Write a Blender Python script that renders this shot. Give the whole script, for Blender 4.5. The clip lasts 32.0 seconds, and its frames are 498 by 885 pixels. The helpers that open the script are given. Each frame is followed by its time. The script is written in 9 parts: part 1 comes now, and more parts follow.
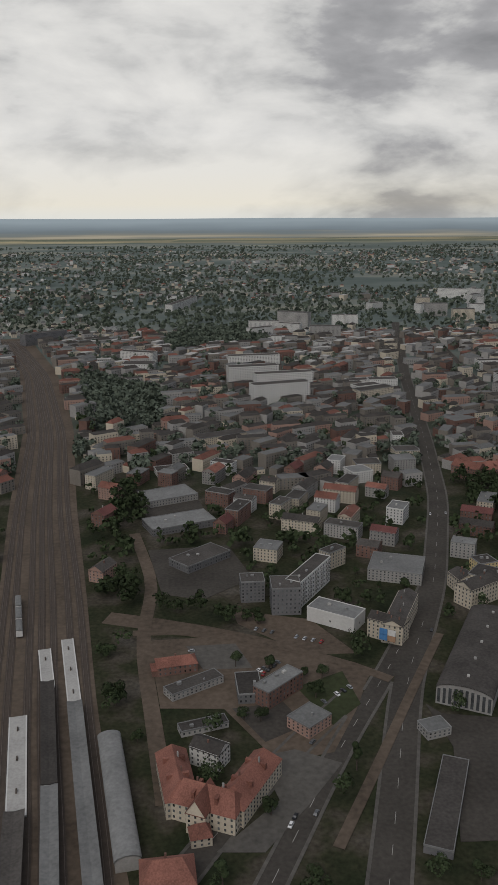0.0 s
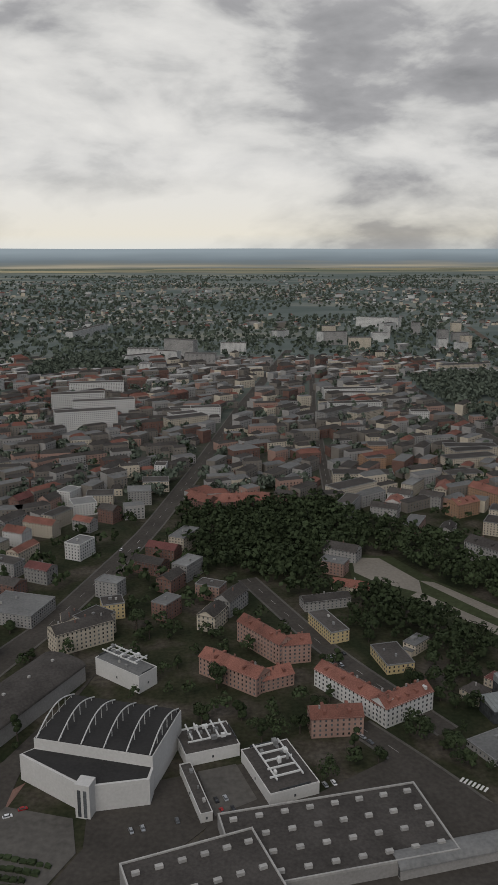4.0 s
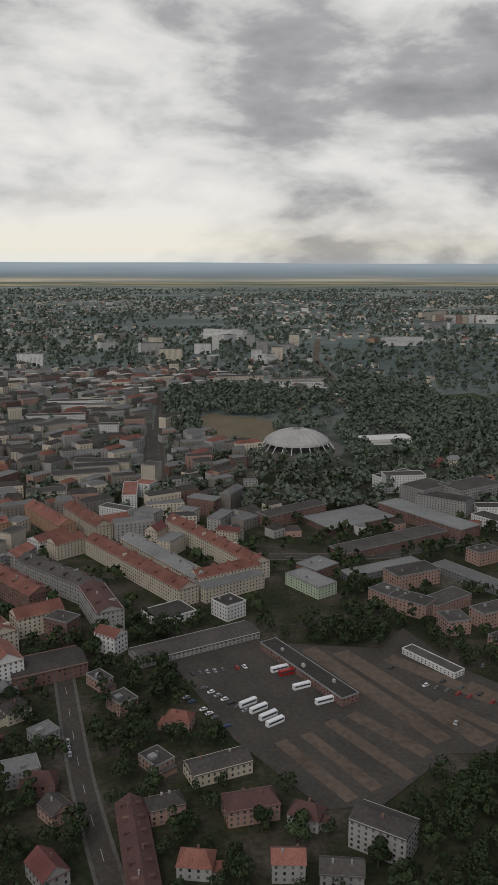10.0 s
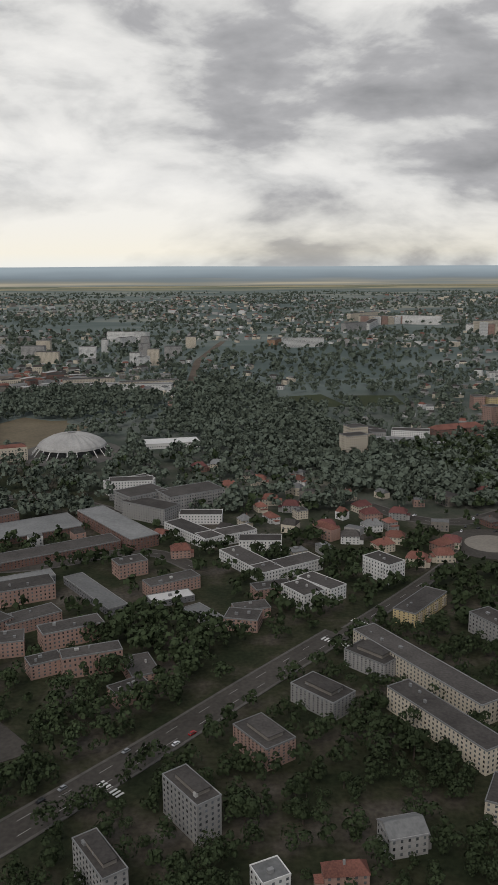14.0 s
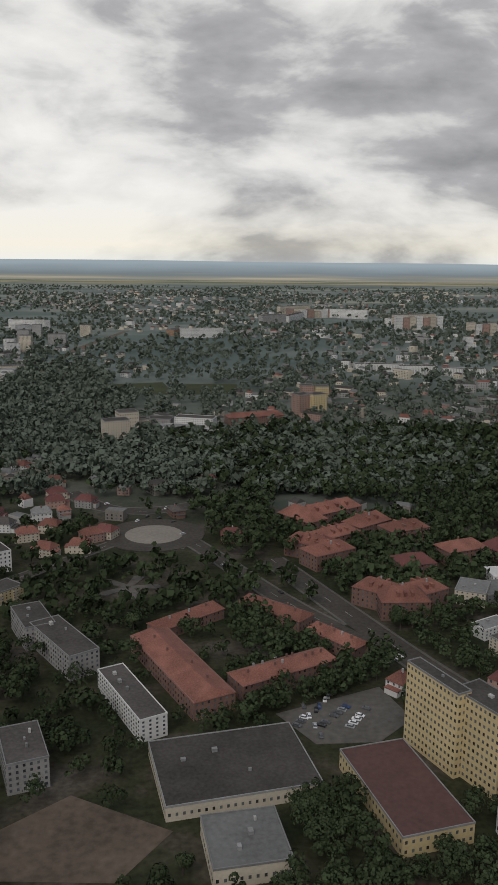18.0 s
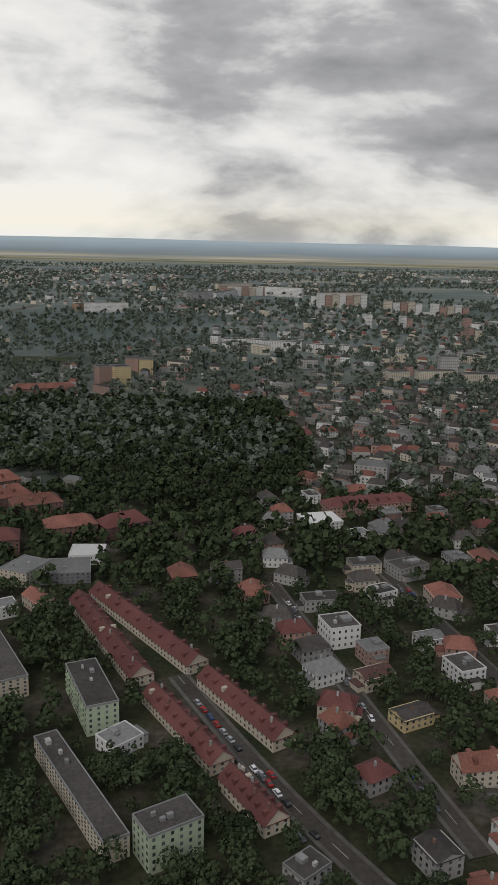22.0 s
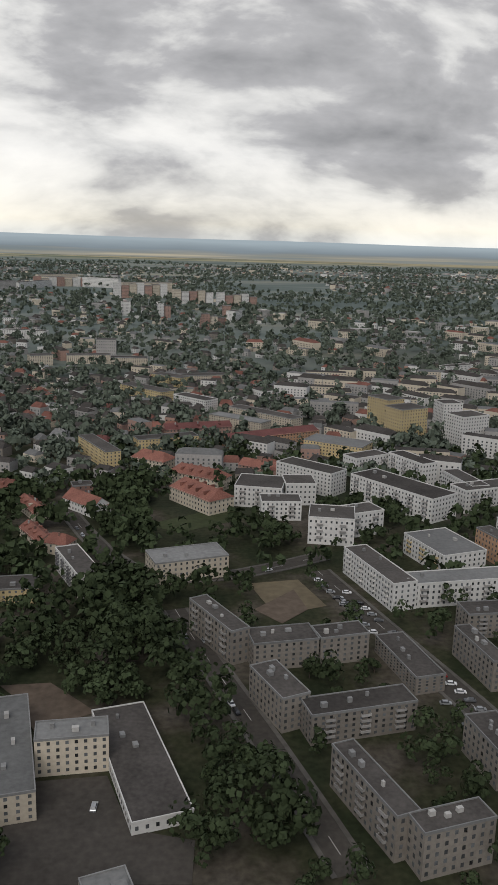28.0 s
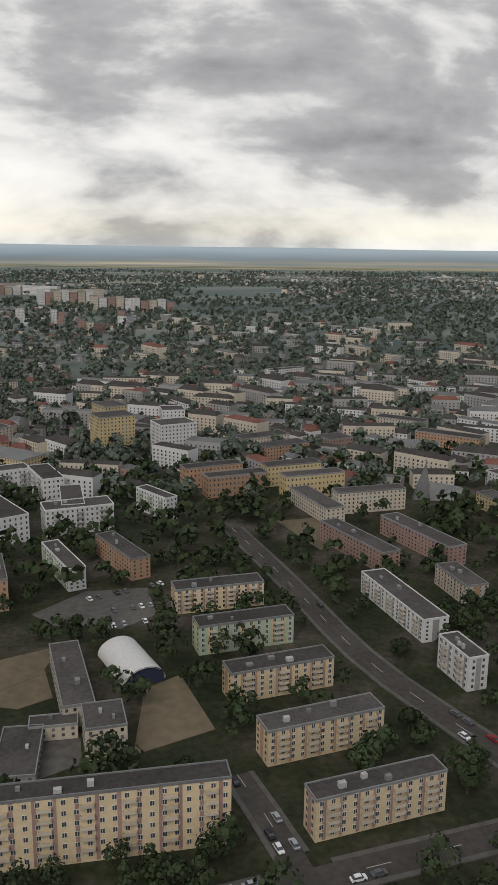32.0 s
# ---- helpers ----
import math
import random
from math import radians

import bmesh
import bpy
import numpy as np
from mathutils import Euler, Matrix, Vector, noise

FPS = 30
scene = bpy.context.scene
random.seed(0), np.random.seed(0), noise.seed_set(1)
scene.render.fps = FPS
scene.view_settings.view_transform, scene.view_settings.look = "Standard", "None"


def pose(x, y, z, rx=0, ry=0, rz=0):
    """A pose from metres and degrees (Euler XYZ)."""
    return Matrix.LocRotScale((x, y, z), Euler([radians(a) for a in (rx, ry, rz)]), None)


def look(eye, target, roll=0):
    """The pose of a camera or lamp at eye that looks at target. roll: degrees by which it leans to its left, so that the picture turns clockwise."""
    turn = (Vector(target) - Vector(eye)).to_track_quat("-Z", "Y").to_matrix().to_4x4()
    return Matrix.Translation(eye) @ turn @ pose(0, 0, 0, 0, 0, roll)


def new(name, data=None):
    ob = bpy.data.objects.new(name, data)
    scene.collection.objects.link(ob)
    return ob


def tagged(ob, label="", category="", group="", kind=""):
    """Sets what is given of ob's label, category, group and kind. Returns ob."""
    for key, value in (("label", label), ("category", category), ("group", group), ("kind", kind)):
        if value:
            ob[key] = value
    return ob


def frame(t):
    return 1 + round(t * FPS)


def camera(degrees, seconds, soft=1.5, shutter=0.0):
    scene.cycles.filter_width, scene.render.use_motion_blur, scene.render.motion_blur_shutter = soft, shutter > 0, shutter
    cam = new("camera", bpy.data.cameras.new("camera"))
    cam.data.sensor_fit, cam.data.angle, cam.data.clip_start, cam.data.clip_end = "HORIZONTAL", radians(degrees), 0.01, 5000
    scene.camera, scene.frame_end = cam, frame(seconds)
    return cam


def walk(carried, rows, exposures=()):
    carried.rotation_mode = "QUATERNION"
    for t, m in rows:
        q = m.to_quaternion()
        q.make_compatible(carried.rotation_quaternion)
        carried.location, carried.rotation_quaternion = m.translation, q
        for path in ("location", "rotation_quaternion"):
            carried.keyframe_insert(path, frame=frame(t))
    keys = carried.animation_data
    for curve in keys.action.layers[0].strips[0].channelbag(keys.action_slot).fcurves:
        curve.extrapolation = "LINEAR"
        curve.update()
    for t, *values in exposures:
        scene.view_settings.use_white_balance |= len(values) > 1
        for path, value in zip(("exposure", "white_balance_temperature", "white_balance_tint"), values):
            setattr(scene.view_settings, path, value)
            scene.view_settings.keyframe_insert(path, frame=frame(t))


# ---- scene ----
cam = camera(33.2, 32.0)
PATH = [
    (0, (-1.48, 6.004, 147.367), (-1.375, 7.927, 146.829), -0.3),
    (0.5, (17.524, 7.218, 147.134), (17.62, 9.146, 146.613), -0.6),
    (1, (36.541, 8.436, 146.812), (36.627, 10.37, 146.309), -0.8),
    (1.5, (55.582, 9.815, 146.382), (55.65, 11.754, 145.896), -0.8),
    (2, (74.583, 11.498, 145.839), (74.65, 13.441, 145.368), -0.4),
    (2.5, (93.718, 13.441, 145.056), (93.795, 15.382, 144.581), -0.3),
    (4.5, (171.758, 24.306, 139.503), (171.857, 26.248, 139.035), 0.0),
    (5, (191.283, 26.411, 138.696), (191.395, 28.347, 138.207), 0.1),
    (5.5, (210.651, 28.338, 138.032), (210.786, 30.269, 137.529), 0.1),
    (6, (229.907, 30.192, 137.474), (230.044, 32.12, 136.961), -0.3),
    (6.5, (249.074, 32.622, 136.964), (249.205, 34.551, 136.45), -0.2),
    (7, (268.319, 35.161, 136.199), (268.454, 37.095, 135.707), 0.2),
    (7.5, (287.646, 37.746, 135.397), (287.788, 39.682, 134.916), 0.3),
    (8, (306.999, 40.218, 134.585), (307.14, 42.16, 134.128), 0.1),
    (8.5, (326.303, 42.684, 133.857), (326.441, 44.633, 133.432), -0.2),
    (9, (345.219, 44.882, 133.056), (345.357, 46.834, 132.643), -0.4),
    (9.5, (363.916, 46.786, 132.233), (364.046, 48.736, 131.807), 0.1),
    (10, (382.65, 48.405, 131.433), (382.782, 50.353, 130.999), 0.2),
    (10.5, (401.544, 50.032, 130.699), (401.684, 51.977, 130.256), 0.4),
    (11, (420.478, 51.988, 130.077), (420.621, 53.932, 129.629), 0.4),
    (11.5, (439.556, 53.925, 129.2), (439.69, 55.872, 128.761), -0.0),
    (12, (458.74, 55.88, 128.333), (458.871, 57.828, 127.899), -0.1),
    (12.5, (478.095, 57.694, 127.536), (478.23, 59.641, 127.099), -0.0),
    (13, (497.665, 59.594, 126.853), (497.802, 61.543, 126.423), -0.3),
    (13.5, (517.348, 61.528, 126.188), (517.48, 63.477, 125.758), -0.7),
    (14, (537.074, 63.54, 125.457), (537.206, 65.49, 125.033), -0.3),
    (14.5, (556.621, 65.593, 124.631), (556.755, 67.546, 124.218), -0.2),
    (15, (576.002, 67.596, 123.641), (576.144, 69.547, 123.224), -0.3),
    (15.5, (595.026, 69.686, 122.393), (595.178, 71.637, 121.978), 0.4),
    (17.5, (667.989, 80.532, 113.546), (668.13, 82.481, 113.118), 0.4),
    (18, (685.756, 82.618, 112.005), (685.896, 84.567, 111.576), 0.6),
    (18.5, (703.519, 84.462, 110.805), (703.654, 86.414, 110.391), 0.8),
    (19, (721.612, 86.13, 109.802), (721.748, 88.084, 109.399), 0.8),
    (19.5, (740.028, 87.966, 108.873), (740.166, 89.916, 108.453), 1.2),
    (20, (758.74, 89.731, 107.965), (758.876, 91.675, 107.513), 1.2),
    (20.5, (777.458, 91.425, 107.04), (777.583, 93.367, 106.577), 0.9),
    (21, (796.169, 93.104, 106.081), (796.288, 95.047, 105.62), 1.0),
    (21.5, (815.076, 94.832, 104.839), (815.192, 96.774, 104.375), 0.9),
    (22, (833.627, 96.767, 103.598), (833.75, 98.707, 103.128), 1.3),
    (22.5, (851.832, 98.876, 102.339), (851.96, 100.813, 101.857), 1.7),
    (23, (870.22, 100.808, 101.132), (870.369, 102.737, 100.625), 1.5),
    (23.5, (888.69, 102.866, 99.947), (888.931, 104.771, 99.387), 1.1),
    (24, (906.86, 104.931, 98.753), (907.185, 106.803, 98.129), 1.2),
    (24.5, (924.96, 107.186, 97.674), (925.301, 109.049, 97.03), 1.1),
    (25, (943.44, 109.476, 96.71), (943.767, 111.351, 96.096), 0.9),
    (25.5, (962.161, 111.921, 95.851), (962.47, 113.813, 95.281), 0.9),
    (27.5, (1036.854, 121.928, 90.853), (1037.131, 123.845, 90.355), 1.8),
    (28, (1054.988, 124.285, 90.185), (1055.262, 126.21, 89.718), 1.7),
    (28.5, (1072.89, 126.851, 89.632), (1073.166, 128.779, 89.178), 1.6),
    (29, (1090.802, 129.396, 89.035), (1091.076, 131.325, 88.583), 1.6),
    (29.5, (1109.15, 131.485, 88.455), (1109.417, 133.414, 88.001), 1.7),
    (30, (1127.67, 133.613, 87.885), (1127.926, 135.545, 87.436), 1.2),
    (30.5, (1146.279, 136.051, 87.344), (1146.524, 137.984, 86.895), 0.9),
    (31, (1164.991, 138.374, 86.738), (1165.225, 140.309, 86.286), 1.0),
    (31.5, (1184.071, 140.565, 86.225), (1184.302, 142.5, 85.775), 0.9),
    (32, (1203.228, 142.771, 85.926), (1203.447, 144.708, 85.476), 0.7),
]
walk(cam, [(t, look(eye, target, roll)) for t, eye, target, roll in PATH],
     [(0, -0.16, 6500, 10), (6, -0.16, 6500, 10), (10, -0.08, 6500, 10), (13, 0.05, 6500, 10), (21, 0.05, 6500, 10), (23, 0.05, 6450, 10), (24.5, 0.35, 6150, 10), (25.5, 0.3, 6250, 10), (28, 0.22, 6500, 10), (32, 0.2, 6550, 10)])


# ---- world, sun, sky and exposure ----
world = bpy.data.worlds.new("sky")
scene.world = world
world.use_nodes = True
wn, wl = world.node_tree.nodes, world.node_tree.links
wn.clear()
w_sky = wn.new("ShaderNodeTexSky")
w_sky.sky_type = "NISHITA"
w_sky.sun_disc = False
w_sky.sun_elevation = radians(48)
w_sky.sun_rotation = radians(205)
w_sky.air_density, w_sky.dust_density = 1.0, 4.0
w_grey = wn.new("ShaderNodeMix")
w_grey.data_type = "RGBA"
w_grey.inputs[0].default_value = 0.62
w_grey.inputs[7].default_value = (5.1, 5.3, 5.75, 1)
w_bg = wn.new("ShaderNodeBackground")
w_bg.inputs["Strength"].default_value = 0.082
w_out = wn.new("ShaderNodeOutputWorld")
wl.new(w_sky.outputs["Color"], w_grey.inputs[6])
wl.new(w_grey.outputs[2], w_bg.inputs["Color"])
wl.new(w_bg.outputs["Background"], w_out.inputs["Surface"])
sun = new("sun", bpy.data.lights.new("sun", "SUN"))
sun.data.energy, sun.data.angle, sun.data.color = 1.1, radians(40), (1.0, 0.985, 0.96)
sun.matrix_world = look((0, 0, 0), (0.28, 0.61, -0.74))

# ---- materials ----


def material(name, col, rough=0.85, metal=0.0, vary=0.25, big=0.03, fine=1.5, bump=0.0, tint=0.0, island=0.0, stops=None):
    """Two scales of noise over a base colour; tint varies it from thing to thing, island from piece to piece."""
    m = bpy.data.materials.new(name)
    m.use_nodes = True
    n, l = m.node_tree.nodes, m.node_tree.links
    b = n["Principled BSDF"]
    b.inputs["Roughness"].default_value, b.inputs["Metallic"].default_value = rough, metal
    b.inputs["Specular IOR Level"].default_value = 0.25
    geo = n.new("ShaderNodeNewGeometry")
    n1, n2 = n.new("ShaderNodeTexNoise"), n.new("ShaderNodeTexNoise")
    n1.inputs["Scale"].default_value, n2.inputs["Scale"].default_value = big, fine
    n1.inputs["Detail"].default_value, n2.inputs["Detail"].default_value = 4, 5
    for q in (n1, n2):
        l.new(geo.outputs["Position"], q.inputs["Vector"])
    add = n.new("ShaderNodeMath")
    add.operation = "ADD"
    l.new(n1.outputs["Fac"], add.inputs[0])
    l.new(n2.outputs["Fac"], add.inputs[1])
    ramp = n.new("ShaderNodeValToRGB")
    half = n.new("ShaderNodeMath")
    half.operation = "MULTIPLY"
    half.inputs[1].default_value = 0.5
    l.new(add.outputs[0], half.inputs[0])
    l.new(half.outputs[0], ramp.inputs["Fac"])
    e = ramp.color_ramp.elements
    e[0].position, e[1].position = 0.3, 0.7
    lo, hi = stops if stops else ([c * (1 - vary) for c in col], [min(1, c * (1 + vary)) for c in col])
    e[0].color, e[1].color = (*lo, 1), (*hi, 1)
    last = ramp.outputs["Color"]
    for amount, source in ((tint, "obj"), (island, "isl")):
        if amount:
            src = n.new("ShaderNodeObjectInfo").outputs["Random"] if source == "obj" else geo.outputs["Random Per Island"]
            mr = n.new("ShaderNodeMapRange")
            mr.inputs["To Min"].default_value, mr.inputs["To Max"].default_value = 1 - amount, 1 + amount
            l.new(src, mr.inputs["Value"])
            vm = n.new("ShaderNodeVectorMath")
            vm.operation = "SCALE"
            l.new(last, vm.inputs[0])
            l.new(mr.outputs["Result"], vm.inputs["Scale"])
            last = vm.outputs["Vector"]
    l.new(last, b.inputs["Base Color"])
    if bump:
        bp = n.new("ShaderNodeBump")
        bp.inputs["Strength"].default_value, bp.inputs["Distance"].default_value = bump, 0.1
        l.new(n2.outputs["Fac"], bp.inputs["Height"])
        l.new(bp.outputs["Normal"], b.inputs["Normal"])
    return m


MAT = dict(
    red_tile=material("red_clay_tile", (0.19, 0.083, 0.062), vary=0.5, big=0.15, fine=2.5, bump=0.4, tint=0.25),
    dark_red=material("dark_red_tile", (0.125, 0.05, 0.045), vary=0.35, big=0.15, fine=2.5, bump=0.4, tint=0.15),
    black_felt=material("black_roof_felt", (0.03, 0.029, 0.028), vary=0.35, big=0.12, fine=1.2),
    bitumen=material("bitumen_felt", (0.068, 0.062, 0.057), vary=0.4, big=0.12, fine=1.2, tint=0.25),
    grey_roof=material("grey_sheet_roof", (0.15, 0.15, 0.145), rough=0.6, vary=0.35, big=0.1, fine=1.0, tint=0.25),
    brown_roof=material("brown_felt_roof", (0.088, 0.048, 0.042), vary=0.25, big=0.12, fine=1.0),
    white=material("white_plaster", (0.56, 0.55, 0.525), vary=0.12, big=0.1, fine=1.5, tint=0.08),
    straw=material("straw_plaster", (0.55, 0.44, 0.28), vary=0.16, big=0.1, fine=1.5, tint=0.08),
    cream=material("cream_plaster", (0.47, 0.415, 0.33), vary=0.16, big=0.1, fine=1.5, tint=0.12),
    grey=material("grey_plaster", (0.29, 0.28, 0.265), vary=0.22, big=0.1, fine=1.5, tint=0.18),
    dark=material("dark_grey_render", (0.15, 0.148, 0.15), vary=0.2, big=0.1, fine=1.5, tint=0.1),
    yellow=material("yellow_plaster", (0.5, 0.4, 0.22), vary=0.16, big=0.1, fine=1.5, tint=0.08),
    orange=material("orange_plaster", (0.37, 0.23, 0.145), vary=0.2, big=0.1, fine=1.5, tint=0.1),
    pink=material("salmon_plaster", (0.32, 0.21, 0.17), vary=0.2, big=0.1, fine=1.5, tint=0.1),
    brick=material("red_brick", (0.17, 0.1, 0.08), vary=0.3, big=0.2, fine=3, tint=0.15),
    green=material("pale_green_plaster", (0.36, 0.42, 0.3), vary=0.12, big=0.1, fine=1.5, tint=0.08),
    glass=material("window_glass", (0.085, 0.09, 0.094), rough=0.12, vary=0.4, big=0.5, fine=1.0, island=0.8),
    concrete=material("pale_concrete", (0.36, 0.35, 0.33), vary=0.25, big=0.1, fine=1.2, tint=0.1),
    asphalt=material("asphalt", (0.062, 0.056, 0.049), vary=0.35, big=0.06, fine=0.8),
    paving=material("pale_paving", (0.095, 0.088, 0.078), vary=0.4, big=0.05, fine=0.6),
    dirt=material("bare_earth", (0.105, 0.082, 0.063), vary=0.45, big=0.04, fine=0.5),
    gravel=material("pale_gravel", (0.2, 0.18, 0.15), vary=0.25, big=0.05, fine=0.8),
    grass=material("grass", (0.042, 0.05, 0.025), vary=0.4, big=0.03, fine=0.5),
    dry=material("dry_grass", (0.13, 0.105, 0.066), vary=0.35, big=0.03, fine=0.4),
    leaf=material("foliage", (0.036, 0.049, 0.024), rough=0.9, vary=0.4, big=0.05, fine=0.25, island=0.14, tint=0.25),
    # same foliage for far trees, with haze painted in as a paler blue-green
    hazed_leaf=material("haze_tinted_far_foliage", (0.1, 0.12, 0.092), rough=0.9, vary=0.22, big=0.02, fine=0.2, island=0.12),
    bark=material("bark", (0.07, 0.055, 0.045), vary=0.3, big=0.5, fine=4),
    coping=material("zinc_coping", (0.2, 0.2, 0.195), rough=0.5, vary=0.25, big=0.3, fine=2.0, tint=0.2),
    frame=material("white_window_frame", (0.6, 0.6, 0.58), vary=0.1),
    steel=material("rusty_rail_steel", (0.16, 0.13, 0.11), rough=0.5, metal=0.6, vary=0.3),
    glass_roof=material("old_greenhouse_glass", (0.2, 0.215, 0.21), rough=0.3, vary=0.3, big=0.2, fine=1.0),
    slate=material("blue_grey_lettering", (0.17, 0.19, 0.23), rough=0.4, vary=0.08),
    dim=material("weathered_grey_render", (0.2, 0.18, 0.155), vary=0.25, big=0.1, fine=1.5, tint=0.12),
    navy=material("navy_sheet", (0.03, 0.035, 0.07), vary=0.2),
    blue=material("blue_hoarding", (0.08, 0.22, 0.45), vary=0.2),
    wing=material("painted_aluminium", (0.66, 0.66, 0.66), rough=0.35, vary=0.04, big=0.2, fine=2.0),
)

MAT["glass"].node_tree.nodes["Principled BSDF"].inputs["Specular IOR Level"].default_value = 0.6
for name in ("leaf", "hazed_leaf", "grass", "bitumen", "asphalt", "dirt"):
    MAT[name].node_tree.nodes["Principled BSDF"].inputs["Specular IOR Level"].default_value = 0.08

# ---- helpers for meshes ----


def part(name, bm, mat, parent=None, label="", place=None):
    """Links a bmesh, or a finished mesh, as one mesh object under a thing."""
    if isinstance(bm, bmesh.types.BMesh):
        me = bpy.data.meshes.new(name)
        bm.to_mesh(me)
        bm.free()
    else:
        me = bm
    if mat is not None and not me.materials:
        me.materials.append(mat)
    ob = new(name, me)
    if parent is not None:
        ob.parent = parent
    if place is not None:
        ob.matrix_local = place
    if label:
        ob["label"] = label
    return ob


def box(bm, x0, x1, y0, y1, z0, z1, bottom=False):
    v = [bm.verts.new(p) for p in ((x0, y0, z0), (x1, y0, z0), (x1, y1, z0), (x0, y1, z0), (x0, y0, z1), (x1, y0, z1), (x1, y1, z1), (x0, y1, z1))]
    for f in ((0, 1, 5, 4), (1, 2, 6, 5), (2, 3, 7, 6), (3, 0, 4, 7), (4, 5, 6, 7)):
        bm.faces.new([v[i] for i in f])
    if bottom:
        bm.faces.new([v[i] for i in (3, 2, 1, 0)])


def thing(name, x, y, rot, label, category, group="", z=0.0):
    e = new(name)
    e.empty_display_size = 1
    e.matrix_world = pose(x, y, z, 0, 0, rot)
    return tagged(e, label, category, group)


TAKEN = {}


def claim(x, y, rot, length, width, margin=1.0):
    """Marks a rectangle of ground as built on, in every 40 m cell that it can touch."""
    it = (x, y, math.cos(radians(rot)), math.sin(radians(rot)), length / 2 + margin, width / 2 + margin)
    reach = math.hypot(length, width) / 2 + 24
    for i in range(int((x - reach) // 40), int((x + reach) // 40) + 1):
        for j in range(int((y - reach) // 40), int((y + reach) // 40) + 1):
            TAKEN.setdefault((i, j), []).append(it)


def free(x, y, r=0.0):
    for cx, cy, c, s, hl, hw in TAKEN.get((int(x // 40), int(y // 40)), ()):
        dx, dy = x - cx, y - cy
        if abs(dx * c + dy * s) < hl + r and abs(dy * c - dx * s) < hw + r:
            return False
    return True


def wall_windows(bm, length, width, z0, storeys, storey, pitch, ww=0.55, wh=0.72, sides="snew", off=0.04, thin=False):
    """Rows of window boxes, a little proud, on the sides of a block; thin ones, far off, keep the pane alone."""
    def pane(x0, x1, y0, y1, z0, z1):
        if not thin:
            return box(bm, x0, x1, y0, y1, z0, z1)
        s = side in "sn"
        u, w = ((x0, x1), y0 if side == "s" else y1) if s else ((y0, y1), x0 if side == "w" else x1)
        bm.faces.new([bm.verts.new((a, w, z) if s else (w, a, z)) for a, z in ((u[0], z0), (u[1], z0), (u[1], z1), (u[0], z1))])

    for side in sides:
        run = length if side in "sn" else width
        n = max(1, int(run / pitch))
        for k in range(storeys):
            z, wh = z0 + k * storey + storey * 0.3, min(wh, storey * 0.48)
            for i in range(n):
                a = (i + 0.5) * run / n - run / 2
                d = (width if side in "sn" else length) / 2
                if side == "s":
                    pane(a - ww / 2, a + ww / 2, -d - off, -d + 0.05, z, z + wh)
                elif side == "n":
                    pane(a - ww / 2, a + ww / 2, d - 0.05, d + off, z, z + wh)
                elif side == "e":
                    pane(d - 0.05, d + off, a - ww / 2, a + ww / 2, z, z + wh)
                else:
                    pane(-d - off, -d + 0.05, a - ww / 2, a + ww / 2, z, z + wh)


COLOUR = dict(white="white plastered", straw="straw yellow plastered", cream="cream plastered", grey="grey plastered", dark="dark grey rendered", yellow="yellow plastered", orange="orange plastered",
              pink="salmon plastered", brick="red brick", green="pale green plastered", glass="glass-walled", concrete="concrete", dim="weathered grey", slate="slate grey")
ROOF = dict(red_tile="red tiled", dark_red="dark red tiled", bitumen="dark felt", grey_roof="grey sheet", brown_roof="brown felt", glass="glazed", concrete="pale concrete", white="white")


def window_mesh():
    """A framed window in one piece: white frame and mullion round two dark panes set back."""
    bm = bmesh.new()
    xs, zs = (-0.36, -0.31, -0.025, 0.025, 0.31, 0.36), (-0.05, 0.0, 0.72, 0.77)
    grid = [[bm.verts.new((x, -0.05, z)) for x in xs] for z in zs]
    for r in range(3):
        for k in range(5):
            f = bm.faces.new((grid[r][k], grid[r][k + 1], grid[r + 1][k + 1], grid[r + 1][k]))
            f.material_index = 1 if r == 1 and k in (1, 3) else 0
    rim = [grid[0][0], grid[0][5], grid[3][5], grid[3][0]]
    back = [bm.verts.new((v.co.x, 0.05, v.co.z)) for v in rim]
    for k in range(4):
        bm.faces.new((rim[k], back[k], back[(k + 1) % 4], rim[(k + 1) % 4]))
    me = bpy.data.meshes.new("window")
    bm.to_mesh(me)
    bm.free()
    me.materials.append(MAT["frame"])
    me.materials.append(MAT["glass"])
    return me


WINDOW = window_mesh()
BALCONY = {}


def balcony_mesh(colour):
    """A slab with a solid parapet on three sides."""
    if colour not in BALCONY:
        bm = bmesh.new()
        box(bm, -1.0, 1.0, -0.6, 0.05, -0.06, 0.02, True)
        box(bm, -1.0, 1.0, -0.6, -0.55, 0.02, 0.5)
        box(bm, -1.0, -0.95, -0.55, 0.02, 0.02, 0.5)
        box(bm, 0.95, 1.0, -0.55, 0.02, 0.02, 0.5)
        me = bpy.data.meshes.new("balcony")
        bm.to_mesh(me)
        bm.free()
        me.materials.append(MAT[colour])
        BALCONY[colour] = me
    return BALCONY[colour]


def annex(e, rng, a, b, h, wall, roof):
    """A lower wing with its own roof slab, and a porch, against one side of a house."""
    s = rng.choice((-1, 1))
    d, w, k = rng.uniform(1.2, 2.2), rng.uniform(0.5, 0.9) * b, rng.uniform(0.45, 0.7) * h
    x0, x1 = sorted((s * (a - 0.05), s * (a + d)))
    bm = bmesh.new()
    box(bm, x0, x1, -w, w * 0.7, -0.5, k)
    part("annex", bm, MAT[wall], e)
    bm = bmesh.new()
    box(bm, x0 - 0.15, x1 + 0.15, -w - 0.15, w * 0.7 + 0.15, k - 0.02, k + 0.18, True)
    part("annex_roof", bm, MAT[roof], e)


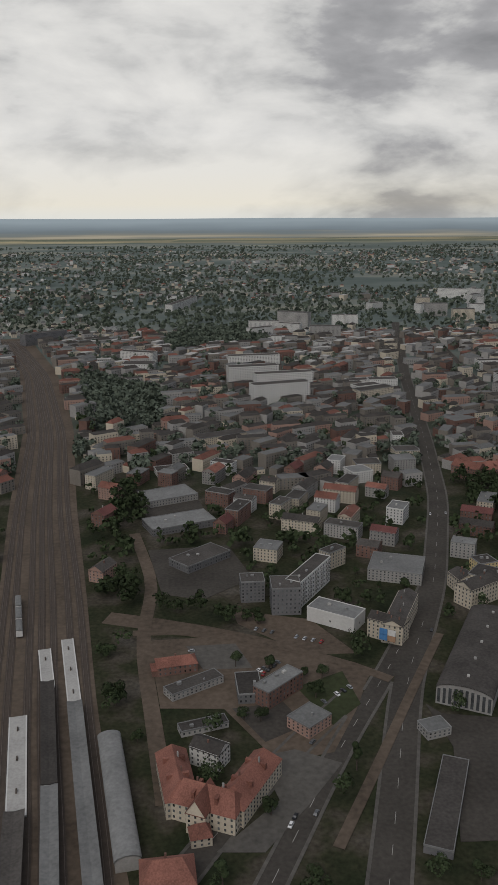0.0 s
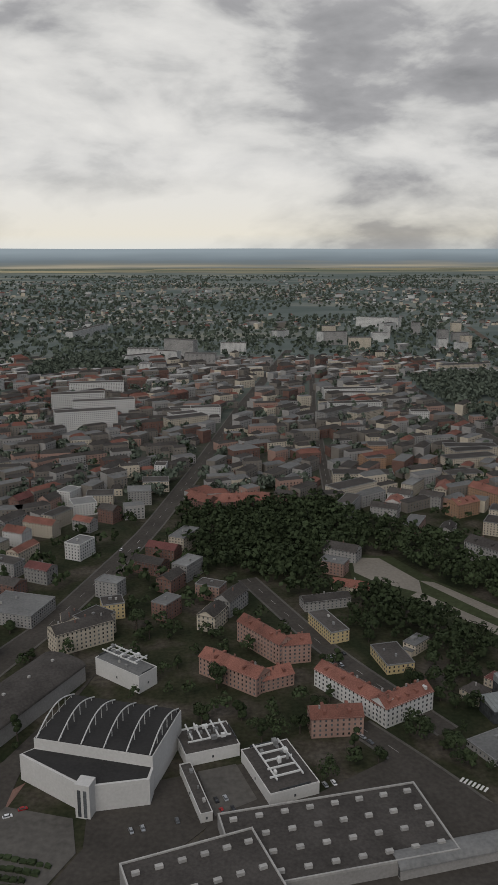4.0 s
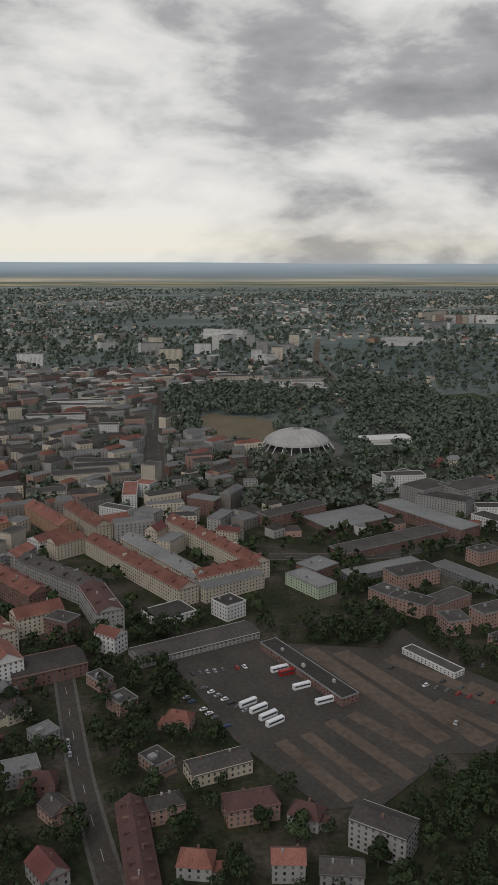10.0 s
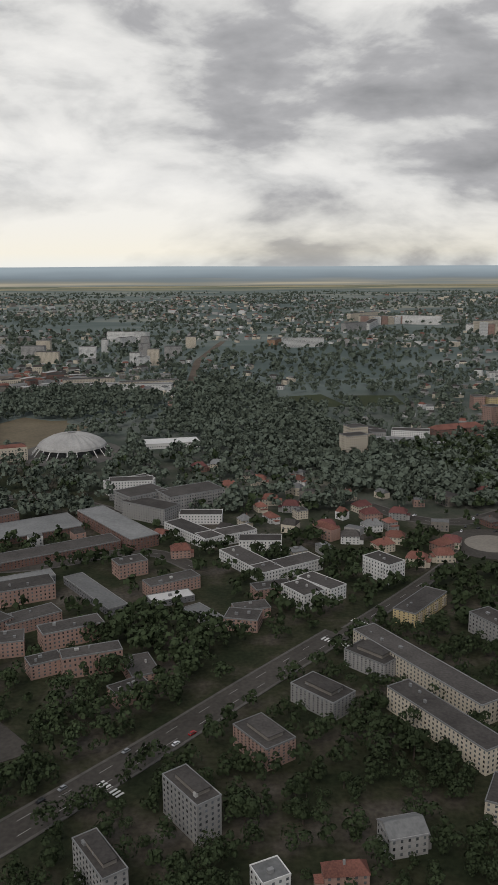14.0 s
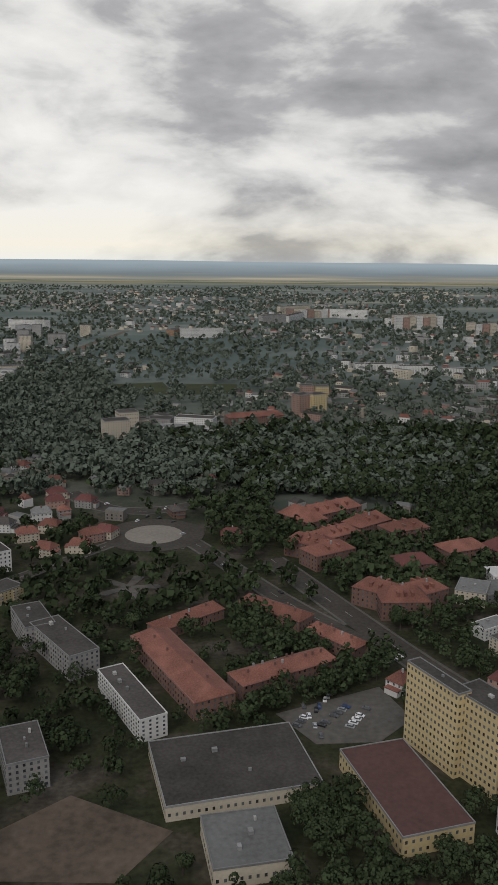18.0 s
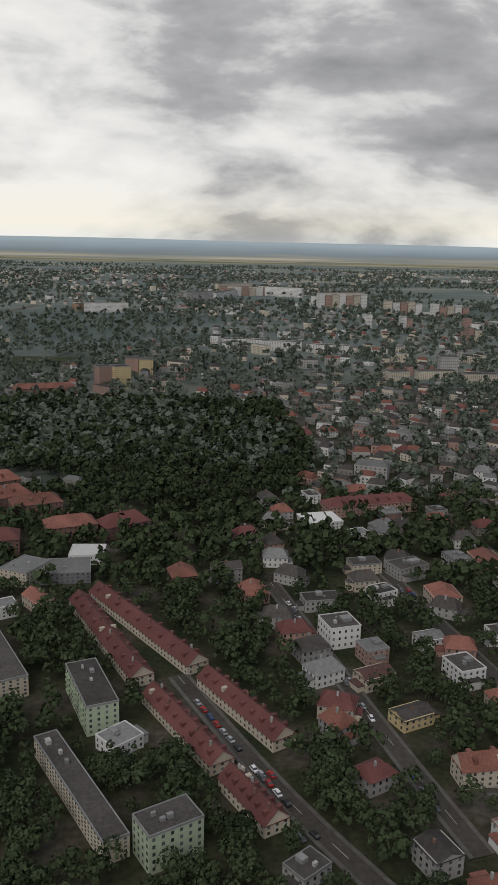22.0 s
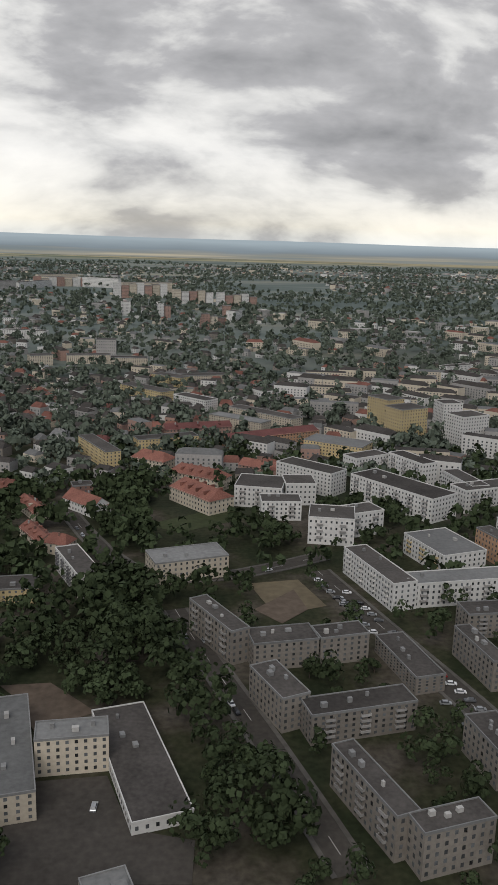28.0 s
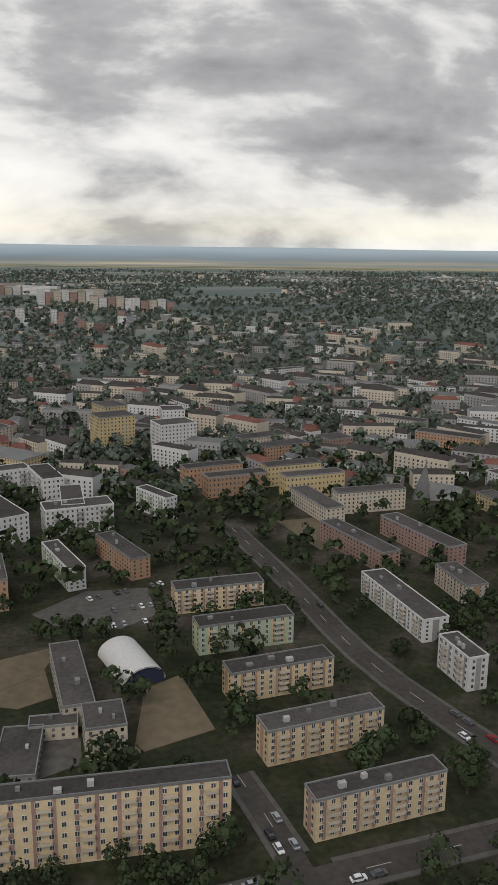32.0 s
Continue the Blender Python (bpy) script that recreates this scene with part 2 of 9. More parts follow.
def flat(x, y, rot, length, width, h, wall="grey", roof="bitumen", storeys=0, name="apartment_block", boxes=3, pitch=1.5, category="building", balconies=False, near=False, stripe=""):
    """A flat-roofed block with parapet, roof deck, rooftop boxes and windows."""
    storeys = storeys or max(1, round(h / 1.45))
    e = thing(name, x, y, rot, f"{COLOUR[wall]} block with {ROOF[roof]} flat roof", category)
    claim(x, y, rot, length, width, 2)
    a, b = length / 2, width / 2
    bm = bmesh.new()
    box(bm, -a, a, -b, b, -0.5, h - 0.35)
    part("wall", bm, MAT[wall], e)
    bm = bmesh.new()
    box(bm, -a + 0.14, a - 0.14, -b + 0.14, b - 0.14, h - 0.3, h - 0.1)
    part("roof", bm, MAT[roof], e)
    bm = bmesh.new()
    for q in ((-a - 0.06, a + 0.06, -b - 0.06, -b + 0.14), (-a - 0.06, a + 0.06, b - 0.14, b + 0.06), (-a - 0.06, -a + 0.14, -b + 0.14, b - 0.14), (a - 0.14, a + 0.06, -b + 0.14, b - 0.14)):
        box(bm, *q, h - 0.35, h + 0.12, True)
    part("parapet", bm, MAT["white"] if wall == "white" else MAT["coping"], e)
    rng = random.Random(int(x * 7 + y * 13))
    for i in range(min(boxes, 3 if y < 300 else 2 if y < 400 else 0)):
        bm = bmesh.new()
        s = rng.uniform(0.3, 0.7)
        u = (i + 0.5) / boxes * (length - 4) - a + 2 + rng.uniform(-1, 1)
        v = rng.uniform(-0.25, 0.25) * width
        box(bm, u - s, u + s, v - s * 0.7, v + s * 0.7, h - 0.15, h + rng.uniform(0.4, 0.9))
        part("roof_vent", bm, MAT["coping"] if rng.random() < 0.7 else MAT["concrete"], e)
    if name == "tower_block" and 4 < h < 12:
        bm = bmesh.new()
        box(bm, -a * 0.62, a * 0.62, -b * 0.45, b * 0.6, h - 0.2, h + 0.95)
        part("attic", bm, MAT["dim"], e)
        bm = bmesh.new()
        box(bm, -a * 0.66, a * 0.66, -b * 0.5, b * 0.66, h + 0.95, h + 1.15, True)
        part("attic_roof", bm, MAT["bitumen"], e, "dark felt attic roof slab")
    if name == "villa":
        annex(e, rng, a, b, h, wall, roof)
        bm = bmesh.new()
        box(bm, -a * 0.3, a * rng.uniform(0.0, 0.3), b * 0.1, b * 0.75, h - 0.2, h + 0.7)
        part("stair_head", bm, MAT["coping"], e)
    bm = bmesh.new()
    wall_windows(bm, length, width, 0.3, storeys, (h - 0.6) / storeys, pitch, sides="new" if near else "snew", thin=y > 320)
    tagged(part("glazing", bm, MAT["glass"], e), kind="stuff")
    if stripe:
        n = max(2, int(length / 5.5))
        for i in range(n):
            for s in (-1, 1):
                u = (i + 0.5) * length / n - a + s * 1.4
                bm = bmesh.new()
                box(bm, u - 0.3, u + 0.3, -b - 0.03, -b + 0.05, 0.2, h - 0.4)
                part("colour_panel", bm, MAT[stripe], e)
        for s in (-a - 0.08, a - 0.05):
            bm = bmesh.new()
            box(bm, s, s + 0.13, -b * 0.25, b * 0.25, 0.2, h - 0.4)
            part("colour_panel", bm, MAT[stripe], e)
    if near:
        step = (h - 0.6) / storeys
        n = max(1, int(length / pitch))
        for k in range(storeys):
            for i in range(n):
                part("window", WINDOW, None, e, place=pose((i + 0.5) * length / n - a, -b, 0.3 + (k + 0.36) * step))
    if balconies:
        n = max(2, int(length / 5.5))
        for i in range(n):
            u = (i + 0.5) * length / n - a
            for k in range(1, storeys):
                part("balcony", balcony_mesh(balconies), None, e, place=pose(u, -b, 0.3 + k * (h - 0.6) / storeys))
    return e


def pitched(x, y, rot, length, width, h, rise, wall="cream", roof="red_tile", hip=0.0, storeys=0, name="house", dormers=0, chimneys=1, pitch=1.6, category="house", windows=True):
    """A house with a gabled or hipped roof, eaves, chimneys, dormers and windows; hip is the inset of the ridge's ends."""
    storeys = storeys or max(1, round(h / 1.5))
    kind = "hipped" if hip else "gabled"
    e = thing(name, x, y, rot, f"{COLOUR[wall]} {name.replace('_', ' ')} with {ROOF[roof]} {kind} roof", category)
    claim(x, y, rot, length, width, 1.5)
    a, b, o = length / 2, width / 2, 0.25
    bm = bmesh.new()
    box(bm, -a, a, -b, b, -0.5, h)
    if not hip:
        for s in (-a, a):
            bm.faces.new([bm.verts.new(p) for p in ((s, -b, h), (s, b, h), (s, 0, h + rise - 0.1))])
    part("wall", bm, MAT[wall], e)
    bm = bmesh.new()
    lo = h - 0.18
    r = a + o - hip
    r = max(r, 0.3)
    g = [bm.verts.new(p) for p in ((-a - o, -b - o, lo), (a + o, -b - o, lo), (a + o, b + o, lo), (-a - o, b + o, lo), (-r, 0, h + rise), (r, 0, h + rise))]
    for f in ((0, 1, 5, 4), (2, 3, 4, 5), (1, 2, 5), (3, 0, 4), (3, 2, 1, 0)) if hip else ((0, 1, 5, 4), (2, 3, 4, 5), (3, 2, 1, 0)):
        bm.faces.new([g[i] for i in f])
    part("roof", bm, MAT[roof], e)
    rng = random.Random(int(x * 11 + y * 5))
    for i in range(chimneys):
        bm = bmesh.new()
        u = ((i + 0.5) / chimneys - 0.5) * 2 * max(r - 0.5, 0.3) + rng.uniform(-0.5, 0.5)
        v = rng.choice((-1, 1)) * b * 0.25
        box(bm, u - 0.25, u + 0.25, v - 0.2, v + 0.2, h + rise * 0.6, h + rise + 0.45)
        part("chimney", bm, MAT["brick"] if rng.random() < 0.7 else MAT["grey"], e)
    for i in range(dormers):
        u = ((i + 0.5) / dormers - 0.5) * 2 * max(r - 0.6, 0.3)
        for s in (-1, 1):
            bm = bmesh.new()
            y0, y1 = sorted((s * b * 0.72, s * b * 0.2))
            box(bm, u - 0.45, u + 0.45, y0, y1, h + rise * 0.2, h + rise * 0.72)
            part("dormer", bm, MAT[wall] if rng.random() < 0.08 else MAT[roof], e)
    if name in ("villa", "house"):
        annex(e, rng, a, b, h, wall, roof)
    if windows:
        bm = bmesh.new()
        wall_windows(bm, length, width, 0.2, storeys, (h - 0.3) / storeys, pitch, thin=y > 320)
        tagged(part("glazing", bm, MAT["glass"], e), kind="stuff")
    return e


# ---- ground, distance and sky ----
bm = bmesh.new()
q = [bm.verts.new(p) for p in ((-3500, -700, 0), (5200, -700, 0), (5200, 4560, 0), (-3500, 4560, 0))]
bm.faces.new(q)
ground = tagged(part("ground", bm, None), "dark green and brown city ground stretching to distant fields", "ground", kind="structure")


def ground_material():
    """City ground near by; allotments, fields and woods far out, haze painted into them."""
    m = bpy.data.materials.new("city_and_country_ground")
    m.use_nodes = True
    n, l = m.node_tree.nodes, m.node_tree.links
    b = n["Principled BSDF"]
    b.inputs["Roughness"].default_value = 0.95
    b.inputs["Specular IOR Level"].default_value = 0.1
    geo = n.new("ShaderNodeNewGeometry")

    def noise_of(scale, detail=5.0, stretch=None):
        t = n.new("ShaderNodeTexNoise")
        t.inputs["Scale"].default_value, t.inputs["Detail"].default_value = scale, detail
        src = geo.outputs["Position"]
        if stretch:
            mp = n.new("ShaderNodeMapping")
            mp.inputs["Scale"].default_value = stretch
            l.new(src, mp.inputs["Vector"])
            src = mp.outputs["Vector"]
        l.new(src, t.inputs["Vector"])
        return t.outputs["Fac"]

    def ramp(fac, stops):
        r = n.new("ShaderNodeValToRGB")
        e = r.color_ramp.elements
        while len(e) < len(stops):
            e.new(0.5)
        for k, (p, c) in enumerate(stops):
            e[k].position, e[k].color = p, (*c, 1)
        l.new(fac, r.inputs["Fac"])
        return r.outputs["Color"]

    def mix(fac, a, c):
        q = n.new("ShaderNodeMix")
        q.data_type = "RGBA"
        l.new(fac, q.inputs[0])
        l.new(a, q.inputs[6])
        l.new(c, q.inputs[7])
        return q.outputs[2]

    near = ramp(noise_of(0.05), ((0.36, (0.022, 0.028, 0.014)), (0.5, (0.038, 0.04, 0.022)), (0.6, (0.068, 0.059, 0.045)), (0.72, (0.1, 0.09, 0.076))))
    grain = ramp(noise_of(0.7), ((0.3, (0.6, 0.6, 0.6)), (0.7, (1.2, 1.2, 1.2))))
    mul = n.new("ShaderNodeMix")
    mul.data_type, mul.blend_type = "RGBA", "MULTIPLY"
    mul.inputs[0].default_value = 1.0
    l.new(near, mul.inputs[6])
    l.new(grain, mul.inputs[7])
    vor = n.new("ShaderNodeTexVoronoi")
    mp = n.new("ShaderNodeMapping")
    mp.inputs["Scale"].default_value = (0.0016, 0.0042, 1)
    l.new(geo.outputs["Position"], mp.inputs["Vector"])
    l.new(mp.outputs["Vector"], vor.inputs["Vector"])
    vor.inputs["Scale"].default_value = 1.0
    sep = n.new("ShaderNodeSeparateColor")
    l.new(vor.outputs["Color"], sep.inputs[0])
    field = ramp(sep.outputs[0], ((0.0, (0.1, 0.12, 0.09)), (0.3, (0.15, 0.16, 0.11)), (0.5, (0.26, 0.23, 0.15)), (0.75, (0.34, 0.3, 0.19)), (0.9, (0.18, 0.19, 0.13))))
    # far woodland colour carries painted haze: paler and bluer than near ground
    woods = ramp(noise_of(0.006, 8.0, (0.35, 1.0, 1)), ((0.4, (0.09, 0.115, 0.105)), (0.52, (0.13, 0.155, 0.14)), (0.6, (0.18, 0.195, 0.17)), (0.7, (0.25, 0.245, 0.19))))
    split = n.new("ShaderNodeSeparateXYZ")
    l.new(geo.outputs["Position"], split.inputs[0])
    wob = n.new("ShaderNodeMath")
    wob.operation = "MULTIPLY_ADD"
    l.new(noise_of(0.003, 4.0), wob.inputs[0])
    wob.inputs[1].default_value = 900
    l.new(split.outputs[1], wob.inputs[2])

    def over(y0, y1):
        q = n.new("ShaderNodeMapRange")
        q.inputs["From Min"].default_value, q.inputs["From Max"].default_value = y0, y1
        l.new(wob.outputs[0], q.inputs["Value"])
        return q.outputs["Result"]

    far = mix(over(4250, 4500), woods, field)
    # blend with distance from near ground to the haze-paled far colours
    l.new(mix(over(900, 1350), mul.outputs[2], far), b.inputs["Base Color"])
    return m


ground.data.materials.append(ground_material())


def backdrop_material(name, sky):
    """Plain glowing backdrop: layered overcast cloud, or a far wooded rise painted hazy blue-grey."""
    m = bpy.data.materials.new(name)
    m.use_nodes = True
    n, l = m.node_tree.nodes, m.node_tree.links
    n.clear()
    out, em, geo = n.new("ShaderNodeOutputMaterial"), n.new("ShaderNodeEmission"), n.new("ShaderNodeNewGeometry")
    l.new(em.outputs[0], out.inputs["Surface"])

    def noise_of(scale, stretch, detail, dist=0.0, move=(0, 0, 0)):
        mp, t = n.new("ShaderNodeMapping"), n.new("ShaderNodeTexNoise")
        mp.inputs["Scale"].default_value, mp.inputs["Location"].default_value = stretch, move
        l.new(geo.outputs["Position"], mp.inputs["Vector"])
        l.new(mp.outputs["Vector"], t.inputs["Vector"])
        t.inputs["Scale"].default_value, t.inputs["Detail"].default_value, t.inputs["Distortion"].default_value = scale, detail, dist
        return t.outputs["Fac"]

    def ramp(fac, stops):
        r = n.new("ShaderNodeValToRGB")
        e = r.color_ramp.elements
        while len(e) < len(stops):
            e.new(0.5)
        for k, (p, c) in enumerate(stops):
            e[k].position, e[k].color = p, (*c, 1)
        l.new(fac, r.inputs["Fac"])
        return r.outputs["Color"]

    split = n.new("ShaderNodeSeparateXYZ")
    l.new(geo.outputs["Position"], split.inputs[0])
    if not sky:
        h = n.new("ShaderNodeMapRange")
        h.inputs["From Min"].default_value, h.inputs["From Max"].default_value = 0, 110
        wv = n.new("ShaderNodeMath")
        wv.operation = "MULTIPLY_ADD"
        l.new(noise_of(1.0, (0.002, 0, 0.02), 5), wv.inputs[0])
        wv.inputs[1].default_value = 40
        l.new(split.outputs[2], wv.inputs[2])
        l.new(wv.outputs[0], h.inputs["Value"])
        # haze painted on the rise: blue-grey, paler towards its top
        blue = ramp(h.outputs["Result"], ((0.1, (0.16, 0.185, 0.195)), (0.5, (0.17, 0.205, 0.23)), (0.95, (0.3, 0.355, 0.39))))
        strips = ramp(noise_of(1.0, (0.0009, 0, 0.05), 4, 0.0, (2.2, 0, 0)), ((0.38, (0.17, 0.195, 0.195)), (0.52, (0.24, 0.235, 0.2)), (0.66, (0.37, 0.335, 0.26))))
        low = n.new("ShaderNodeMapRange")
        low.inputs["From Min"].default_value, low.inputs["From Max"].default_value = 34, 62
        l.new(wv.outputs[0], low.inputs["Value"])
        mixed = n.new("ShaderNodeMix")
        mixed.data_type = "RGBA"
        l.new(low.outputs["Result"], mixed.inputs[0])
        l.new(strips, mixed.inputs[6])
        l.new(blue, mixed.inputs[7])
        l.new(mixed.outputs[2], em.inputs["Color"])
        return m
    # broad cumulus banks with ragged edges
    def cloud_of(scale, detail, move, stretch=(0.0005, 0, 0.00115)):
        mp, t = n.new("ShaderNodeMapping"), n.new("ShaderNodeTexNoise")
        mp.inputs["Scale"].default_value, mp.inputs["Location"].default_value = stretch, move
        l.new(geo.outputs["Position"], mp.inputs["Vector"])
        l.new(mp.outputs["Vector"], t.inputs["Vector"])
        t.inputs["Scale"].default_value, t.inputs["Detail"].default_value, t.inputs["Roughness"].default_value = scale, detail, 0.54
        t.inputs["Distortion"].default_value = 0.35
        return t.outputs["Fac"]

    a = cloud_of(1.5, 7, (SKY_X, 0, SKY_Z))
    c = cloud_of(3.4, 9, (7.7, 0, 0.4), (0.0006, 0, 0.0015))
    mixv = n.new("ShaderNodeMath")
    mixv.operation = "MULTIPLY_ADD"
    mixv.inputs[1].default_value = 0.4
    l.new(c, mixv.inputs[0])
    l.new(a, mixv.inputs[2])
    # lower sky is clearer and warmer, the upper cloud deck heavier
    lift = n.new("ShaderNodeMapRange")
    lift.inputs["From Min"].default_value, lift.inputs["From Max"].default_value = 120, 900
    lift.inputs["To Min"].default_value, lift.inputs["To Max"].default_value = 0.06, -0.07
    l.new(split.outputs[2], lift.inputs["Value"])
    east = n.new("ShaderNodeMapRange")
    east.inputs["From Min"].default_value, east.inputs["From Max"].default_value = -1500, 2600
    east.inputs["To Min"].default_value, east.inputs["To Max"].default_value = 0.06, -0.08
    l.new(split.outputs[0], east.inputs["Value"])
    s1, s2 = n.new("ShaderNodeMath"), n.new("ShaderNodeMath")
    l.new(mixv.outputs[0], s1.inputs[0])
    l.new(lift.outputs["Result"], s1.inputs[1])
    l.new(s1.outputs[0], s2.inputs[0])
    l.new(east.outputs["Result"], s2.inputs[1])
    cloud = ramp(s2.outputs[0], ((0.3, (0.14, 0.145, 0.155)), (0.57, (0.38, 0.38, 0.39)), (0.63, (0.54, 0.54, 0.535)), (0.71, (0.68, 0.675, 0.66)), (0.82, (0.78, 0.77, 0.745))))
    warm = n.new("ShaderNodeMapRange")
    warm.inputs["From Min"].default_value, warm.inputs["From Max"].default_value = 60, 520
    l.new(split.outputs[2], warm.inputs["Value"])
    tone = ramp(warm.outputs["Result"], ((0.0, (0.94, 0.98, 1.0)), (0.25, (1.04, 1.0, 0.9)), (0.6, (1.01, 1.0, 0.97)), (1.0, (1, 1, 1))))
    mul = n.new("ShaderNodeMix")
    mul.data_type, mul.blend_type = "RGBA", "MULTIPLY"
    mul.inputs[0].default_value = 1.0
    l.new(cloud, mul.inputs[6])
    l.new(tone, mul.inputs[7])
    l.new(mul.outputs[2], em.inputs["Color"])
    em.inputs["Strength"].default_value = 1.1
    return m


SKY_X, SKY_Z = 3.1, 0.6
bm = bmesh.new()
q = [bm.verts.new(p) for p in ((-3200, 4640, -5), (5000, 4640, -5), (5000, 4640, 2600), (-3200, 4640, 2600))]
bm.faces.new(q)
tagged(part("backdrop", bm, backdrop_material("overcast_sky", True)), "layered grey and cream overcast sky above the horizon", "sky", kind="structure")
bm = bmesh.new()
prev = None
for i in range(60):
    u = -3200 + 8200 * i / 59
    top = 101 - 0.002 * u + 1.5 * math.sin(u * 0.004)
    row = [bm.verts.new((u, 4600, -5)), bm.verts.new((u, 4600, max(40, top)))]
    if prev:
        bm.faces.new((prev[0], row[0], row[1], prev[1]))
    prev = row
tagged(part("backdrop", bm, backdrop_material("hazed_wooded_rise", False)), "wooded land along the horizon, painted blue-grey with haze", "horizon", kind="structure")

# ---- roads, railway and open lots ----
SURFACE = dict(road=("road", "asphalt", "dark asphalt street with pale markings", 0.06), railway=("railway_bed", "dirt", "brown ballast bed of the railway", 0.08),
               dirt=("track", "dirt", "pale bare earth track", 0.05), paved=("pavement", "paving", "pale paved yard", 0.04), dirt_lot=("yard", "dirt", "bare brown earth yard", 0.03),
               asphalt_lot=("yard", "asphalt", "dark asphalt parking yard", 0.03), path_lot=("path", "gravel", "pale gravel garden path", 0.04), red_lot=("pavement", "brick", "red paved walkway beside the hall", 0.048), grass_lot=("lawn", "grass", "mown green lawn", 0.035), dry_lot=("lawn", "dry", "dry yellowed grass field", 0.035))
ROADS = []


def road(kind, width, *pts):
    name, mat, label, z = SURFACE[kind]
    dense = []
    for (ax, ay), (bx, by) in zip(pts, pts[1:]):
        n = max(1, int(math.hypot(bx - ax, by - ay) / 12))
        dense += [(ax + (bx - ax) * k / n, ay + (by - ay) * k / n) for k in range(n)]
    dense.append(pts[-1])
    for _ in range(3):
        dense = [dense[0]] + [tuple((p[k] + 2 * q[k] + r[k]) / 4 for k in (0, 1)) for p, q, r in zip(dense, dense[1:], dense[2:])] + [dense[-1]]
    ROADS.append((kind, width, dense))
    for (ax, ay), (bx, by) in zip(dense, dense[1:]):
        claim((ax + bx) / 2, (ay + by) / 2, math.degrees(math.atan2(by - ay, bx - ax)), math.hypot(bx - ax, by - ay), width, 1.0)


def on_other_road(x, y, own):
    """Whether a place lies on the carriageway of another street."""
    for k, (kind, width, pts) in enumerate(ROADS):
        if k == own or kind != "road":
            continue
        for (ax, ay), (bx, by) in zip(pts, pts[1:]):
            if abs(ax - x) + abs(ay - y) > 60:
                continue
            dx, dy = bx - ax, by - ay
            t = max(0, min(1, ((x - ax) * dx + (y - ay) * dy) / (dx * dx + dy * dy)))
            if math.hypot(ax + dx * t - x, ay + dy * t - y) < width / 2 + 0.3:
                return True
    return False


def build_roads():
    for own, (kind, width, dense) in enumerate(ROADS):
        name, mat, label, z = SURFACE[kind]
        z += 0.004 * own
        bands = [(-width / 2, width / 2, z, mat, name)]
        if kind == "road":
            bands += [(-width / 2 - 0.9, -width / 2, z + 0.08, "paving", "kerbed_pavement"), (width / 2, width / 2 + 0.9, z + 0.08, "paving", "kerbed_pavement"), (-0.06, 0.06, z + 0.006, "concrete", "centre_line")]
        fine = [dense[0]]
        for (ax, ay), (bx, by) in zip(dense, dense[1:]):
            n = max(1, round(math.hypot(bx - ax, by - ay) / 4))
            fine += [(ax + (bx - ax) * k / n, ay + (by - ay) * k / n) for k in range(1, n + 1)]
        for lo, hi, zz, mm, nm in bands:
            bm = bmesh.new()
            prev = None
            for i, (x, y) in enumerate(fine):
                a, b = fine[max(0, i - 1)], fine[min(len(fine) - 1, i + 1)]
                dx, dy = b[0] - a[0], b[1] - a[1]
                d = math.hypot(dx, dy) or 1
                nx, ny = -dy / d, dx / d
                m = (lo + hi) / 2
                if (nm != name and on_other_road(x + nx * m, y + ny * m, own)) or (nm == "centre_line" and i % 3 == 2):
                    prev = None
                    continue
                row = [bm.verts.new((x + nx * s, y + ny * s, q)) for s, q in ((lo, -0.3), (lo, zz), (hi, zz), (hi, -0.3))]
                if prev:
                    for k in range(3):
                        bm.faces.new((prev[k], row[k], row[k + 1], prev[k + 1]))
                prev = row
            text = {name: label, "kerbed_pavement": "grey paved footway with a raised kerb", "centre_line": "pale broken centre line of the street"}[nm]
            tagged(part(nm, bm, MAT[mm]), text, nm.replace("_", " "), kind="structure")


LOTS = []


def inside(x, y, poly):
    hit = False
    for (ax, ay), (bx, by) in zip(poly, poly[1:] + poly[:1]):
        if (ay > y) != (by > y) and x < (bx - ax) * (y - ay) / (by - ay) + ax:
            hit = not hit
    return hit


def in_lot(x, y):
    return any(inside(x, y, p) for _, p in LOTS)


def lot(kind, *pts):
    name, mat, label, z = SURFACE[kind]
    z += 0.0035 * len(LOTS) - 0.03
    LOTS.append((kind, list(pts)))
    bm = bmesh.new()
    lowr = [bm.verts.new((x, y, -0.3)) for x, y in pts]
    upr = [bm.verts.new((x, y, z + 0.03)) for x, y in pts]
    bm.faces.new(upr)
    for i in range(len(pts)):
        j = (i + 1) % len(pts)
        bm.faces.new((lowr[i], lowr[j], upr[j], upr[i]))
    bmesh.ops.recalc_face_normals(bm, faces=bm.faces)
    tagged(part(name, bm, MAT[mat]), label, name, kind="structure")


road("road", 9, (31.1, 135.5), (44.2, 179.3), (61.2, 240.4), (91.3, 315.6), (120.4, 414.1), (144.5, 536), (180.6, 741.2), (257.9, 1123.2))
road("road", 6, (-7.9, 121.3), (12.2, 162.1), (40.2, 220.2), (52.2, 238.4), (70.3, 275), (87.3, 311.6))
road("railway", 34, (-28.9, 121.3), (-38.8, 166.2), (-51.8, 223.4), (-67.7, 317.2), (-85.6, 417.2), (-110.4, 578.5), (-157.2, 791.7), (-226, 1011.1))
road("dirt", 9, (-39.7, 292.7), (-16.7, 286.6), (12.3, 272.3), (36.3, 259), (50.2, 245.6))
road("road", 7, (-32.9, 124.4), (-8.8, 164.2), (11.2, 196.8), (26.2, 215.2), (43.2, 235.5))
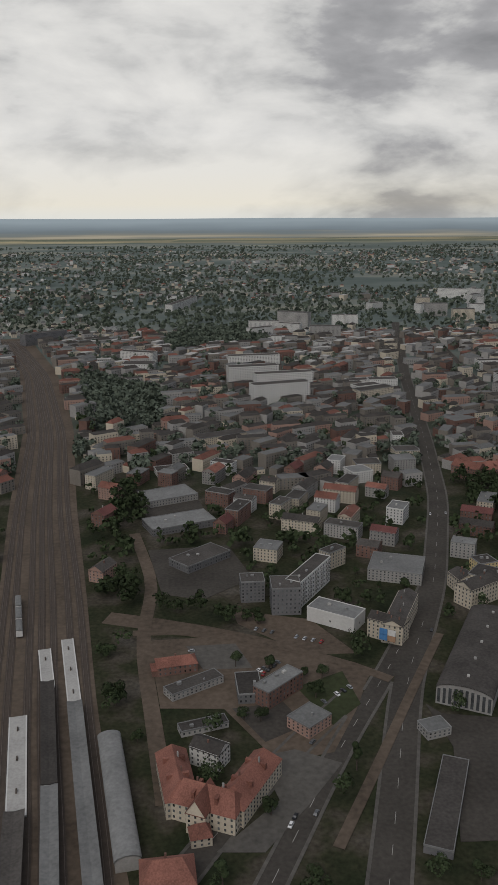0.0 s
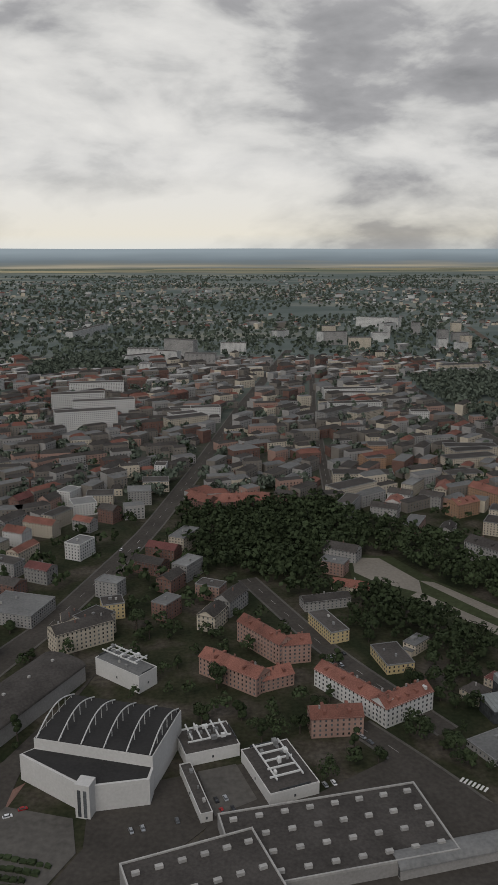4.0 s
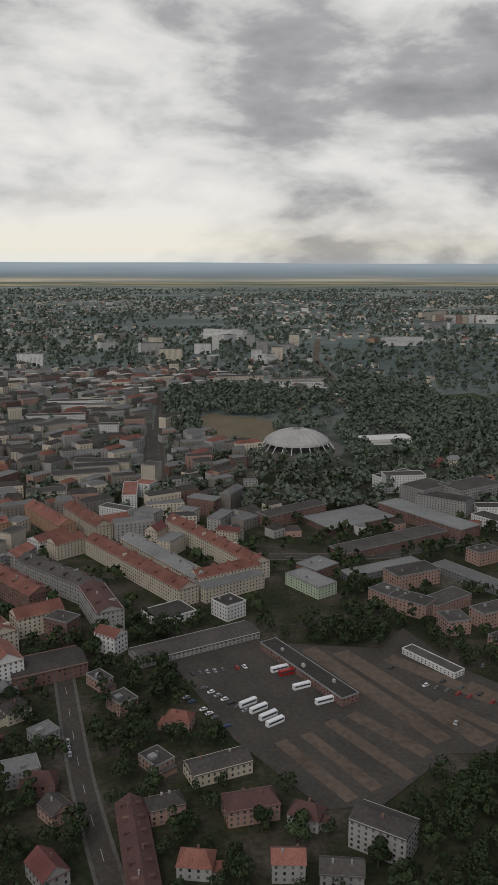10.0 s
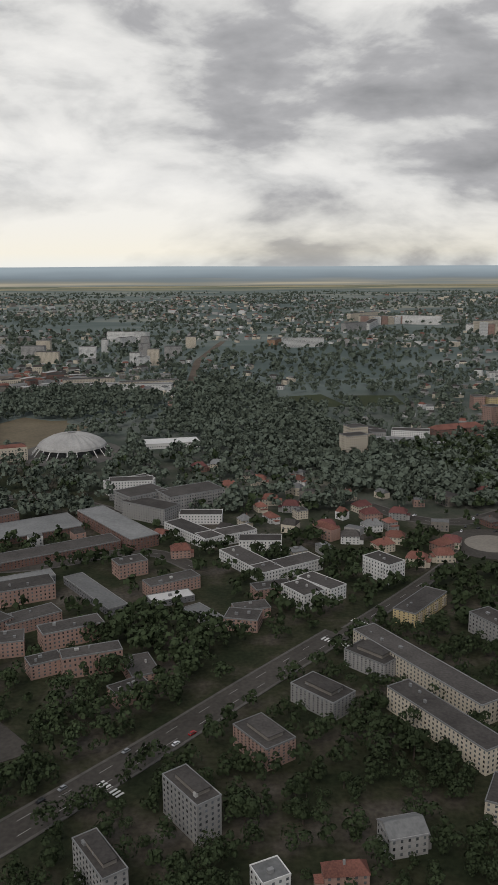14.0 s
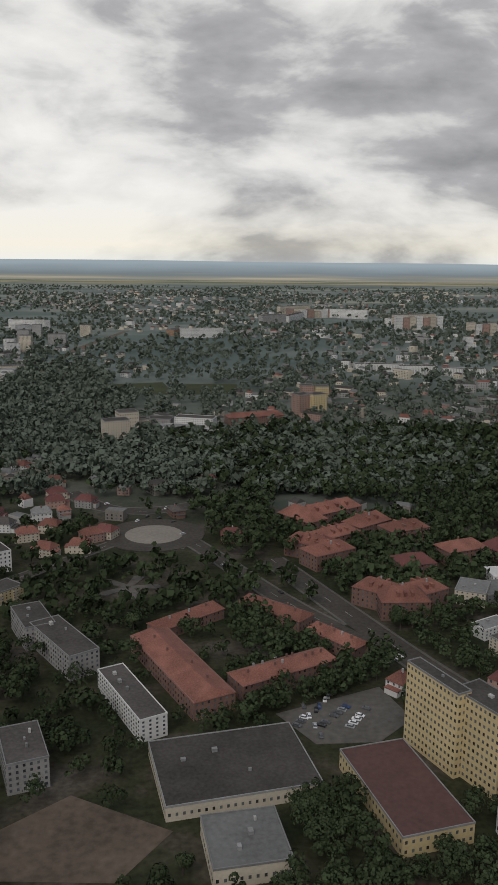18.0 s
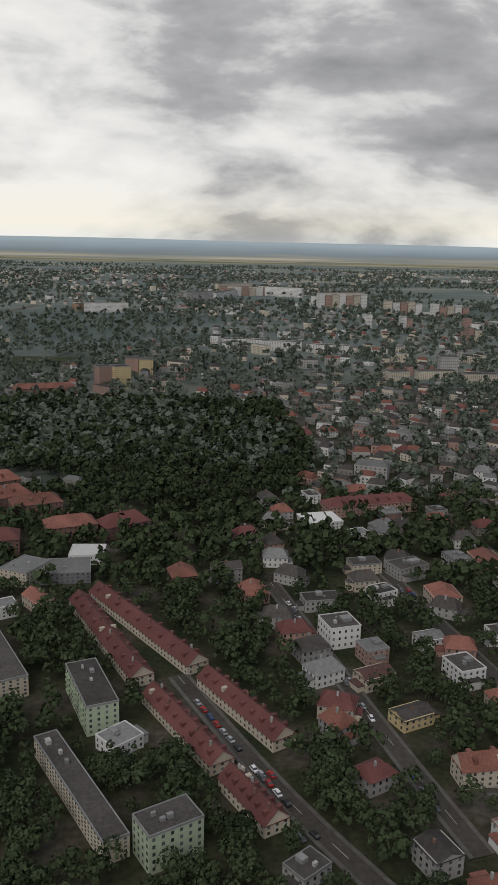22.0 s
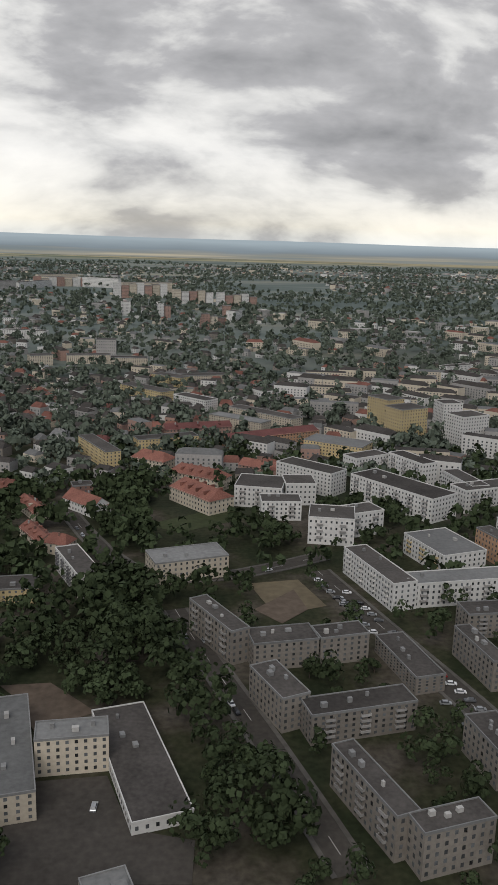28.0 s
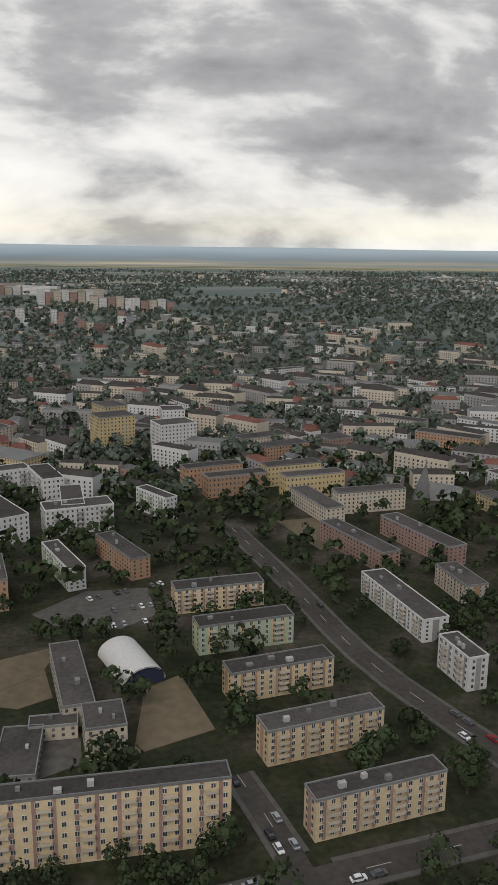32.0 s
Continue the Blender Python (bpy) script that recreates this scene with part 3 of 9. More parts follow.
road("road", 8, (195.2, 242.3), (209.2, 221.9), (222.1, 199.4), (231.1, 182), (252.1, 141.3))
road("road", 7, (167.3, 355.5), (193.2, 288.1), (221.2, 238))
road("road", 9, (344.4, 714.4), (355.2, 565.2), (366.2, 510.3))
road("road", 8, (374.2, 504), (459.2, 513.6), (505.2, 470.9))
road("road", 5, (339.1, 302), (353.1, 239.2), (364, 203.9), (377, 160.5))
road("road", 7, (411.1, 402.5), (472.2, 398.5), (514.2, 425.8), (536.3, 395.1))
road("road", 9, (627.2, 480), (649.1, 442.1), (666, 440.8), (694.8, 460.5), (714.7, 478))
road("road", 3.6, (987.6, 417.3), (992.8, 361.6), (1001, 323.5), (1006.1, 295.3))
road("road", 5, (1029.5, 409.2), (1044.7, 361.4), (1057.8, 333.1), (1083.8, 337.5), (1110.7, 352.5))
lot("dirt_lot", (647, 231.9), (660, 242.5), (681.9, 229.8), (671.9, 216.1), (650, 217.8))
lot("dirt_lot", (7.3, 295.8), (36.3, 286.5), (49.2, 260.9), (32.3, 261.1), (9.3, 284.6))
lot("paved", (127.2, 204.2), (143.2, 212.2), (157.2, 212.1), (159.2, 200.9))
lot("grass_lot", (1058.5, 383.3), (1087.4, 401), (1092.5, 388.3), (1069.6, 375.3))
lot("dry_lot", (1241.5, 399.2), (1262.4, 403.1), (1267.6, 380.2), (1250.6, 371.6))
lot("dry_lot", (1085.8, 333.6), (1099.8, 335.3), (1103.9, 318), (1089.9, 313.3))
lot("grass_lot", (607.6, 835.6), (660.4, 852.7), (674.2, 779.8), (624.5, 781.8))
lot("grass_lot", (670.3, 844.3), (728.7, 838.9), (725.7, 787), (681.1, 778.8))
lot("dry_lot", (378.3, 721), (397.3, 755.5), (456.2, 711), (433.1, 631.5), (403.2, 626.1))
lot("dry_lot", (387.3, 731.7), (435.2, 738), (444.2, 656.6), (417.2, 630.7), (387.2, 674.1))
lot("paved", (215.3, 366.1), (225.3, 374), (238.2, 355.5), (234.2, 345.4), (217.3, 353.8))
lot("paved", (236.2, 349.5), (240.2, 352.4), (273.2, 304.1), (269.2, 300.2))
lot("grass_lot", (237.2, 338.3), (246.2, 340.1), (266.2, 309.3), (257.2, 303.4))
lot("paved", (658, 426.3), (672, 432.3), (687.9, 413), (682.9, 396.3), (666, 397.5))
lot("dirt_lot", (756.9, 249.2), (770.9, 255.3), (775.9, 235.5), (762.9, 227.5))

road("road", 6, (1106.6, 341.0), (1111.2, 319.0), (1120.1, 282.2), (1125.8, 257.2), (1128.6, 240.9), (1129.8, 232.0))
road("road", 6, (1158.9, 304.8), (1161.3, 287.0), (1164.3, 272.1), (1169.0, 254.4), (1172.3, 241.4), (1174.5, 228.9))
road("road", 5, (1065.2, 318.5), (1070.2, 293.2), (1075.8, 277.2), (1079.7, 257.3), (1083.5, 242.6), (1086.8, 225.7))
road("road", 3.8, (894.2, 348.9), (907.9, 277.3), (915.1, 246.8), (922.3, 223.7), (927.8, 203.7), (930.4, 194.6))
road("road", 3.4, (952.3, 309.3), (954.6, 273.0), (960.0, 249.6), (964.2, 238.5), (968.0, 225.4), (970.7, 209.6), (973.5, 196.0))
road("road", 3.4, (890.2, 237.3), (904.7, 236.6), (914.5, 236.7), (924.5, 238.4), (941.9, 243.6), (959.8, 248.6))
road("road", 3.4, (932.4, 379.4), (941.5, 336.0))
road("road", 3.4, (990.6, 360.9), (996.9, 318.3), (1001.4, 289.1))
road("road", 9, (716.3, 383.4), (735.8, 333.5), (755.1, 285.3), (771.9, 253.6), (783.2, 233.1), (794.2, 213.3))
road("road", 7, (682.6, 411.6), (696.9, 384.8), (714.6, 346.5), (727.7, 324.0), (740.9, 306.4))
road("road", 5, (479.1, 213.5), (492.7, 228.1), (509.4, 243.1), (529.0, 264.8), (553.7, 291.8), (585.0, 324.7), (623.8, 367.1), (666.3, 417.8))
road("road", 5, (477.6, 218.4), (491.6, 233.2), (508.7, 248.7), (528.9, 270.9), (554.2, 298.3), (583.9, 329.2))
road("road", 4, (1215.9, 266.0), (1220.0, 254.6), (1221.9, 246.7), (1224.4, 236.5))
road("dirt", 4, (-28.9, 279.7), (-15.9, 285.8), (-1.1, 280.5), (15.7, 269.4), (35.1, 262.4), (51.7, 254.1), (57.3, 243.6))
road("dirt", 5, (-35.6, 376.6), (-22.4, 316.2), (-26.6, 278.4), (-19.4, 232.0), (-13.5, 188.4))
road("road", 5, (218.5, 461.2), (227.2, 565.5), (242.8, 742.4), (283.1, 1077.7))
road("road", 7, (363.7, 518.0), (355.6, 662.9), (351.7, 879.2))
road("dirt", 9, (533.5, 896.9), (544.1, 1139.6), (587.1, 1407.6))
road("railway", 3, (81.3, 272.5), (64.8, 241.4), (45.3, 203.0), (28.5, 170.9))
road("road", 5.5, (1226.5, 392.4), (1237.9, 347.4), (1243.3, 319.4), (1248.5, 292.6), (1257.6, 281.9), (1262.5, 269.2), (1266.0, 258.9))
road("road", 5, (1210.5, 237.8), (1230.9, 242.4), (1246.0, 245.7), (1257.9, 248.3))
road("road", 3.6, (829.3, 281.8), (845.1, 246.3), (857.2, 222.3), (864.9, 211.0))
road("road", 3.6, (856.7, 338.8), (871.8, 268.2), (880.4, 230.8), (883.9, 218.6))
lot("paved", (1172.8, 333.1), (1184.3, 346.0), (1200.3, 347.3), (1202.6, 330.6), (1194.5, 323.5), (1178.7, 326.4))
lot("dry_lot", (1163.4, 302.4), (1177.2, 313.6), (1182.3, 294.0), (1176.1, 290.3), (1165.0, 293.4))
lot("dry_lot", (1200.1, 295.7), (1207.4, 300.9), (1213.2, 280.1), (1198.4, 273.3))
lot("paved", (1180.4, 278.5), (1188.9, 279.5), (1189.8, 271.6), (1182.3, 267.5))
lot("dirt_lot", (925.4, 216.4), (942.1, 218.6), (943.6, 206.7), (928.9, 201.7))
lot("paved", (706.9, 272.7), (736.1, 284.8), (741.0, 268.6), (730.3, 258.8), (715.1, 258.8))
lot("asphalt_lot", (1038.5, 252.1), (1050.3, 252.6), (1054.2, 238.6), (1064.2, 235.1), (1063.1, 226.1), (1035.9, 228.8), (1034.2, 240.6))
lot("dirt_lot", (1027.6, 284.6), (1037.8, 284.9), (1047.6, 272.9), (1036.3, 267.5), (1031.1, 280.0))
lot("dirt_lot", (1085.0, 317.1), (1097.3, 328.6), (1098.6, 316.1), (1090.7, 308.7))
lot("dirt_lot", (-22.9, 274.1), (-0.5, 275.3), (25.6, 261.3), (51.4, 249.0), (43.2, 227.8), (33.1, 207.4), (17.1, 203.7), (2.7, 230.5), (-16.8, 231.9))
lot("paved", (11.6, 206.4), (22.2, 209.3), (34.6, 202.5), (23.2, 186.1), (10.9, 170.6), (-0.8, 171.3), (16.0, 188.5))
lot("red_lot", (101.8, 220.0), (98.2, 216.4), (92.9, 205.4), (88.1, 193.0), (87.3, 186.1), (88.7, 188.3), (93.5, 198.3), (99.0, 209.2))
lot("asphalt_lot", (145.7, 198.5), (135.5, 195.8), (127.5, 191.2), (121.0, 186.3), (116.9, 180.4), (131.2, 180.9), (132.0, 186.4), (143.5, 191.7))
lot("asphalt_lot", (-28.0, 356.1), (8.0, 359.6), (17.2, 323.6), (-3.7, 305.0), (-19.8, 311.1))
lot("asphalt_lot", (-39.9, 441.5), (-7.3, 434.1), (0.8, 388.0), (-28.8, 386.7))
lot("asphalt_lot", (5.2, 230.4), (21.2, 232.8), (26.6, 220.6), (14.1, 213.1))
lot("grass_lot", (26.1, 241.0), (42.3, 249.6), (45.0, 230.5), (34.7, 220.0))
lot("paved", (-9.5, 269.3), (7.8, 270.0), (12.9, 253.4), (-3.6, 253.5))
lot("dry_lot", (1167.8, 309.7), (1181.7, 316.1), (1178.8, 303.1), (1167.8, 294.8))

build_roads()

# ---- landmarks ----


def quad_prism(bm, pts, z0, z1):
    lo = [bm.verts.new((x, y, z0)) for x, y in pts]
    hi = [bm.verts.new((x, y, z1)) for x, y in pts]
    n = len(pts)
    bm.faces.new(hi)
    for i in range(n):
        bm.faces.new((lo[i], lo[(i + 1) % n], hi[(i + 1) % n], hi[i]))
    bmesh.ops.recalc_face_normals(bm, faces=bm.faces)


def vault(bm, length, width, h, rise, seg=14, x0=None):
    """A barrel roof over a rectangle, its axis along x, closed at both ends."""
    a = length / 2
    rings = []
    for x in (-a, a):
        rings.append([bm.verts.new((x, -width / 2 * math.cos(math.pi * k / seg), h + rise * math.sin(math.pi * k / seg))) for k in range(seg + 1)])
    for k in range(seg):
        bm.faces.new((rings[0][k], rings[1][k], rings[1][k + 1], rings[0][k + 1]))


def beam(bm, p, q, r):
    cone_like(bm, p, q, r, r, 5)


def cone_like(bm, p0, p1, r0, r1, n=6):
    d = (Vector(p1) - Vector(p0)).normalized()
    u = d.orthogonal().normalized()
    v = d.cross(u)
    rings = [[bm.verts.new(Vector(p) + (u * math.cos(6.2832 * k / n) + v * math.sin(6.2832 * k / n)) * r) for k in range(n)] for p, r in ((p0, r0), (p1, r1))]
    for k in range(n):
        bm.faces.new((rings[0][k], rings[0][(k + 1) % n], rings[1][(k + 1) % n], rings[1][k]))
    bm.faces.new(rings[1])


def ribbed_hall():
    """The white exhibition hall with a dark roof hung under white arched trusses."""
    e = thing("exhibition_hall", 122, 226, -17, "white exhibition hall with dark roof under white arched trusses", "building")
    claim(122, 226, -17, 46, 34, 3)
    bm = bmesh.new()
    box(bm, -17, 17, -7, 16, -0.5, 10.6)
    part("wall", bm, MAT["white"], e)
    bm = bmesh.new()
    quad_prism(bm, [(-19.5, -10.5), (3, -19), (18, -12), (17.2, -7.1), (-17.2, -7.1)], -0.5, 7.6)
    part("front_wing", bm, MAT["white"], e)
    bm = bmesh.new()
    quad_prism(bm, [(-18.7, -10), (3, -18.2), (17.2, -11.6), (16.6, -7.4), (-16.8, -7.4)], 7.4, 7.72)
    part("front_roof", bm, MAT["black_felt"], e)
    bm = bmesh.new()
    box(bm, -16.7, 16.7, -6.7, 15.7, 10.5, 10.85)
    part("roof", bm, MAT["black_felt"], e)
    for k in range(6):
        u = -16.2 + k * 6.48
        bm = bmesh.new()
        prev = None
        for i in range(13):
            v = -7 + 23 * i / 12
            p = (u, v, 10.9 + 3.4 * math.sin(math.pi * i / 12))
            if prev:
                beam(bm, prev, p, 0.2)
                if i % 2:
                    beam(bm, p, (u, v, 10.7), 0.1)
            prev = p
        part("arched_truss", bm, MAT["white"], e)
    bm = bmesh.new()
    box(bm, 1.5, 5.5, -21, -17, -0.5, 9.5)
    part("entrance_tower", bm, MAT["white"], e)
    bm = bmesh.new()
    for u in (2.2, 3.8):
        box(bm, u, u + 0.9, -21.06, -20.9, 0.4, 8)
    part("dark_slot", bm, MAT["glass"], e)


ribbed_hall()


def skylight_hall(x, y, rot, length, width, h, nx, ny):
    e = thing("exhibition_hall", x, y, rot, "long dark flat-roofed exhibition hall with rows of skylights", "building")
    claim(x, y, rot, length, width, 2)
    a, b = length / 2, width / 2
    bm = bmesh.new()
    box(bm, -a, a, -b, b, -0.5, h - 0.3)
    part("wall", bm, MAT["grey"], e)
    bm = bmesh.new()
    box(bm, -a + 0.4, a - 0.4, -b + 0.4, b - 0.4, h - 0.35, h - 0.1)
    part("roof", bm, MAT["bitumen"], e)
    bm = bmesh.new()
    for q in ((-a, a, -b, -b + 0.4), (-a, a, b - 0.4, b), (-a, -a + 0.4, -b + 0.4, b - 0.4), (a - 0.4, a, -b + 0.4, b - 0.4)):
        box(bm, *q, h - 0.3, h + 0.3, True)
    part("parapet", bm, MAT["concrete"], e)
    for i in range(nx):
        for j in range(ny):
            bm = bmesh.new()
            u, v = (i + 0.5) * length / nx - a, (j + 0.5) * width / ny - b
            box(bm, u - 0.9, u + 0.9, v - 0.5, v + 0.5, h - 0.1, h + 0.7)
            part("skylight", bm, MAT["concrete"], e)


skylight_hall(180.8, 192.2, 11, 52, 25.6, 4, 8, 4)
skylight_hall(150.1, 174.5, 19, 32, 26, 6, 6, 3)


def vaulted_shed(x, y, rot, length, width, h, rise, label, roof, wall="grey", name="hall", lights=0):
    e = thing(name, x, y, rot, label, "building")
    claim(x, y, rot, length, width, 2)
    a, b = length / 2, width / 2
    bm = bmesh.new()
    box(bm, -a, a, -b, b, -0.5, h)
    seg = 14
    for s in (-a + 0.02, a - 0.02):
        ring = [bm.verts.new((s, -b * math.cos(math.pi * k / seg), h + (rise - 0.1) * math.sin(math.pi * k / seg))) for k in range(seg + 1)]
        bm.faces.new(ring)
    part("wall", bm, MAT[wall], e)
    bm = bmesh.new()
    vault(bm, length + 0.6, width + 0.6, h - 0.1, rise)
    vault(bm, length + 0.6, width + 0.2, h - 0.2, rise - 0.15)
    part("roof", bm, MAT[roof], e)
    for i in range(lights):
        bm = bmesh.new()
        u = (i + 0.5) * length / lights - a
        box(bm, u - 0.4, u + 0.4, -0.4, 0.4, h + rise - 0.2, h + rise + 0.5)
        part("roof_light", bm, MAT["concrete"], e)
    n = max(2, int(width / 1.6))
    for i in range(n):
        bm = bmesh.new()
        v = (i + 0.5) * width / n - b
        box(bm, -a - 0.06, -a + 0.1, v - 0.45, v + 0.45, 0.6, h - 0.4 + rise * 0.5 * math.sin(math.pi * (i + 0.5) / n))
        part("tall_window", bm, MAT["glass"], e)
    return e


vaulted_shed(89.2, 251.4, 62, 58, 17, 5.5, 2.6, "long dark hall with a low curved roof and tall end windows", "bitumen", name="hall", lights=5)
vaulted_shed(-25.8, 190.7, -79, 49, 6, 3.2, 1.6, "long grey vaulted canopy beside the platforms", "grey_roof", name="platform_shed")
vaulted_shed(211.9, 186.9, 12, 38, 6, 3.0, 1.4, "long grey curved roof on the halls' edge", "grey_roof", name="link_hall")
tent = vaulted_shed(1197.2, 304.2, -67, 15, 8.5, 0.8, 3.4, "white fabric-roofed vaulted sports tent with a navy end wall", "white", wall="navy", name="sports_tent")


def platform(x0, y0, x1, y1, width, kind):
    """A railway platform, or the canopy over one, from one end to the other."""
    length = math.hypot(x1 - x0, y1 - y0)
    rot = math.degrees(math.atan2(y1 - y0, x1 - x0))
    mx, my = (x0 + x1) / 2, (y0 + y1) / 2
    claim(mx, my, rot, length, width, 0.5)
    a, b = length / 2, width / 2
    if kind == "bare":
        e = thing("platform", mx, my, rot, "pale concrete railway platform", "platform", "railway platforms")
        bm = bmesh.new()
        box(bm, -a, a, -b, b, -0.3, 0.75)
        part("slab", bm, MAT["concrete"], e)
        bm = bmesh.new()
        box(bm, -a, a, -b - 0.05, -b + 0.35, 0.6, 0.8)
        box(bm, -a, a, b - 0.35, b + 0.05, 0.6, 0.8)
        part("edge_strip", bm, MAT["white"], e)
        for i in range(int(length / 14)):
            bm = bmesh.new()
            u = (i + 0.5) * 14 - a
            box(bm, u - 0.8, u + 0.8, -0.2, 0.2, 0.75, 1.3)
            part("bench", bm, MAT["bark"], e)
    else:
        e = thing("platform_canopy", mx, my, rot, f"{ROOF[kind]} canopy over a railway platform on posts", "canopy", "railway platforms")
        bm = bmesh.new()
        box(bm, -a, a, -b + 0.6, b - 0.6, -0.3, 0.75)
        part("slab", bm, MAT["concrete"], e)
        bm = bmesh.new()
        for s in (-1, 1):
            v = [bm.verts.new(p) for p in ((-a, 0, 3.3), (a, 0, 3.3), (a, s * b, 3.7), (-a, s * b, 3.7), (-a, 0, 3.1), (a, 0, 3.1), (a, s * b, 3.5), (-a, s * b, 3.5))]
            for f in ((0, 1, 2, 3), (7, 6, 5, 4), (3, 2, 6, 7), (0, 3, 7, 4), (1, 0, 4, 5), (2, 1, 5, 6)):
                bm.faces.new([v[i] for i in f])
        part("roof", bm, MAT[kind], e)
        for i in range(max(2, int(length / 9))):
            bm = bmesh.new()
            u = (i + 0.5) * length / max(2, int(length / 9)) - a
            cone_like(bm, (u, 0, 0.7), (u, 0, 3.2), 0.15, 0.15, 6)
            part("post", bm, MAT["steel"], e)


platform(-59.3, 229.5, -50.8, 185.6, 5.2, "bare")
platform(-50.8, 184.6, -43.9, 142.7, 5.2, "bitumen")
platform(-58.5, 269.3, -53, 244.8, 4.2, "bare")
platform(-53, 244.3, -43.8, 194.3, 4.3, "bitumen")
platform(-43.7, 193.8, -34.9, 142.7, 4.4, "grey_roof")
platform(-51.7, 275.9, -42.8, 233, 4.2, "bare")
platform(-42.8, 232.5, -25.9, 147.8, 4.6, "grey_roof")


def track(*pts):
    """One railway line: two rails on a strip of sleepers."""
    dense = []
    for (ax, ay), (bx, by) in zip(pts, pts[1:]):
        n = max(1, int(math.hypot(bx - ax, by - ay) / 15))
        dense += [(ax + (bx - ax) * k / n, ay + (by - ay) * k / n) for k in range(n)]
    dense.append(pts[-1])
    for _ in range(4):
        dense = [dense[0]] + [tuple((p[k] + 2 * q[k] + r[k]) / 4 for k in (0, 1)) for p, q, r in zip(dense, dense[1:], dense[2:])] + [dense[-1]]
    e = thing("railway_track", 0, 0, 0, "rusty steel railway track on dark sleepers", "track", "railway tracks")
    for name, lo, hi, z0, z1, mat in (("sleeper_bed", -1.3, 1.3, -0.1, 0.22, "bark"), ("rail", -0.78, -0.66, 0.2, 0.38, "steel"), ("rail", 0.66, 0.78, 0.2, 0.38, "steel")):
        bm = bmesh.new()
        prev = None
        for i, (x, y) in enumerate(dense):
            p, q = dense[max(0, i - 1)], dense[min(len(dense) - 1, i + 1)]
            dx, dy = q[0] - p[0], q[1] - p[1]
            d = math.hypot(dx, dy) or 1
            nx, ny = -dy / d, dx / d
            row = [bm.verts.new((x + nx * s, y + ny * s, z)) for s, z in ((lo, z0), (lo, z1), (hi, z1), (hi, z0))]
            if prev:
                for k in range(3):
                    bm.faces.new((prev[k], row[k], row[k + 1], prev[k + 1]))
            prev = row
        part(name, bm, MAT[mat], e)


for off in (-15, -11, -4.8, -0.6, 3.6, 9.5, 14):
    track((-33 + off, 120), (-38 + off, 161), (-50 + off, 217), (-66 + off, 310), (-84 + off * 0.9, 407), (-109 + off * 0.8, 566), (-155 + off * 0.7, 776), (-225 + off * 0.6, 991))


def wagon(x, y, rot, colour):
    e = thing("railway_wagon", x, y, rot, f"{COLOUR.get(colour, colour).split()[0]} boxy railway wagon standing on the track", "train", "railway wagons")
    bm = bmesh.new()
    box(bm, -4.6, 4.6, -1.15, 1.15, 0.9, 3.1, True)
    part("body", bm, MAT[colour], e)
    bm = bmesh.new()
    vault(bm, 9.2, 2.3, 3.1, 0.35, 6)
    part("roof", bm, MAT["grey_roof"], e)
    for u in (-3, 3):
        bm = bmesh.new()
        box(bm, u - 1, u + 1, -0.9, 0.9, 0.3, 0.92, True)
        part("bogie", bm, MAT["steel"], e)


for k in range(3):
    wagon(-74.3 + 2.2 * k, 302.7 - 9.9 * k, -77.5, "white")


def station_building():
    """The fan-shaped station house with a steep red roof and a stepped gable."""
    pitched(-10.8, 193.8, -80, 20.4, 8.2, 5.217, 4, wall="cream", roof="red_tile", hip=3, name="station_building", category="building", dormers=2, chimneys=2)
    pitched(-2.3, 183.6, -24, 17.3, 8.2, 5.234, 4.5, wall="cream", roof="red_tile", hip=2, name="station_building", category="building", dormers=2, chimneys=2)
    pitched(8.2, 190.7, 60, 22.4, 8.2, 5.251, 4, wall="cream", roof="red_tile", hip=3, name="station_building", category="building", dormers=2, chimneys=2)
    pitched(-3.8, 181.5, 66, 9.2, 5.1, 5.918, 4, wall="cream", roof="red_tile", name="station_building", category="building", chimneys=0)
    pitched(-4.5, 175.4, 10, 5.1, 4.6, 2.685, 2.5, wall="cream", roof="red_tile", hip=1.5, name="station_porch", category="building", chimneys=0)


station_building()
pitched(-11.8, 161.1, 5, 12.2, 9.2, 4.669, 3.5, wall="cream", roof="red_tile", hip=3, name="station_building", category="building")


def arena(x, y):
    """A round arena: ribbed white shallow dome with a lantern, glazed drum and slanted white legs."""
    e = thing("round_arena", x, y, 0, "round arena with a ribbed white dome and slanted legs", "arena")
    claim(x, y, 0, 56, 56, 2)
    n = 48
    bm = bmesh.new()
    prof = [(23, 4.6), (22.4, 6.0), (19, 8.6), (14, 11.0), (8, 12.7), (2.6, 13.5)]
    rings = []
    for r, z in prof:
        rings.append([bm.verts.new((math.cos(6.2832 * k / n) * (r + (0.28 if k % 2 else 0)), math.sin(6.2832 * k / n) * (r + (0.28 if k % 2 else 0)), z + (0.3 if k % 2 else 0))) for k in range(n)])
    for p, q in zip(rings, rings[1:]):
        for k in range(n):
            bm.faces.new((p[k], p[(k + 1) % n], q[(k + 1) % n], q[k]))
    part("dome", bm, MAT["concrete"], e, "pale ribbed concrete dome")
    bm = bmesh.new()
    cone_like(bm, (0, 0, 13.3), (0, 0, 14.2), 2.8, 2.4, 16)
    part("lantern", bm, MAT["grey_roof"], e)
    bm = bmesh.new()
    cone_like(bm, (0, 0, -0.3), (0, 0, 4.8), 18, 21.5, 40)
    part("drum", bm, MAT["glass"], e)
    for k in range(24):
        t = 6.2832 * k / 24
        bm = bmesh.new()
        beam(bm, (math.cos(t) * 27, math.sin(t) * 27, -0.2), (math.cos(t) * 22, math.sin(t) * 22, 5.4), 0.3)
        part("leg", bm, MAT["white"], e)


arena(455.2, 620.7)
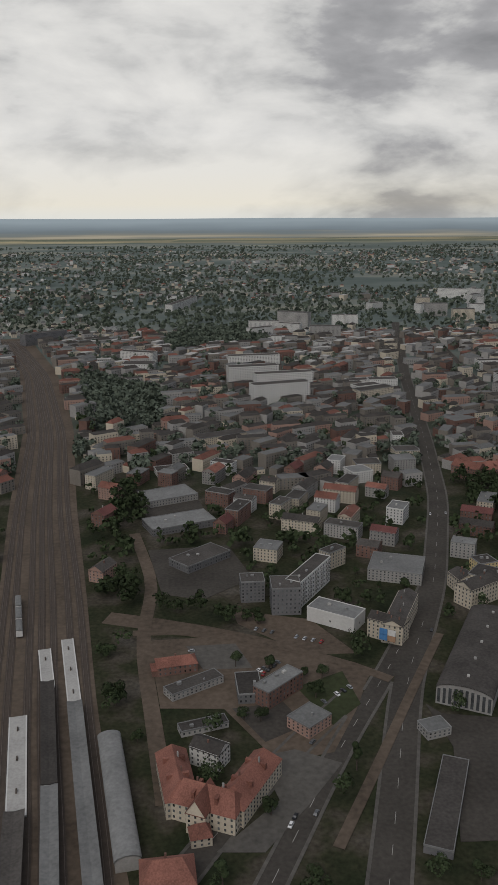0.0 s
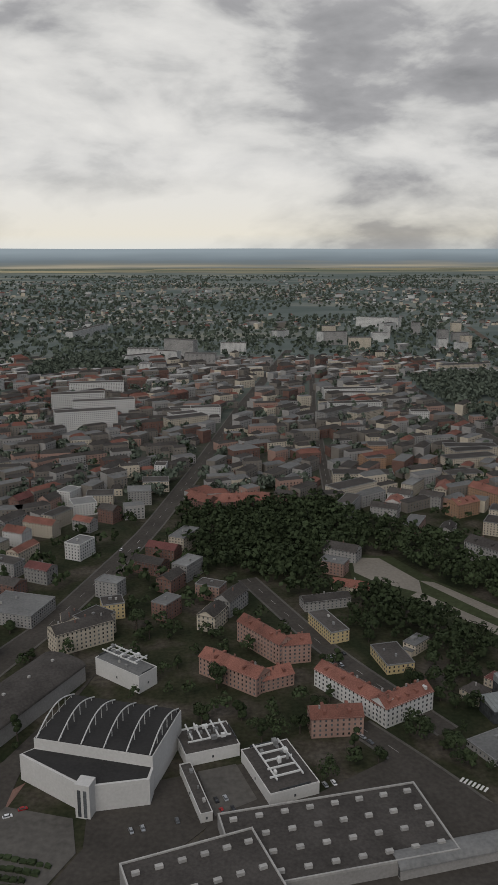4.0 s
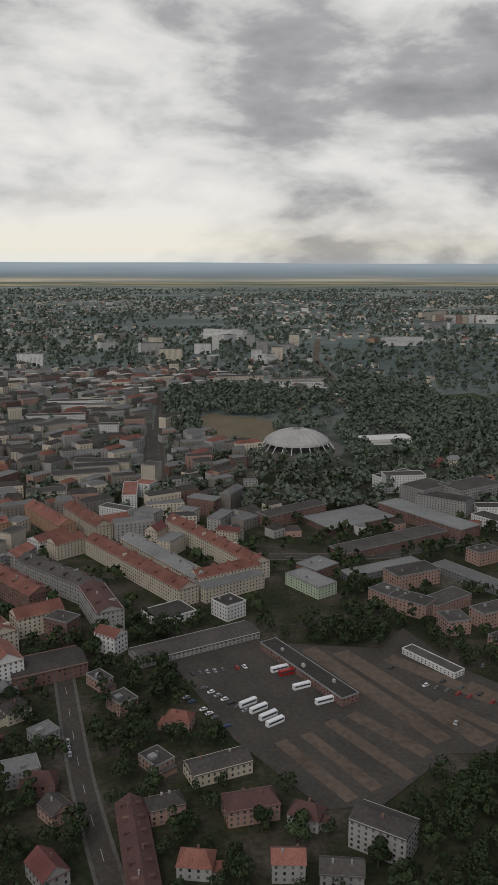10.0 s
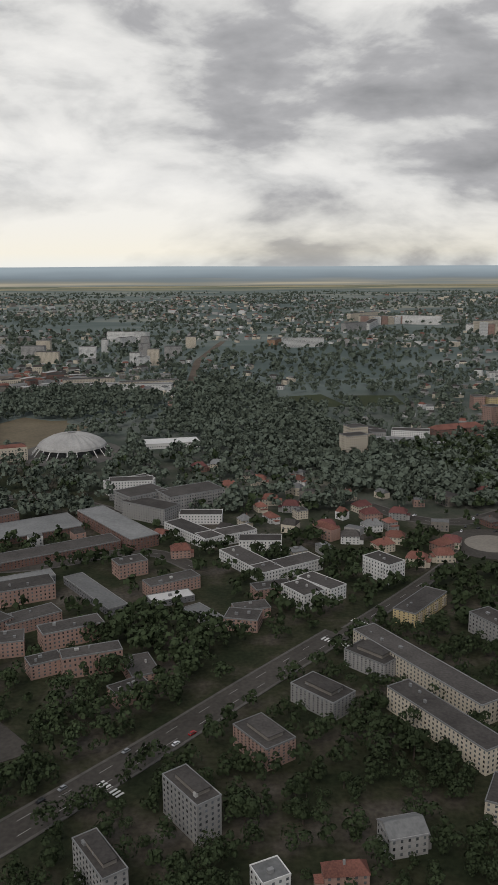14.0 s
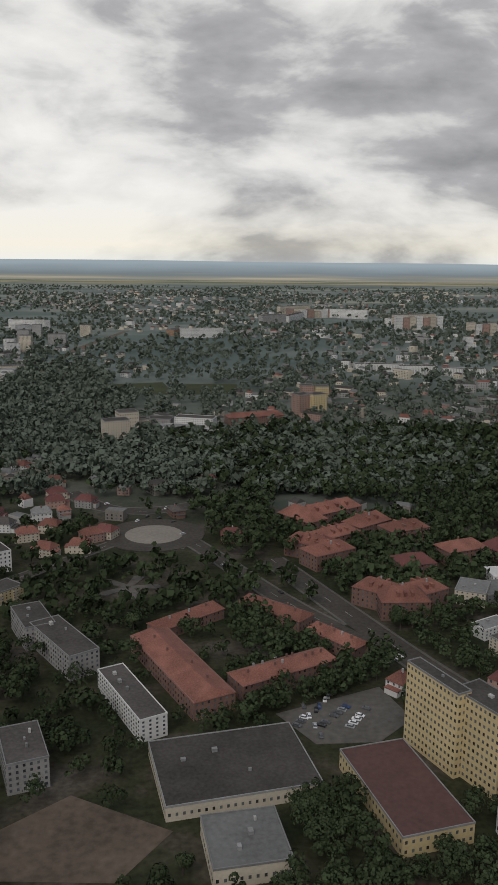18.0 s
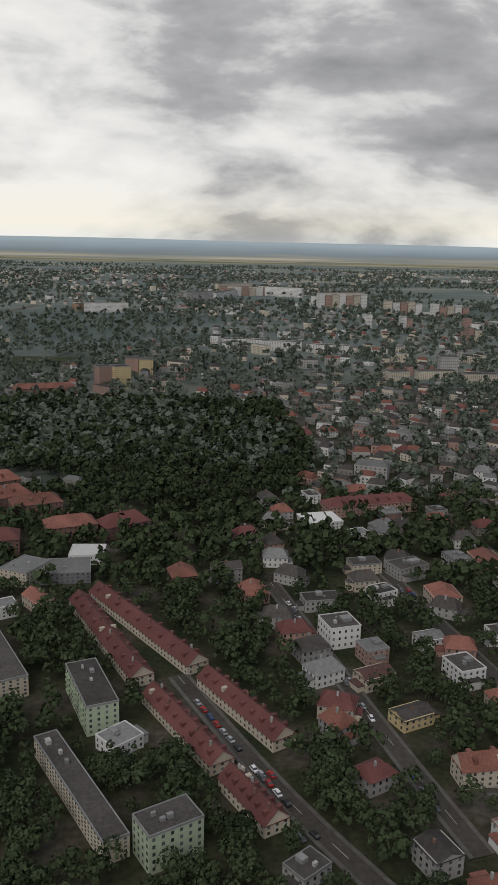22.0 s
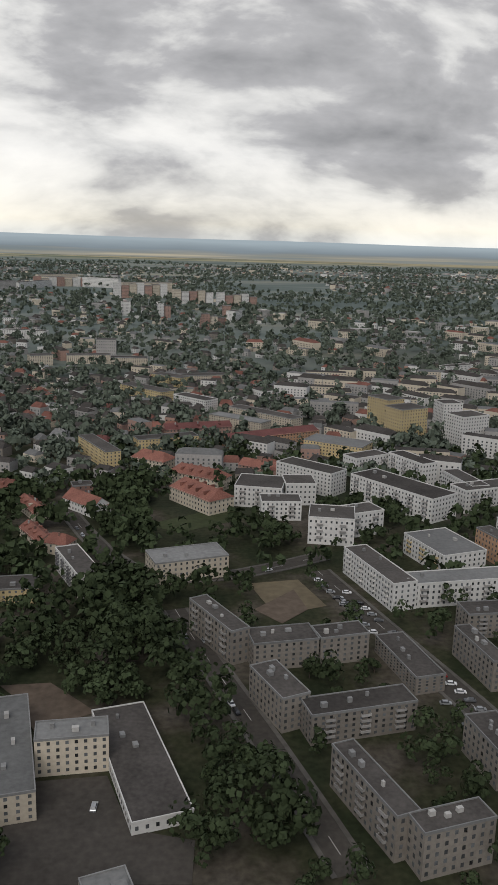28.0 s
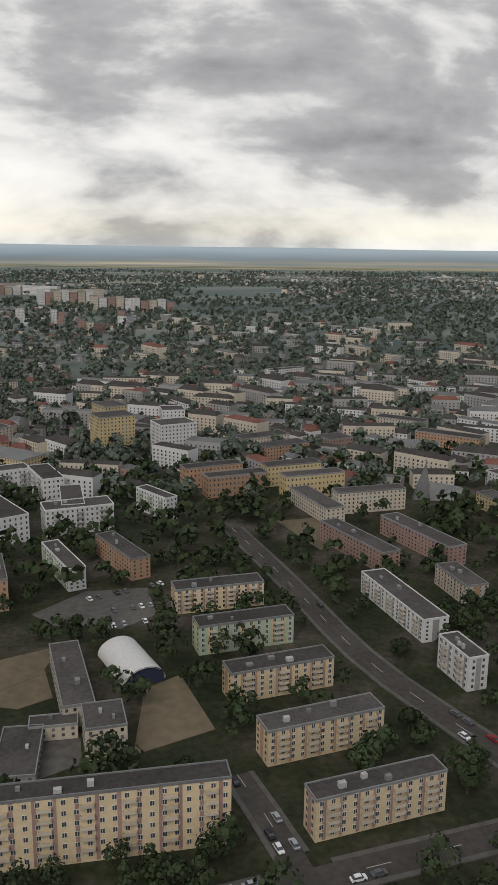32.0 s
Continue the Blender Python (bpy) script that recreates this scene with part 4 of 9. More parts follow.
lot("paved", *[(455 + 34 * math.cos(6.2832 * k / 20), 618 + 40 * math.sin(6.2832 * k / 20)) for k in range(20)])


def glasshouse(x, y, rot, length, width, h, rise):
    """A palm house bay: glazed walls and roof in white glazing bars."""
    e = thing("palm_house", x, y, rot, "glazed palm house pavilion with pale glazing bars", "greenhouse", "palm house pavilions")
    claim(x, y, rot, length, width, 0.5)
    a, b = length / 2, width / 2
    bm = bmesh.new()
    box(bm, -a, a, -b, b, -0.3, h)
    part("wall", bm, MAT["glass"], e)
    bm = bmesh.new()
    g = [bm.verts.new(p) for p in ((-a, -b, h), (a, -b, h), (a, b, h + rise), (-a, b, h + rise), (-a, b, h), (a, b, h))]
    for f in ((0, 1, 2, 3), (3, 2, 5, 4), (0, 3, 4), (1, 5, 2)):
        bm.faces.new([g[i] for i in f])
    part("roof", bm, MAT["glass_roof"], e, "grey glazed roof")
    n = int(length / 1.3)
    for i in range(n + 1):
        u = -a + length * i / n
        bm = bmesh.new()
        beam(bm, (u, -b, h + 0.05), (u, b, h + rise + 0.05), 0.07)
        part("glazing_bar", bm, MAT["coping"], e)


glasshouse(242.2, 246.8, 14, 15, 8, 4, 1.5)
glasshouse(247.2, 253.9, 14, 12, 8, 6, 2.5)
glasshouse(258.1, 251.7, 40, 13, 7, 3.5, 1.2)
glasshouse(267.1, 261.7, 24, 19, 10, 6, 2.5)
glasshouse(282.1, 274.6, 30, 20, 10, 6, 2.5)
glasshouse(296.1, 284.5, 38, 14, 9, 5, 2.0)

e = thing("chimney_stack", 299.8, 267.6, 0, "tall square red brick boiler chimney", "chimney")
bm = bmesh.new()
cone_like(bm, (0, 0, -0.3), (0, 0, 14), 1.2, 0.8, 8)
part("shaft", bm, MAT["brick"], e)
bm = bmesh.new()
cone_like(bm, (0, 0, 13.6), (0, 0, 14.4), 0.95, 1.0, 8)
part("cap", bm, MAT["coping"], e)


def church():
    """A church with a leaning sail-shaped spire and a low glazed nave."""
    e = thing("church", 1296.9, 420.5, 0, "modern church with a grey-green sail spire and low nave", "church")
    e.scale = (0.75, 0.75, 0.75)
    claim(1302.9, 420.5, 0, 26, 15, 2)
    bm = bmesh.new()
    v = [bm.verts.new(p) for p in ((-5, -2.5, -0.3), (4.5, -2, -0.3), (4, 4, -0.3), (-3.5, 4, -0.3), (1.2, 0.6, 17), (1.6, 0.6, 17))]
    for f in ((0, 1, 5, 4), (1, 2, 5), (2, 3, 4, 5), (3, 0, 4)):
        bm.faces.new([v[i] for i in f])
    part("spire", bm, MAT["grey_roof"], e)
    bm = bmesh.new()
    v = [bm.verts.new(p) for p in ((3, -4, -0.3), (22, -5, -0.3), (22, 9, -0.3), (3, 7, -0.3), (3, 0, 8.5), (22, 2, 4.5))]
    for f in ((0, 1, 5, 4), (2, 3, 4, 5), (1, 2, 5), (3, 0, 4)):
        bm.faces.new([v[i] for i in f])
    part("nave", bm, MAT["coping"], e)
    bm = bmesh.new()
    beam(bm, (1.4, 0.6, 17), (1.4, 0.6, 19.5), 0.12)
    beam(bm, (0.7, 0.6, 18.6), (2.1, 0.6, 18.6), 0.12)
    part("cross", bm, MAT["steel"], e)


church()


def house_foundation():
    e = thing("foundation", 934.0, 209.6, 8, "white block foundation walls of a house being built", "foundation")
    claim(934.0, 209.6, 8, 12, 9, 2)
    for q in ((-5.5, 5.5, -4, -3.6), (-5.5, 5.5, 3.6, 4), (-5.5, -5.1, -3.6, 3.6), (5.1, 5.5, -3.6, 3.6), (-1.2, -0.8, -3.6, 3.6), (2.2, 2.6, -3.6, 3.6), (-5.1, -1.2, -0.2, 0.2), (-0.8, 2.2, 0.8, 1.2), (2.6, 5.1, -0.6, -0.2)):
        bm = bmesh.new()
        box(bm, *q, -0.2, 0.55)
        part("foundation_wall", bm, MAT["white"], e)


house_foundation()
lot("dirt_lot", *[(670.5 + 13 * math.cos(6.2832 * k / 18), 414.5 + 13 * math.sin(6.2832 * k / 18)) for k in range(18)])
for k in range(5):
    t = 6.2832 * k / 5
    lot("paved", *[(664.1 + 9 * math.cos(t) + 2.2 * math.cos(t + s), 358 + 9 * math.sin(t) + 2.2 * math.sin(t + s)) for s in (1.2, 0.4, -0.4, -1.2)], (664.1 + 1.5 * math.cos(t - 1), 358 + 1.5 * math.sin(t - 1)), (664.1 + 1.5 * math.cos(t + 1), 358 + 1.5 * math.sin(t + 1)))

e = thing("billboard", 60.2, 263.2, -32, "blue and orange hoarding fixed to the corner house", "sign")
for k, m in enumerate(("blue", "orange", "blue", "white")):
    bm = bmesh.new()
    u, w = (-2.9 if k % 2 == 0 else 0.1), 2.8
    z = 3.2 if k < 2 else 5.4
    box(bm, u, u + w, -0.3, 0.1, z, z + 2.0, True)
    part("panel", bm, MAT[m], e)


# ---- yards, plazas and parking bays ----
lot("asphalt_lot", (64.9, 229.2), (68.4, 223.8), (86.9, 220.3), (93.7, 229.9), (113.8, 279.5), (99.7, 229.9), (98.7, 210.3), (81.7, 178.1), (80.2, 170.9), (58.2, 171.1), (67.2, 207.6))
lot("paved", (98.7, 210.3), (116.6, 204.9), (119.2, 192.6), (108.1, 170.7), (80.2, 170.9), (81.7, 178.1))
lot("asphalt_lot", (119.7, 209.9), (148.2, 215.2), (150.2, 200), (136.1, 184.8), (114.2, 180.9), (120.7, 194.1))
lot("asphalt_lot", (373.4, 306.9), (402.7, 320), (415.7, 315.2), (446.1, 309.8), (457.7, 325.4), (469.1, 294.4), (494.1, 264.1), (463.5, 246.5), (451.1, 247.1), (428.4, 226.9), (413.4, 225.8), (393, 257.5))


def parking_bay(x0, y0, x1, y1, w):
    """A long strip of trodden earth between the asphalt lanes."""
    d = math.hypot(x1 - x0, y1 - y0)
    nx, ny = -(y1 - y0) / d * w / 2, (x1 - x0) / d * w / 2
    lot("dirt_lot", (x0 + nx, y0 + ny), (x1 + nx, y1 + ny), (x1 - nx, y1 - ny), (x0 - nx, y0 - ny))


for x0, y0, x1, y1, w in ((405.7, 255.8, 421, 229, 4), (413.2, 259.1, 428, 233, 4), (420.7, 265.2, 438, 237, 4), (428, 268.8, 445, 247, 4.5), (421, 311, 451.4, 253, 6),
                          (431.6, 308, 463, 251, 6.5), (447, 303, 473, 273.2, 6), (455, 274, 472.7, 252.6, 4.5), (468.2, 284, 481.3, 266.9, 4.5)):
    parking_bay(x0, y0, x1, y1, w)

flat(418.1, 293.7, -61, 44.2, 6.5, 2.866, wall="brick", roof="bitumen", name="long_shed", boxes=3)
flat(460.6, 297.7, -56, 22.2, 5, 2.233, wall="white", roof="bitumen", name="garage_row", boxes=0)


def planting_row(x0, y0, x1, y1, n):
    """A long raised bed with clipped shrubs in it."""
    d = math.hypot(x1 - x0, y1 - y0)
    e = thing("planting_bed", x0, y0, math.degrees(math.atan2(y1 - y0, x1 - x0)), "row of clipped dark green shrubs in a paved bed", "planting", "beds on the plaza")
    rng = random.Random(int(x0 * 9 + y0))
    for k in range(n):
        bm = bmesh.new()
        u, r = (k + 0.5) * d / n, rng.uniform(0.6, 0.85)
        box(bm, u - r * 1.15, u + r * 1.15, -r * 0.8, r * 0.8, -0.2, rng.uniform(0.7, 1.2))
        bmesh.ops.subdivide_edges(bm, edges=bm.edges, cuts=2, use_grid_fill=True)
        for v in bm.verts:
            v.co += Vector((rng.uniform(-0.2, 0.2), rng.uniform(-0.2, 0.2), rng.uniform(-0.15, 0.15) if v.co.z > 0 else 0))
        part("shrub", bm, MAT["leaf"], e)


for i in range(7):
    t = i / 6
    planting_row(85 + 13.5 * t, 175.5 + 17.5 * t, 99.5 + 15 * t, 175 + 13 * t, 8)


lot("asphalt_lot", (131.2, 217.4), (160.2, 225.3), (178.2, 210.9), (206.2, 229), (220.1, 208.5), (238.1, 194.1), (228.1, 174), (150.1, 160.3), (142.1, 183.7), (150.2, 200))
lot("paved", (147.7, 222.4), (158.2, 225.3), (163.2, 210), (152.2, 204))
flat(147.2, 212.2, -74, 21.4, 3.1, 2.787, wall="white", roof="bitumen", name="link_building", boxes=3, pitch=40, storeys=1)
lot("grass_lot", (212.3, 381.4), (234.3, 377.9), (246.2, 350.3), (276.2, 307.1), (256.2, 283.1), (232.2, 319.1), (212.3, 344.8))
lot("path_lot", (216.3, 377.2), (228.3, 376), (240.2, 349.4), (238.2, 336.2), (220.3, 350.7), (214.3, 360))
lot("path_lot", (240.2, 349.4), (246.2, 347.2), (272.2, 306.2), (267.2, 301.2))
lot("path_lot", (233.2, 334.3), (237.2, 338.3), (262.2, 300.3), (258.2, 295.3))


def plant_roof(e, length, width, h):
    """Ducts, plant boxes and window bands on a white hall."""
    rng = random.Random(int(length * 10))
    for k in range(5):
        u = (k + 0.5) / 5 * (length - 3) - length / 2 + 1.5
        bm = bmesh.new()
        box(bm, u - 0.18, u + 0.18, -width * rng.uniform(0.2, 0.42), width * rng.uniform(0.2, 0.42), h + 0.1, h + 0.55, True)
        part("roof_duct", bm, MAT["frame"], e, "pale metal roof duct")
    for v in (-width * 0.3, width * 0.24):
        bm = bmesh.new()
        box(bm, -length * 0.42, length * 0.4, v - 0.16, v + 0.16, h - 0.1, h + 0.3, True)
        part("roof_duct", bm, MAT["frame"], e, "pale metal roof duct")
    for k in range(6):
        u, v, s = rng.uniform(-0.4, 0.4) * length, rng.uniform(-0.36, 0.36) * width, rng.uniform(0.4, 0.9)
        bm = bmesh.new()
        box(bm, u - s, u + s, v - s * 0.7, v + s * 0.7, h - 0.15, h + rng.uniform(0.6, 1.3))
        part("plant_box", bm, MAT["frame"] if k % 2 else MAT["coping"], e)
    for z in (h * 0.32, h * 0.66):
        for side in (-1, 1):
            bm = bmesh.new()
            x0, x1 = sorted((side * (length / 2 - 0.05), side * (length / 2 + 0.05)))
            box(bm, x0, x1, -width * 0.32, width * 0.32, z, z + 0.7)
            part("window_band", bm, MAT["glass"], e)

lot("asphalt_lot", *[(670.5 + 21 * math.cos(6.2832 * k / 24), 414.5 + 21 * math.sin(6.2832 * k / 24)) for k in range(24)])
lot("path_lot", *[(670.5 + 12 * math.cos(6.2832 * k / 24), 414.5 + 12 * math.sin(6.2832 * k / 24)) for k in range(24)])
lot("grass_lot", *[(670.5 + 8 * math.cos(6.2832 * k / 24), 414.5 + 8 * math.sin(6.2832 * k / 24)) for k in range(24)])
claim(670.5, 405, 0, 40, 50, 0)  # ring_road kept open

# ---- buildings by the flight path ----

# foreground blocks and houses, district by district
flat(1195.5, 250.2, 5, 35.5, 4.1, 11.236, wall="straw", storeys=6, boxes=6, stripe="pink", name="panel_block", near=True, balconies="cream", pitch=1.75)
flat(1231.4, 273.3, 15, 22.5, 5.3, 6.76, wall="straw", storeys=5, boxes=4, stripe="orange", name="panel_block", near=True, balconies="cream", pitch=1.75)
flat(1236.2, 253.4, 14, 22.5, 4.2, 7.215, wall="straw", storeys=5, boxes=4, stripe="pink", name="panel_block", near=True, balconies="cream", pitch=1.75)
flat(1226.8, 293.7, 14, 21.9, 5.4, 6.491, wall="straw", storeys=5, boxes=4, stripe="orange", name="panel_block", near=True, balconies="cream", pitch=1.75)
flat(1221.8, 313.9, 12, 21.9, 5.6, 6.761, wall="green", storeys=5, boxes=4, stripe="yellow", name="panel_block", near=True, balconies="cream", pitch=1.75)
flat(1217.6, 335.1, 10, 22.2, 5.8, 6.268, wall="straw", storeys=5, boxes=4, stripe="orange", name="panel_block", near=True, balconies="cream", pitch=1.75)
flat(1261.8, 326.2, -77, 30.5, 6.6, 5.611, wall="white", storeys=5, boxes=4, stripe="grey", name="panel_block", near=True, balconies="cream", pitch=1.75)
flat(1260.7, 366.8, -68, 31.0, 5.9, 6.223, wall="pink", storeys=5, boxes=4, name="panel_block")
flat(1280.8, 370.9, -69, 32.0, 6.4, 6.044, wall="pink", storeys=5, boxes=4, name="panel_block")
flat(1265.3, 294.9, -77, 11.2, 4.6, 7.414, wall="white", storeys=5, boxes=4, stripe="grey", name="panel_block", near=True, balconies="cream", pitch=1.75)
flat(1280.6, 337.2, -80, 15.6, 6.3, 5.511, wall="cream", storeys=5, boxes=3, name="panel_block", stripe="orange")
flat(1223.3, 444.2, 18, 22.8, 6.3, 7.959, wall="orange", storeys=4, boxes=3, name="panel_block")
flat(1231.1, 432.1, 16, 23.0, 6.8, 7.725, wall="orange", storeys=4, boxes=3, name="panel_block")
flat(1253.4, 445.3, 16, 22.4, 7.1, 7.885, wall="yellow", storeys=4, boxes=3, name="panel_block")
flat(1258.4, 427.7, 14, 22.8, 6.6, 8.572, wall="yellow", storeys=4, boxes=3, name="panel_block")
flat(1185.7, 296.1, -78, 26.1, 6.0, 4.491, wall="cream", roof="bitumen", name="school_building", boxes=2)
flat(1193.3, 277.1, -81, 8.5, 7.2, 6.103, wall="cream", roof="bitumen", name="school_building", boxes=2)
flat(1184.0, 281.2, 5, 8.6, 3.9, 2.932, wall="cream", roof="bitumen", name="school_building", boxes=1)
flat(1179.2, 272.6, 92, 14.8, 7.0, 2.748, wall="grey", roof="bitumen", name="school_building", boxes=1)
flat(1181.6, 526.7, -62, 14.6, 11.2, 16.091, wall="yellow", storeys=10, boxes=2, name="tower_block")
flat(1210.2, 515.5, -85, 11.3, 10.3, 15.914, wall="white", storeys=10, boxes=2, name="tower_block")
flat(1137.0, 319.7, 5, 35.7, 7.8, 6.76, wall="white", boxes=6, balconies="grey", roof="grey_roof", storeys=4)
flat(1120.0, 327.2, -77, 27.4, 7.0, 7.667, wall="white", boxes=4, balconies="white", storeys=5)
flat(1145.4, 346.0, -75, 20.1, 14.8, 6.388, wall="white", boxes=3, balconies="yellow", storeys=4, roof="grey_roof")
flat(1140.4, 301.1, 2, 14.6, 7.1, 6.307, wall="dim", boxes=4, storeys=5, balconies="grey")
flat(1129.8, 282.2, -83, 17.1, 3.8, 7.034, wall="dim", boxes=4, storeys=5)
flat(1144.1, 272.9, 5, 21.4, 6.8, 6.557, wall="dim", boxes=4, storeys=5, balconies="grey")
flat(1151.9, 288.4, -77, 12.9, 4.8, 4.699, wall="dim", boxes=4, storeys=5)
flat(1150.0, 258.0, 11, 17.3, 4.1, 6.225, wall="dim", boxes=4, storeys=5, balconies="white")
flat(1139.2, 250.0, 9, 6.5, 5.9, 7.732, wall="dim", boxes=4, storeys=5)
flat(1118.6, 248.5, -83, 12.0, 6.3, 7.512, wall="dim", boxes=4, storeys=5)
flat(1162.9, 240.4, -3, 4.8, 2.9, 2.941, wall="white", roof="grey_roof", name="low_building", boxes=0, storeys=1)
flat(1100.0, 407.0, -16, 16.7, 15.9, 7.554, wall="white", boxes=3, balconies="grey", storeys=4)
flat(1104.0, 389.6, -4, 13.5, 8.7, 6.666, wall="white", boxes=3, balconies="grey", storeys=4)
flat(1113.7, 407.1, 87, 11.4, 10.9, 8.039, wall="white", boxes=3, balconies="grey", storeys=4)
flat(1116.6, 367.8, -14, 14.2, 13.0, 8.779, wall="white", boxes=3, balconies="grey", storeys=4)
flat(1126.7, 372.9, 18, 13.5, 8.7, 8.106, wall="white", boxes=3, balconies="grey", storeys=4)
flat(1121.4, 422.6, -48, 25.4, 10.1, 8.961, wall="white", boxes=4, storeys=6)
flat(1149.5, 398.9, -59, 38.0, 13.3, 8.621, wall="white", boxes=6, balconies="grey", storeys=5)
flat(1148.1, 441.9, 26, 17.2, 8.1, 8.208, wall="white", boxes=4, storeys=4, balconies="grey")
flat(1164.2, 431.8, -68, 20.7, 7.5, 9.459, wall="white", boxes=4, storeys=5, balconies="grey")
flat(1178.2, 396.3, 16, 21.1, 9.2, 8.445, wall="white", boxes=5, storeys=5, balconies="grey")
flat(1175.6, 406.2, -82, 22.6, 7.0, 8.392, wall="white", boxes=3, storeys=5)
flat(1202.8, 409.9, -55, 17.1, 4.5, 7.743, wall="white", boxes=4, storeys=5, balconies="green")
flat(1162.4, 344.2, -76, 18.2, 5.2, 8.206, wall="orange", boxes=3, storeys=5)
flat(1177.8, 357.6, -66, 22.9, 4.7, 6.208, wall="white", boxes=4, storeys=5, balconies="green")
flat(1193.2, 364.0, -63, 23.7, 5.5, 6.077, wall="orange", boxes=4, storeys=5)
flat(1033.6, 256.2, -81, 29.6, 7.4, 5.557, wall="cream", roof="grey_roof", name="school_building", boxes=3)
flat(1044.2, 256.5, 3, 12.5, 5.7, 7.19, wall="cream", roof="grey_roof", name="school_building", boxes=3)
flat(1055.6, 254.6, -77, 33.6, 10.1, 2.369, wall="white", roof="bitumen", name="school_building", boxes=6, storeys=1)
flat(1074.0, 298.9, -66, 19.6, 4.6, 8.214, wall="dim", boxes=4, storeys=5, balconies="grey")
flat(1087.3, 290.6, 6, 14.7, 7.6, 6.572, wall="dim", boxes=4, storeys=5)
flat(1100.6, 291.3, 9, 11.5, 6.2, 6.695, wall="dim", boxes=4, storeys=5)
flat(1114.3, 283.9, -81, 19.7, 6.8, 4.084, wall="dim", boxes=4, storeys=5)
flat(1083.1, 270.0, -71, 13.8, 6.0, 7.35, wall="dim", boxes=4, storeys=5)
flat(1097.3, 262.8, 9, 21.5, 6.3, 6.311, wall="dim", boxes=4, storeys=5, balconies="grey")
flat(1092.8, 237.4, -74, 19.8, 4.2, 8.104, wall="dim", boxes=4, storeys=5, balconies="grey")
flat(1101.9, 226.9, 12, 12.3, 4.7, 8.144, wall="dim", boxes=4, storeys=5)
flat(1040.2, 337.9, -70, 22.2, 6.4, 6.497, wall="white", boxes=3, storeys=6, balconies="dark")
flat(1069.5, 341.1, 14, 20.8, 10.3, 6.452, wall="cream", roof="grey_roof", name="school_building", boxes=3)
pitched(1078.4, 403.6, -57, 22.7, 10.9, 5.179, rise=3, wall="cream", roof="red_tile", hip=2, name="school_building", category="building", dormers=4)
flat(927.4, 245.7, 13, 9.2, 3.7, 5.968, wall="white", boxes=2, roof="grey_roof", name="villa")
pitched(929.2, 225.0, 5, 7.5, 3.5, 4.605, rise=3, wall="cream", roof="red_tile", hip=2, name="villa")
pitched(945.6, 227.2, 13, 7.3, 6.3, 3.725, rise=3, wall="cream", roof="red_tile", hip=2, name="villa", dormers=1)
pitched(956.7, 235.3, -3, 8.9, 4.3, 2.489, rise=2.5, wall="grey", roof="dark_red", hip=2, name="villa")
pitched(941.0, 249.2, 10, 6.1, 4.2, 2.881, rise=2, wall="white", roof="red_tile", hip=2, name="villa")
pitched(950.9, 253.2, 4, 9.5, 6.7, 4.0, rise=3, wall="white", roof="dark_red", hip=3, name="villa", dormers=2)
flat(921.6, 258.2, 0, 6.9, 4.0, 4.43, wall="grey", boxes=1, name="villa")
pitched(898.6, 241.2, 7, 26.6, 5.7, 4.008, rise=2.5, wall="cream", roof="red_tile", name="school_building", category="building", dormers=5)
pitched(946.6, 276.1, -85, 7.3, 6.9, 3.287, rise=2.5, wall="white", roof="red_tile", hip=2, name="villa")
flat(961.8, 280.8, 8, 6.9, 5.4, 3.855, wall="white", boxes=1, roof="grey_roof", name="villa")
pitched(965.3, 271.5, -3, 8.3, 5.2, 2.612, rise=1.5, wall="cream", roof="dark_red", name="villa")
flat(967.1, 258.1, -80, 11.2, 6.9, 4.213, wall="grey", boxes=2, name="villa")
flat(982.7, 257.9, 3, 17.0, 5.3, 4.311, wall="yellow", boxes=5, name="low_building", storeys=2)
pitched(997.6, 262.0, -13, 9.6, 8.2, 5.161, rise=2.5, wall="cream", roof="red_tile", hip=2, name="villa", dormers=2)
flat(972.0, 236.3, 14, 5.9, 5.5, 3.597, wall="yellow", roof="grey_roof", boxes=2, name="villa")
flat(975.6, 226.5, 6, 6.2, 4.6, 4.44, wall="cream", roof="grey_roof", boxes=2, name="villa")
flat(962.3, 211.5, 10, 5.7, 5.0, 4.339, wall="cream", boxes=2, name="villa")
flat(978.2, 213.9, -4, 8.4, 4.9, 6.477, wall="grey", boxes=2, name="villa")
pitched(965.3, 199.0, 10, 8.1, 5.1, 3.418, rise=1.5, wall="yellow", roof="grey_roof", hip=2, name="villa", chimneys=2)
pitched(977.9, 202.0, 12, 6.4, 6.1, 5.614, rise=3, wall="white", roof="red_tile", hip=2, name="villa", dormers=2)
pitched(917.9, 207.6, -83, 6.3, 5.8, 3.955, rise=1.2, wall="grey", roof="bitumen", name="villa")
pitched(936.5, 198.3, 3, 9.1, 3.8, 4.386, rise=2.5, wall="brick", roof="red_tile", hip=2, name="villa")
pitched(929.3, 351.0, -86, 11.7, 9.1, 3.697, rise=2, wall="cream", roof="red_tile", hip=2, name="villa")
flat(932.9, 332.5, -70, 9.8, 8.8, 3.827, wall="white", boxes=1, name="villa")
pitched(907.0, 324.6, 94, 9.2, 8.8, 3.362, rise=2, wall="cream", roof="red_tile", hip=2, name="villa")
pitched(960.9, 318.1, 5, 8.8, 7.3, 3.436, rise=2, wall="white", roof="red_tile", hip=2, name="villa")
flat(938.5, 314.6, 7, 7.1, 6.5, 3.7, wall="grey", boxes=1, name="villa")
flat(959.9, 298.9, 4, 9.3, 6.0, 3.573, wall="grey", roof="grey_roof", boxes=1, name="villa")
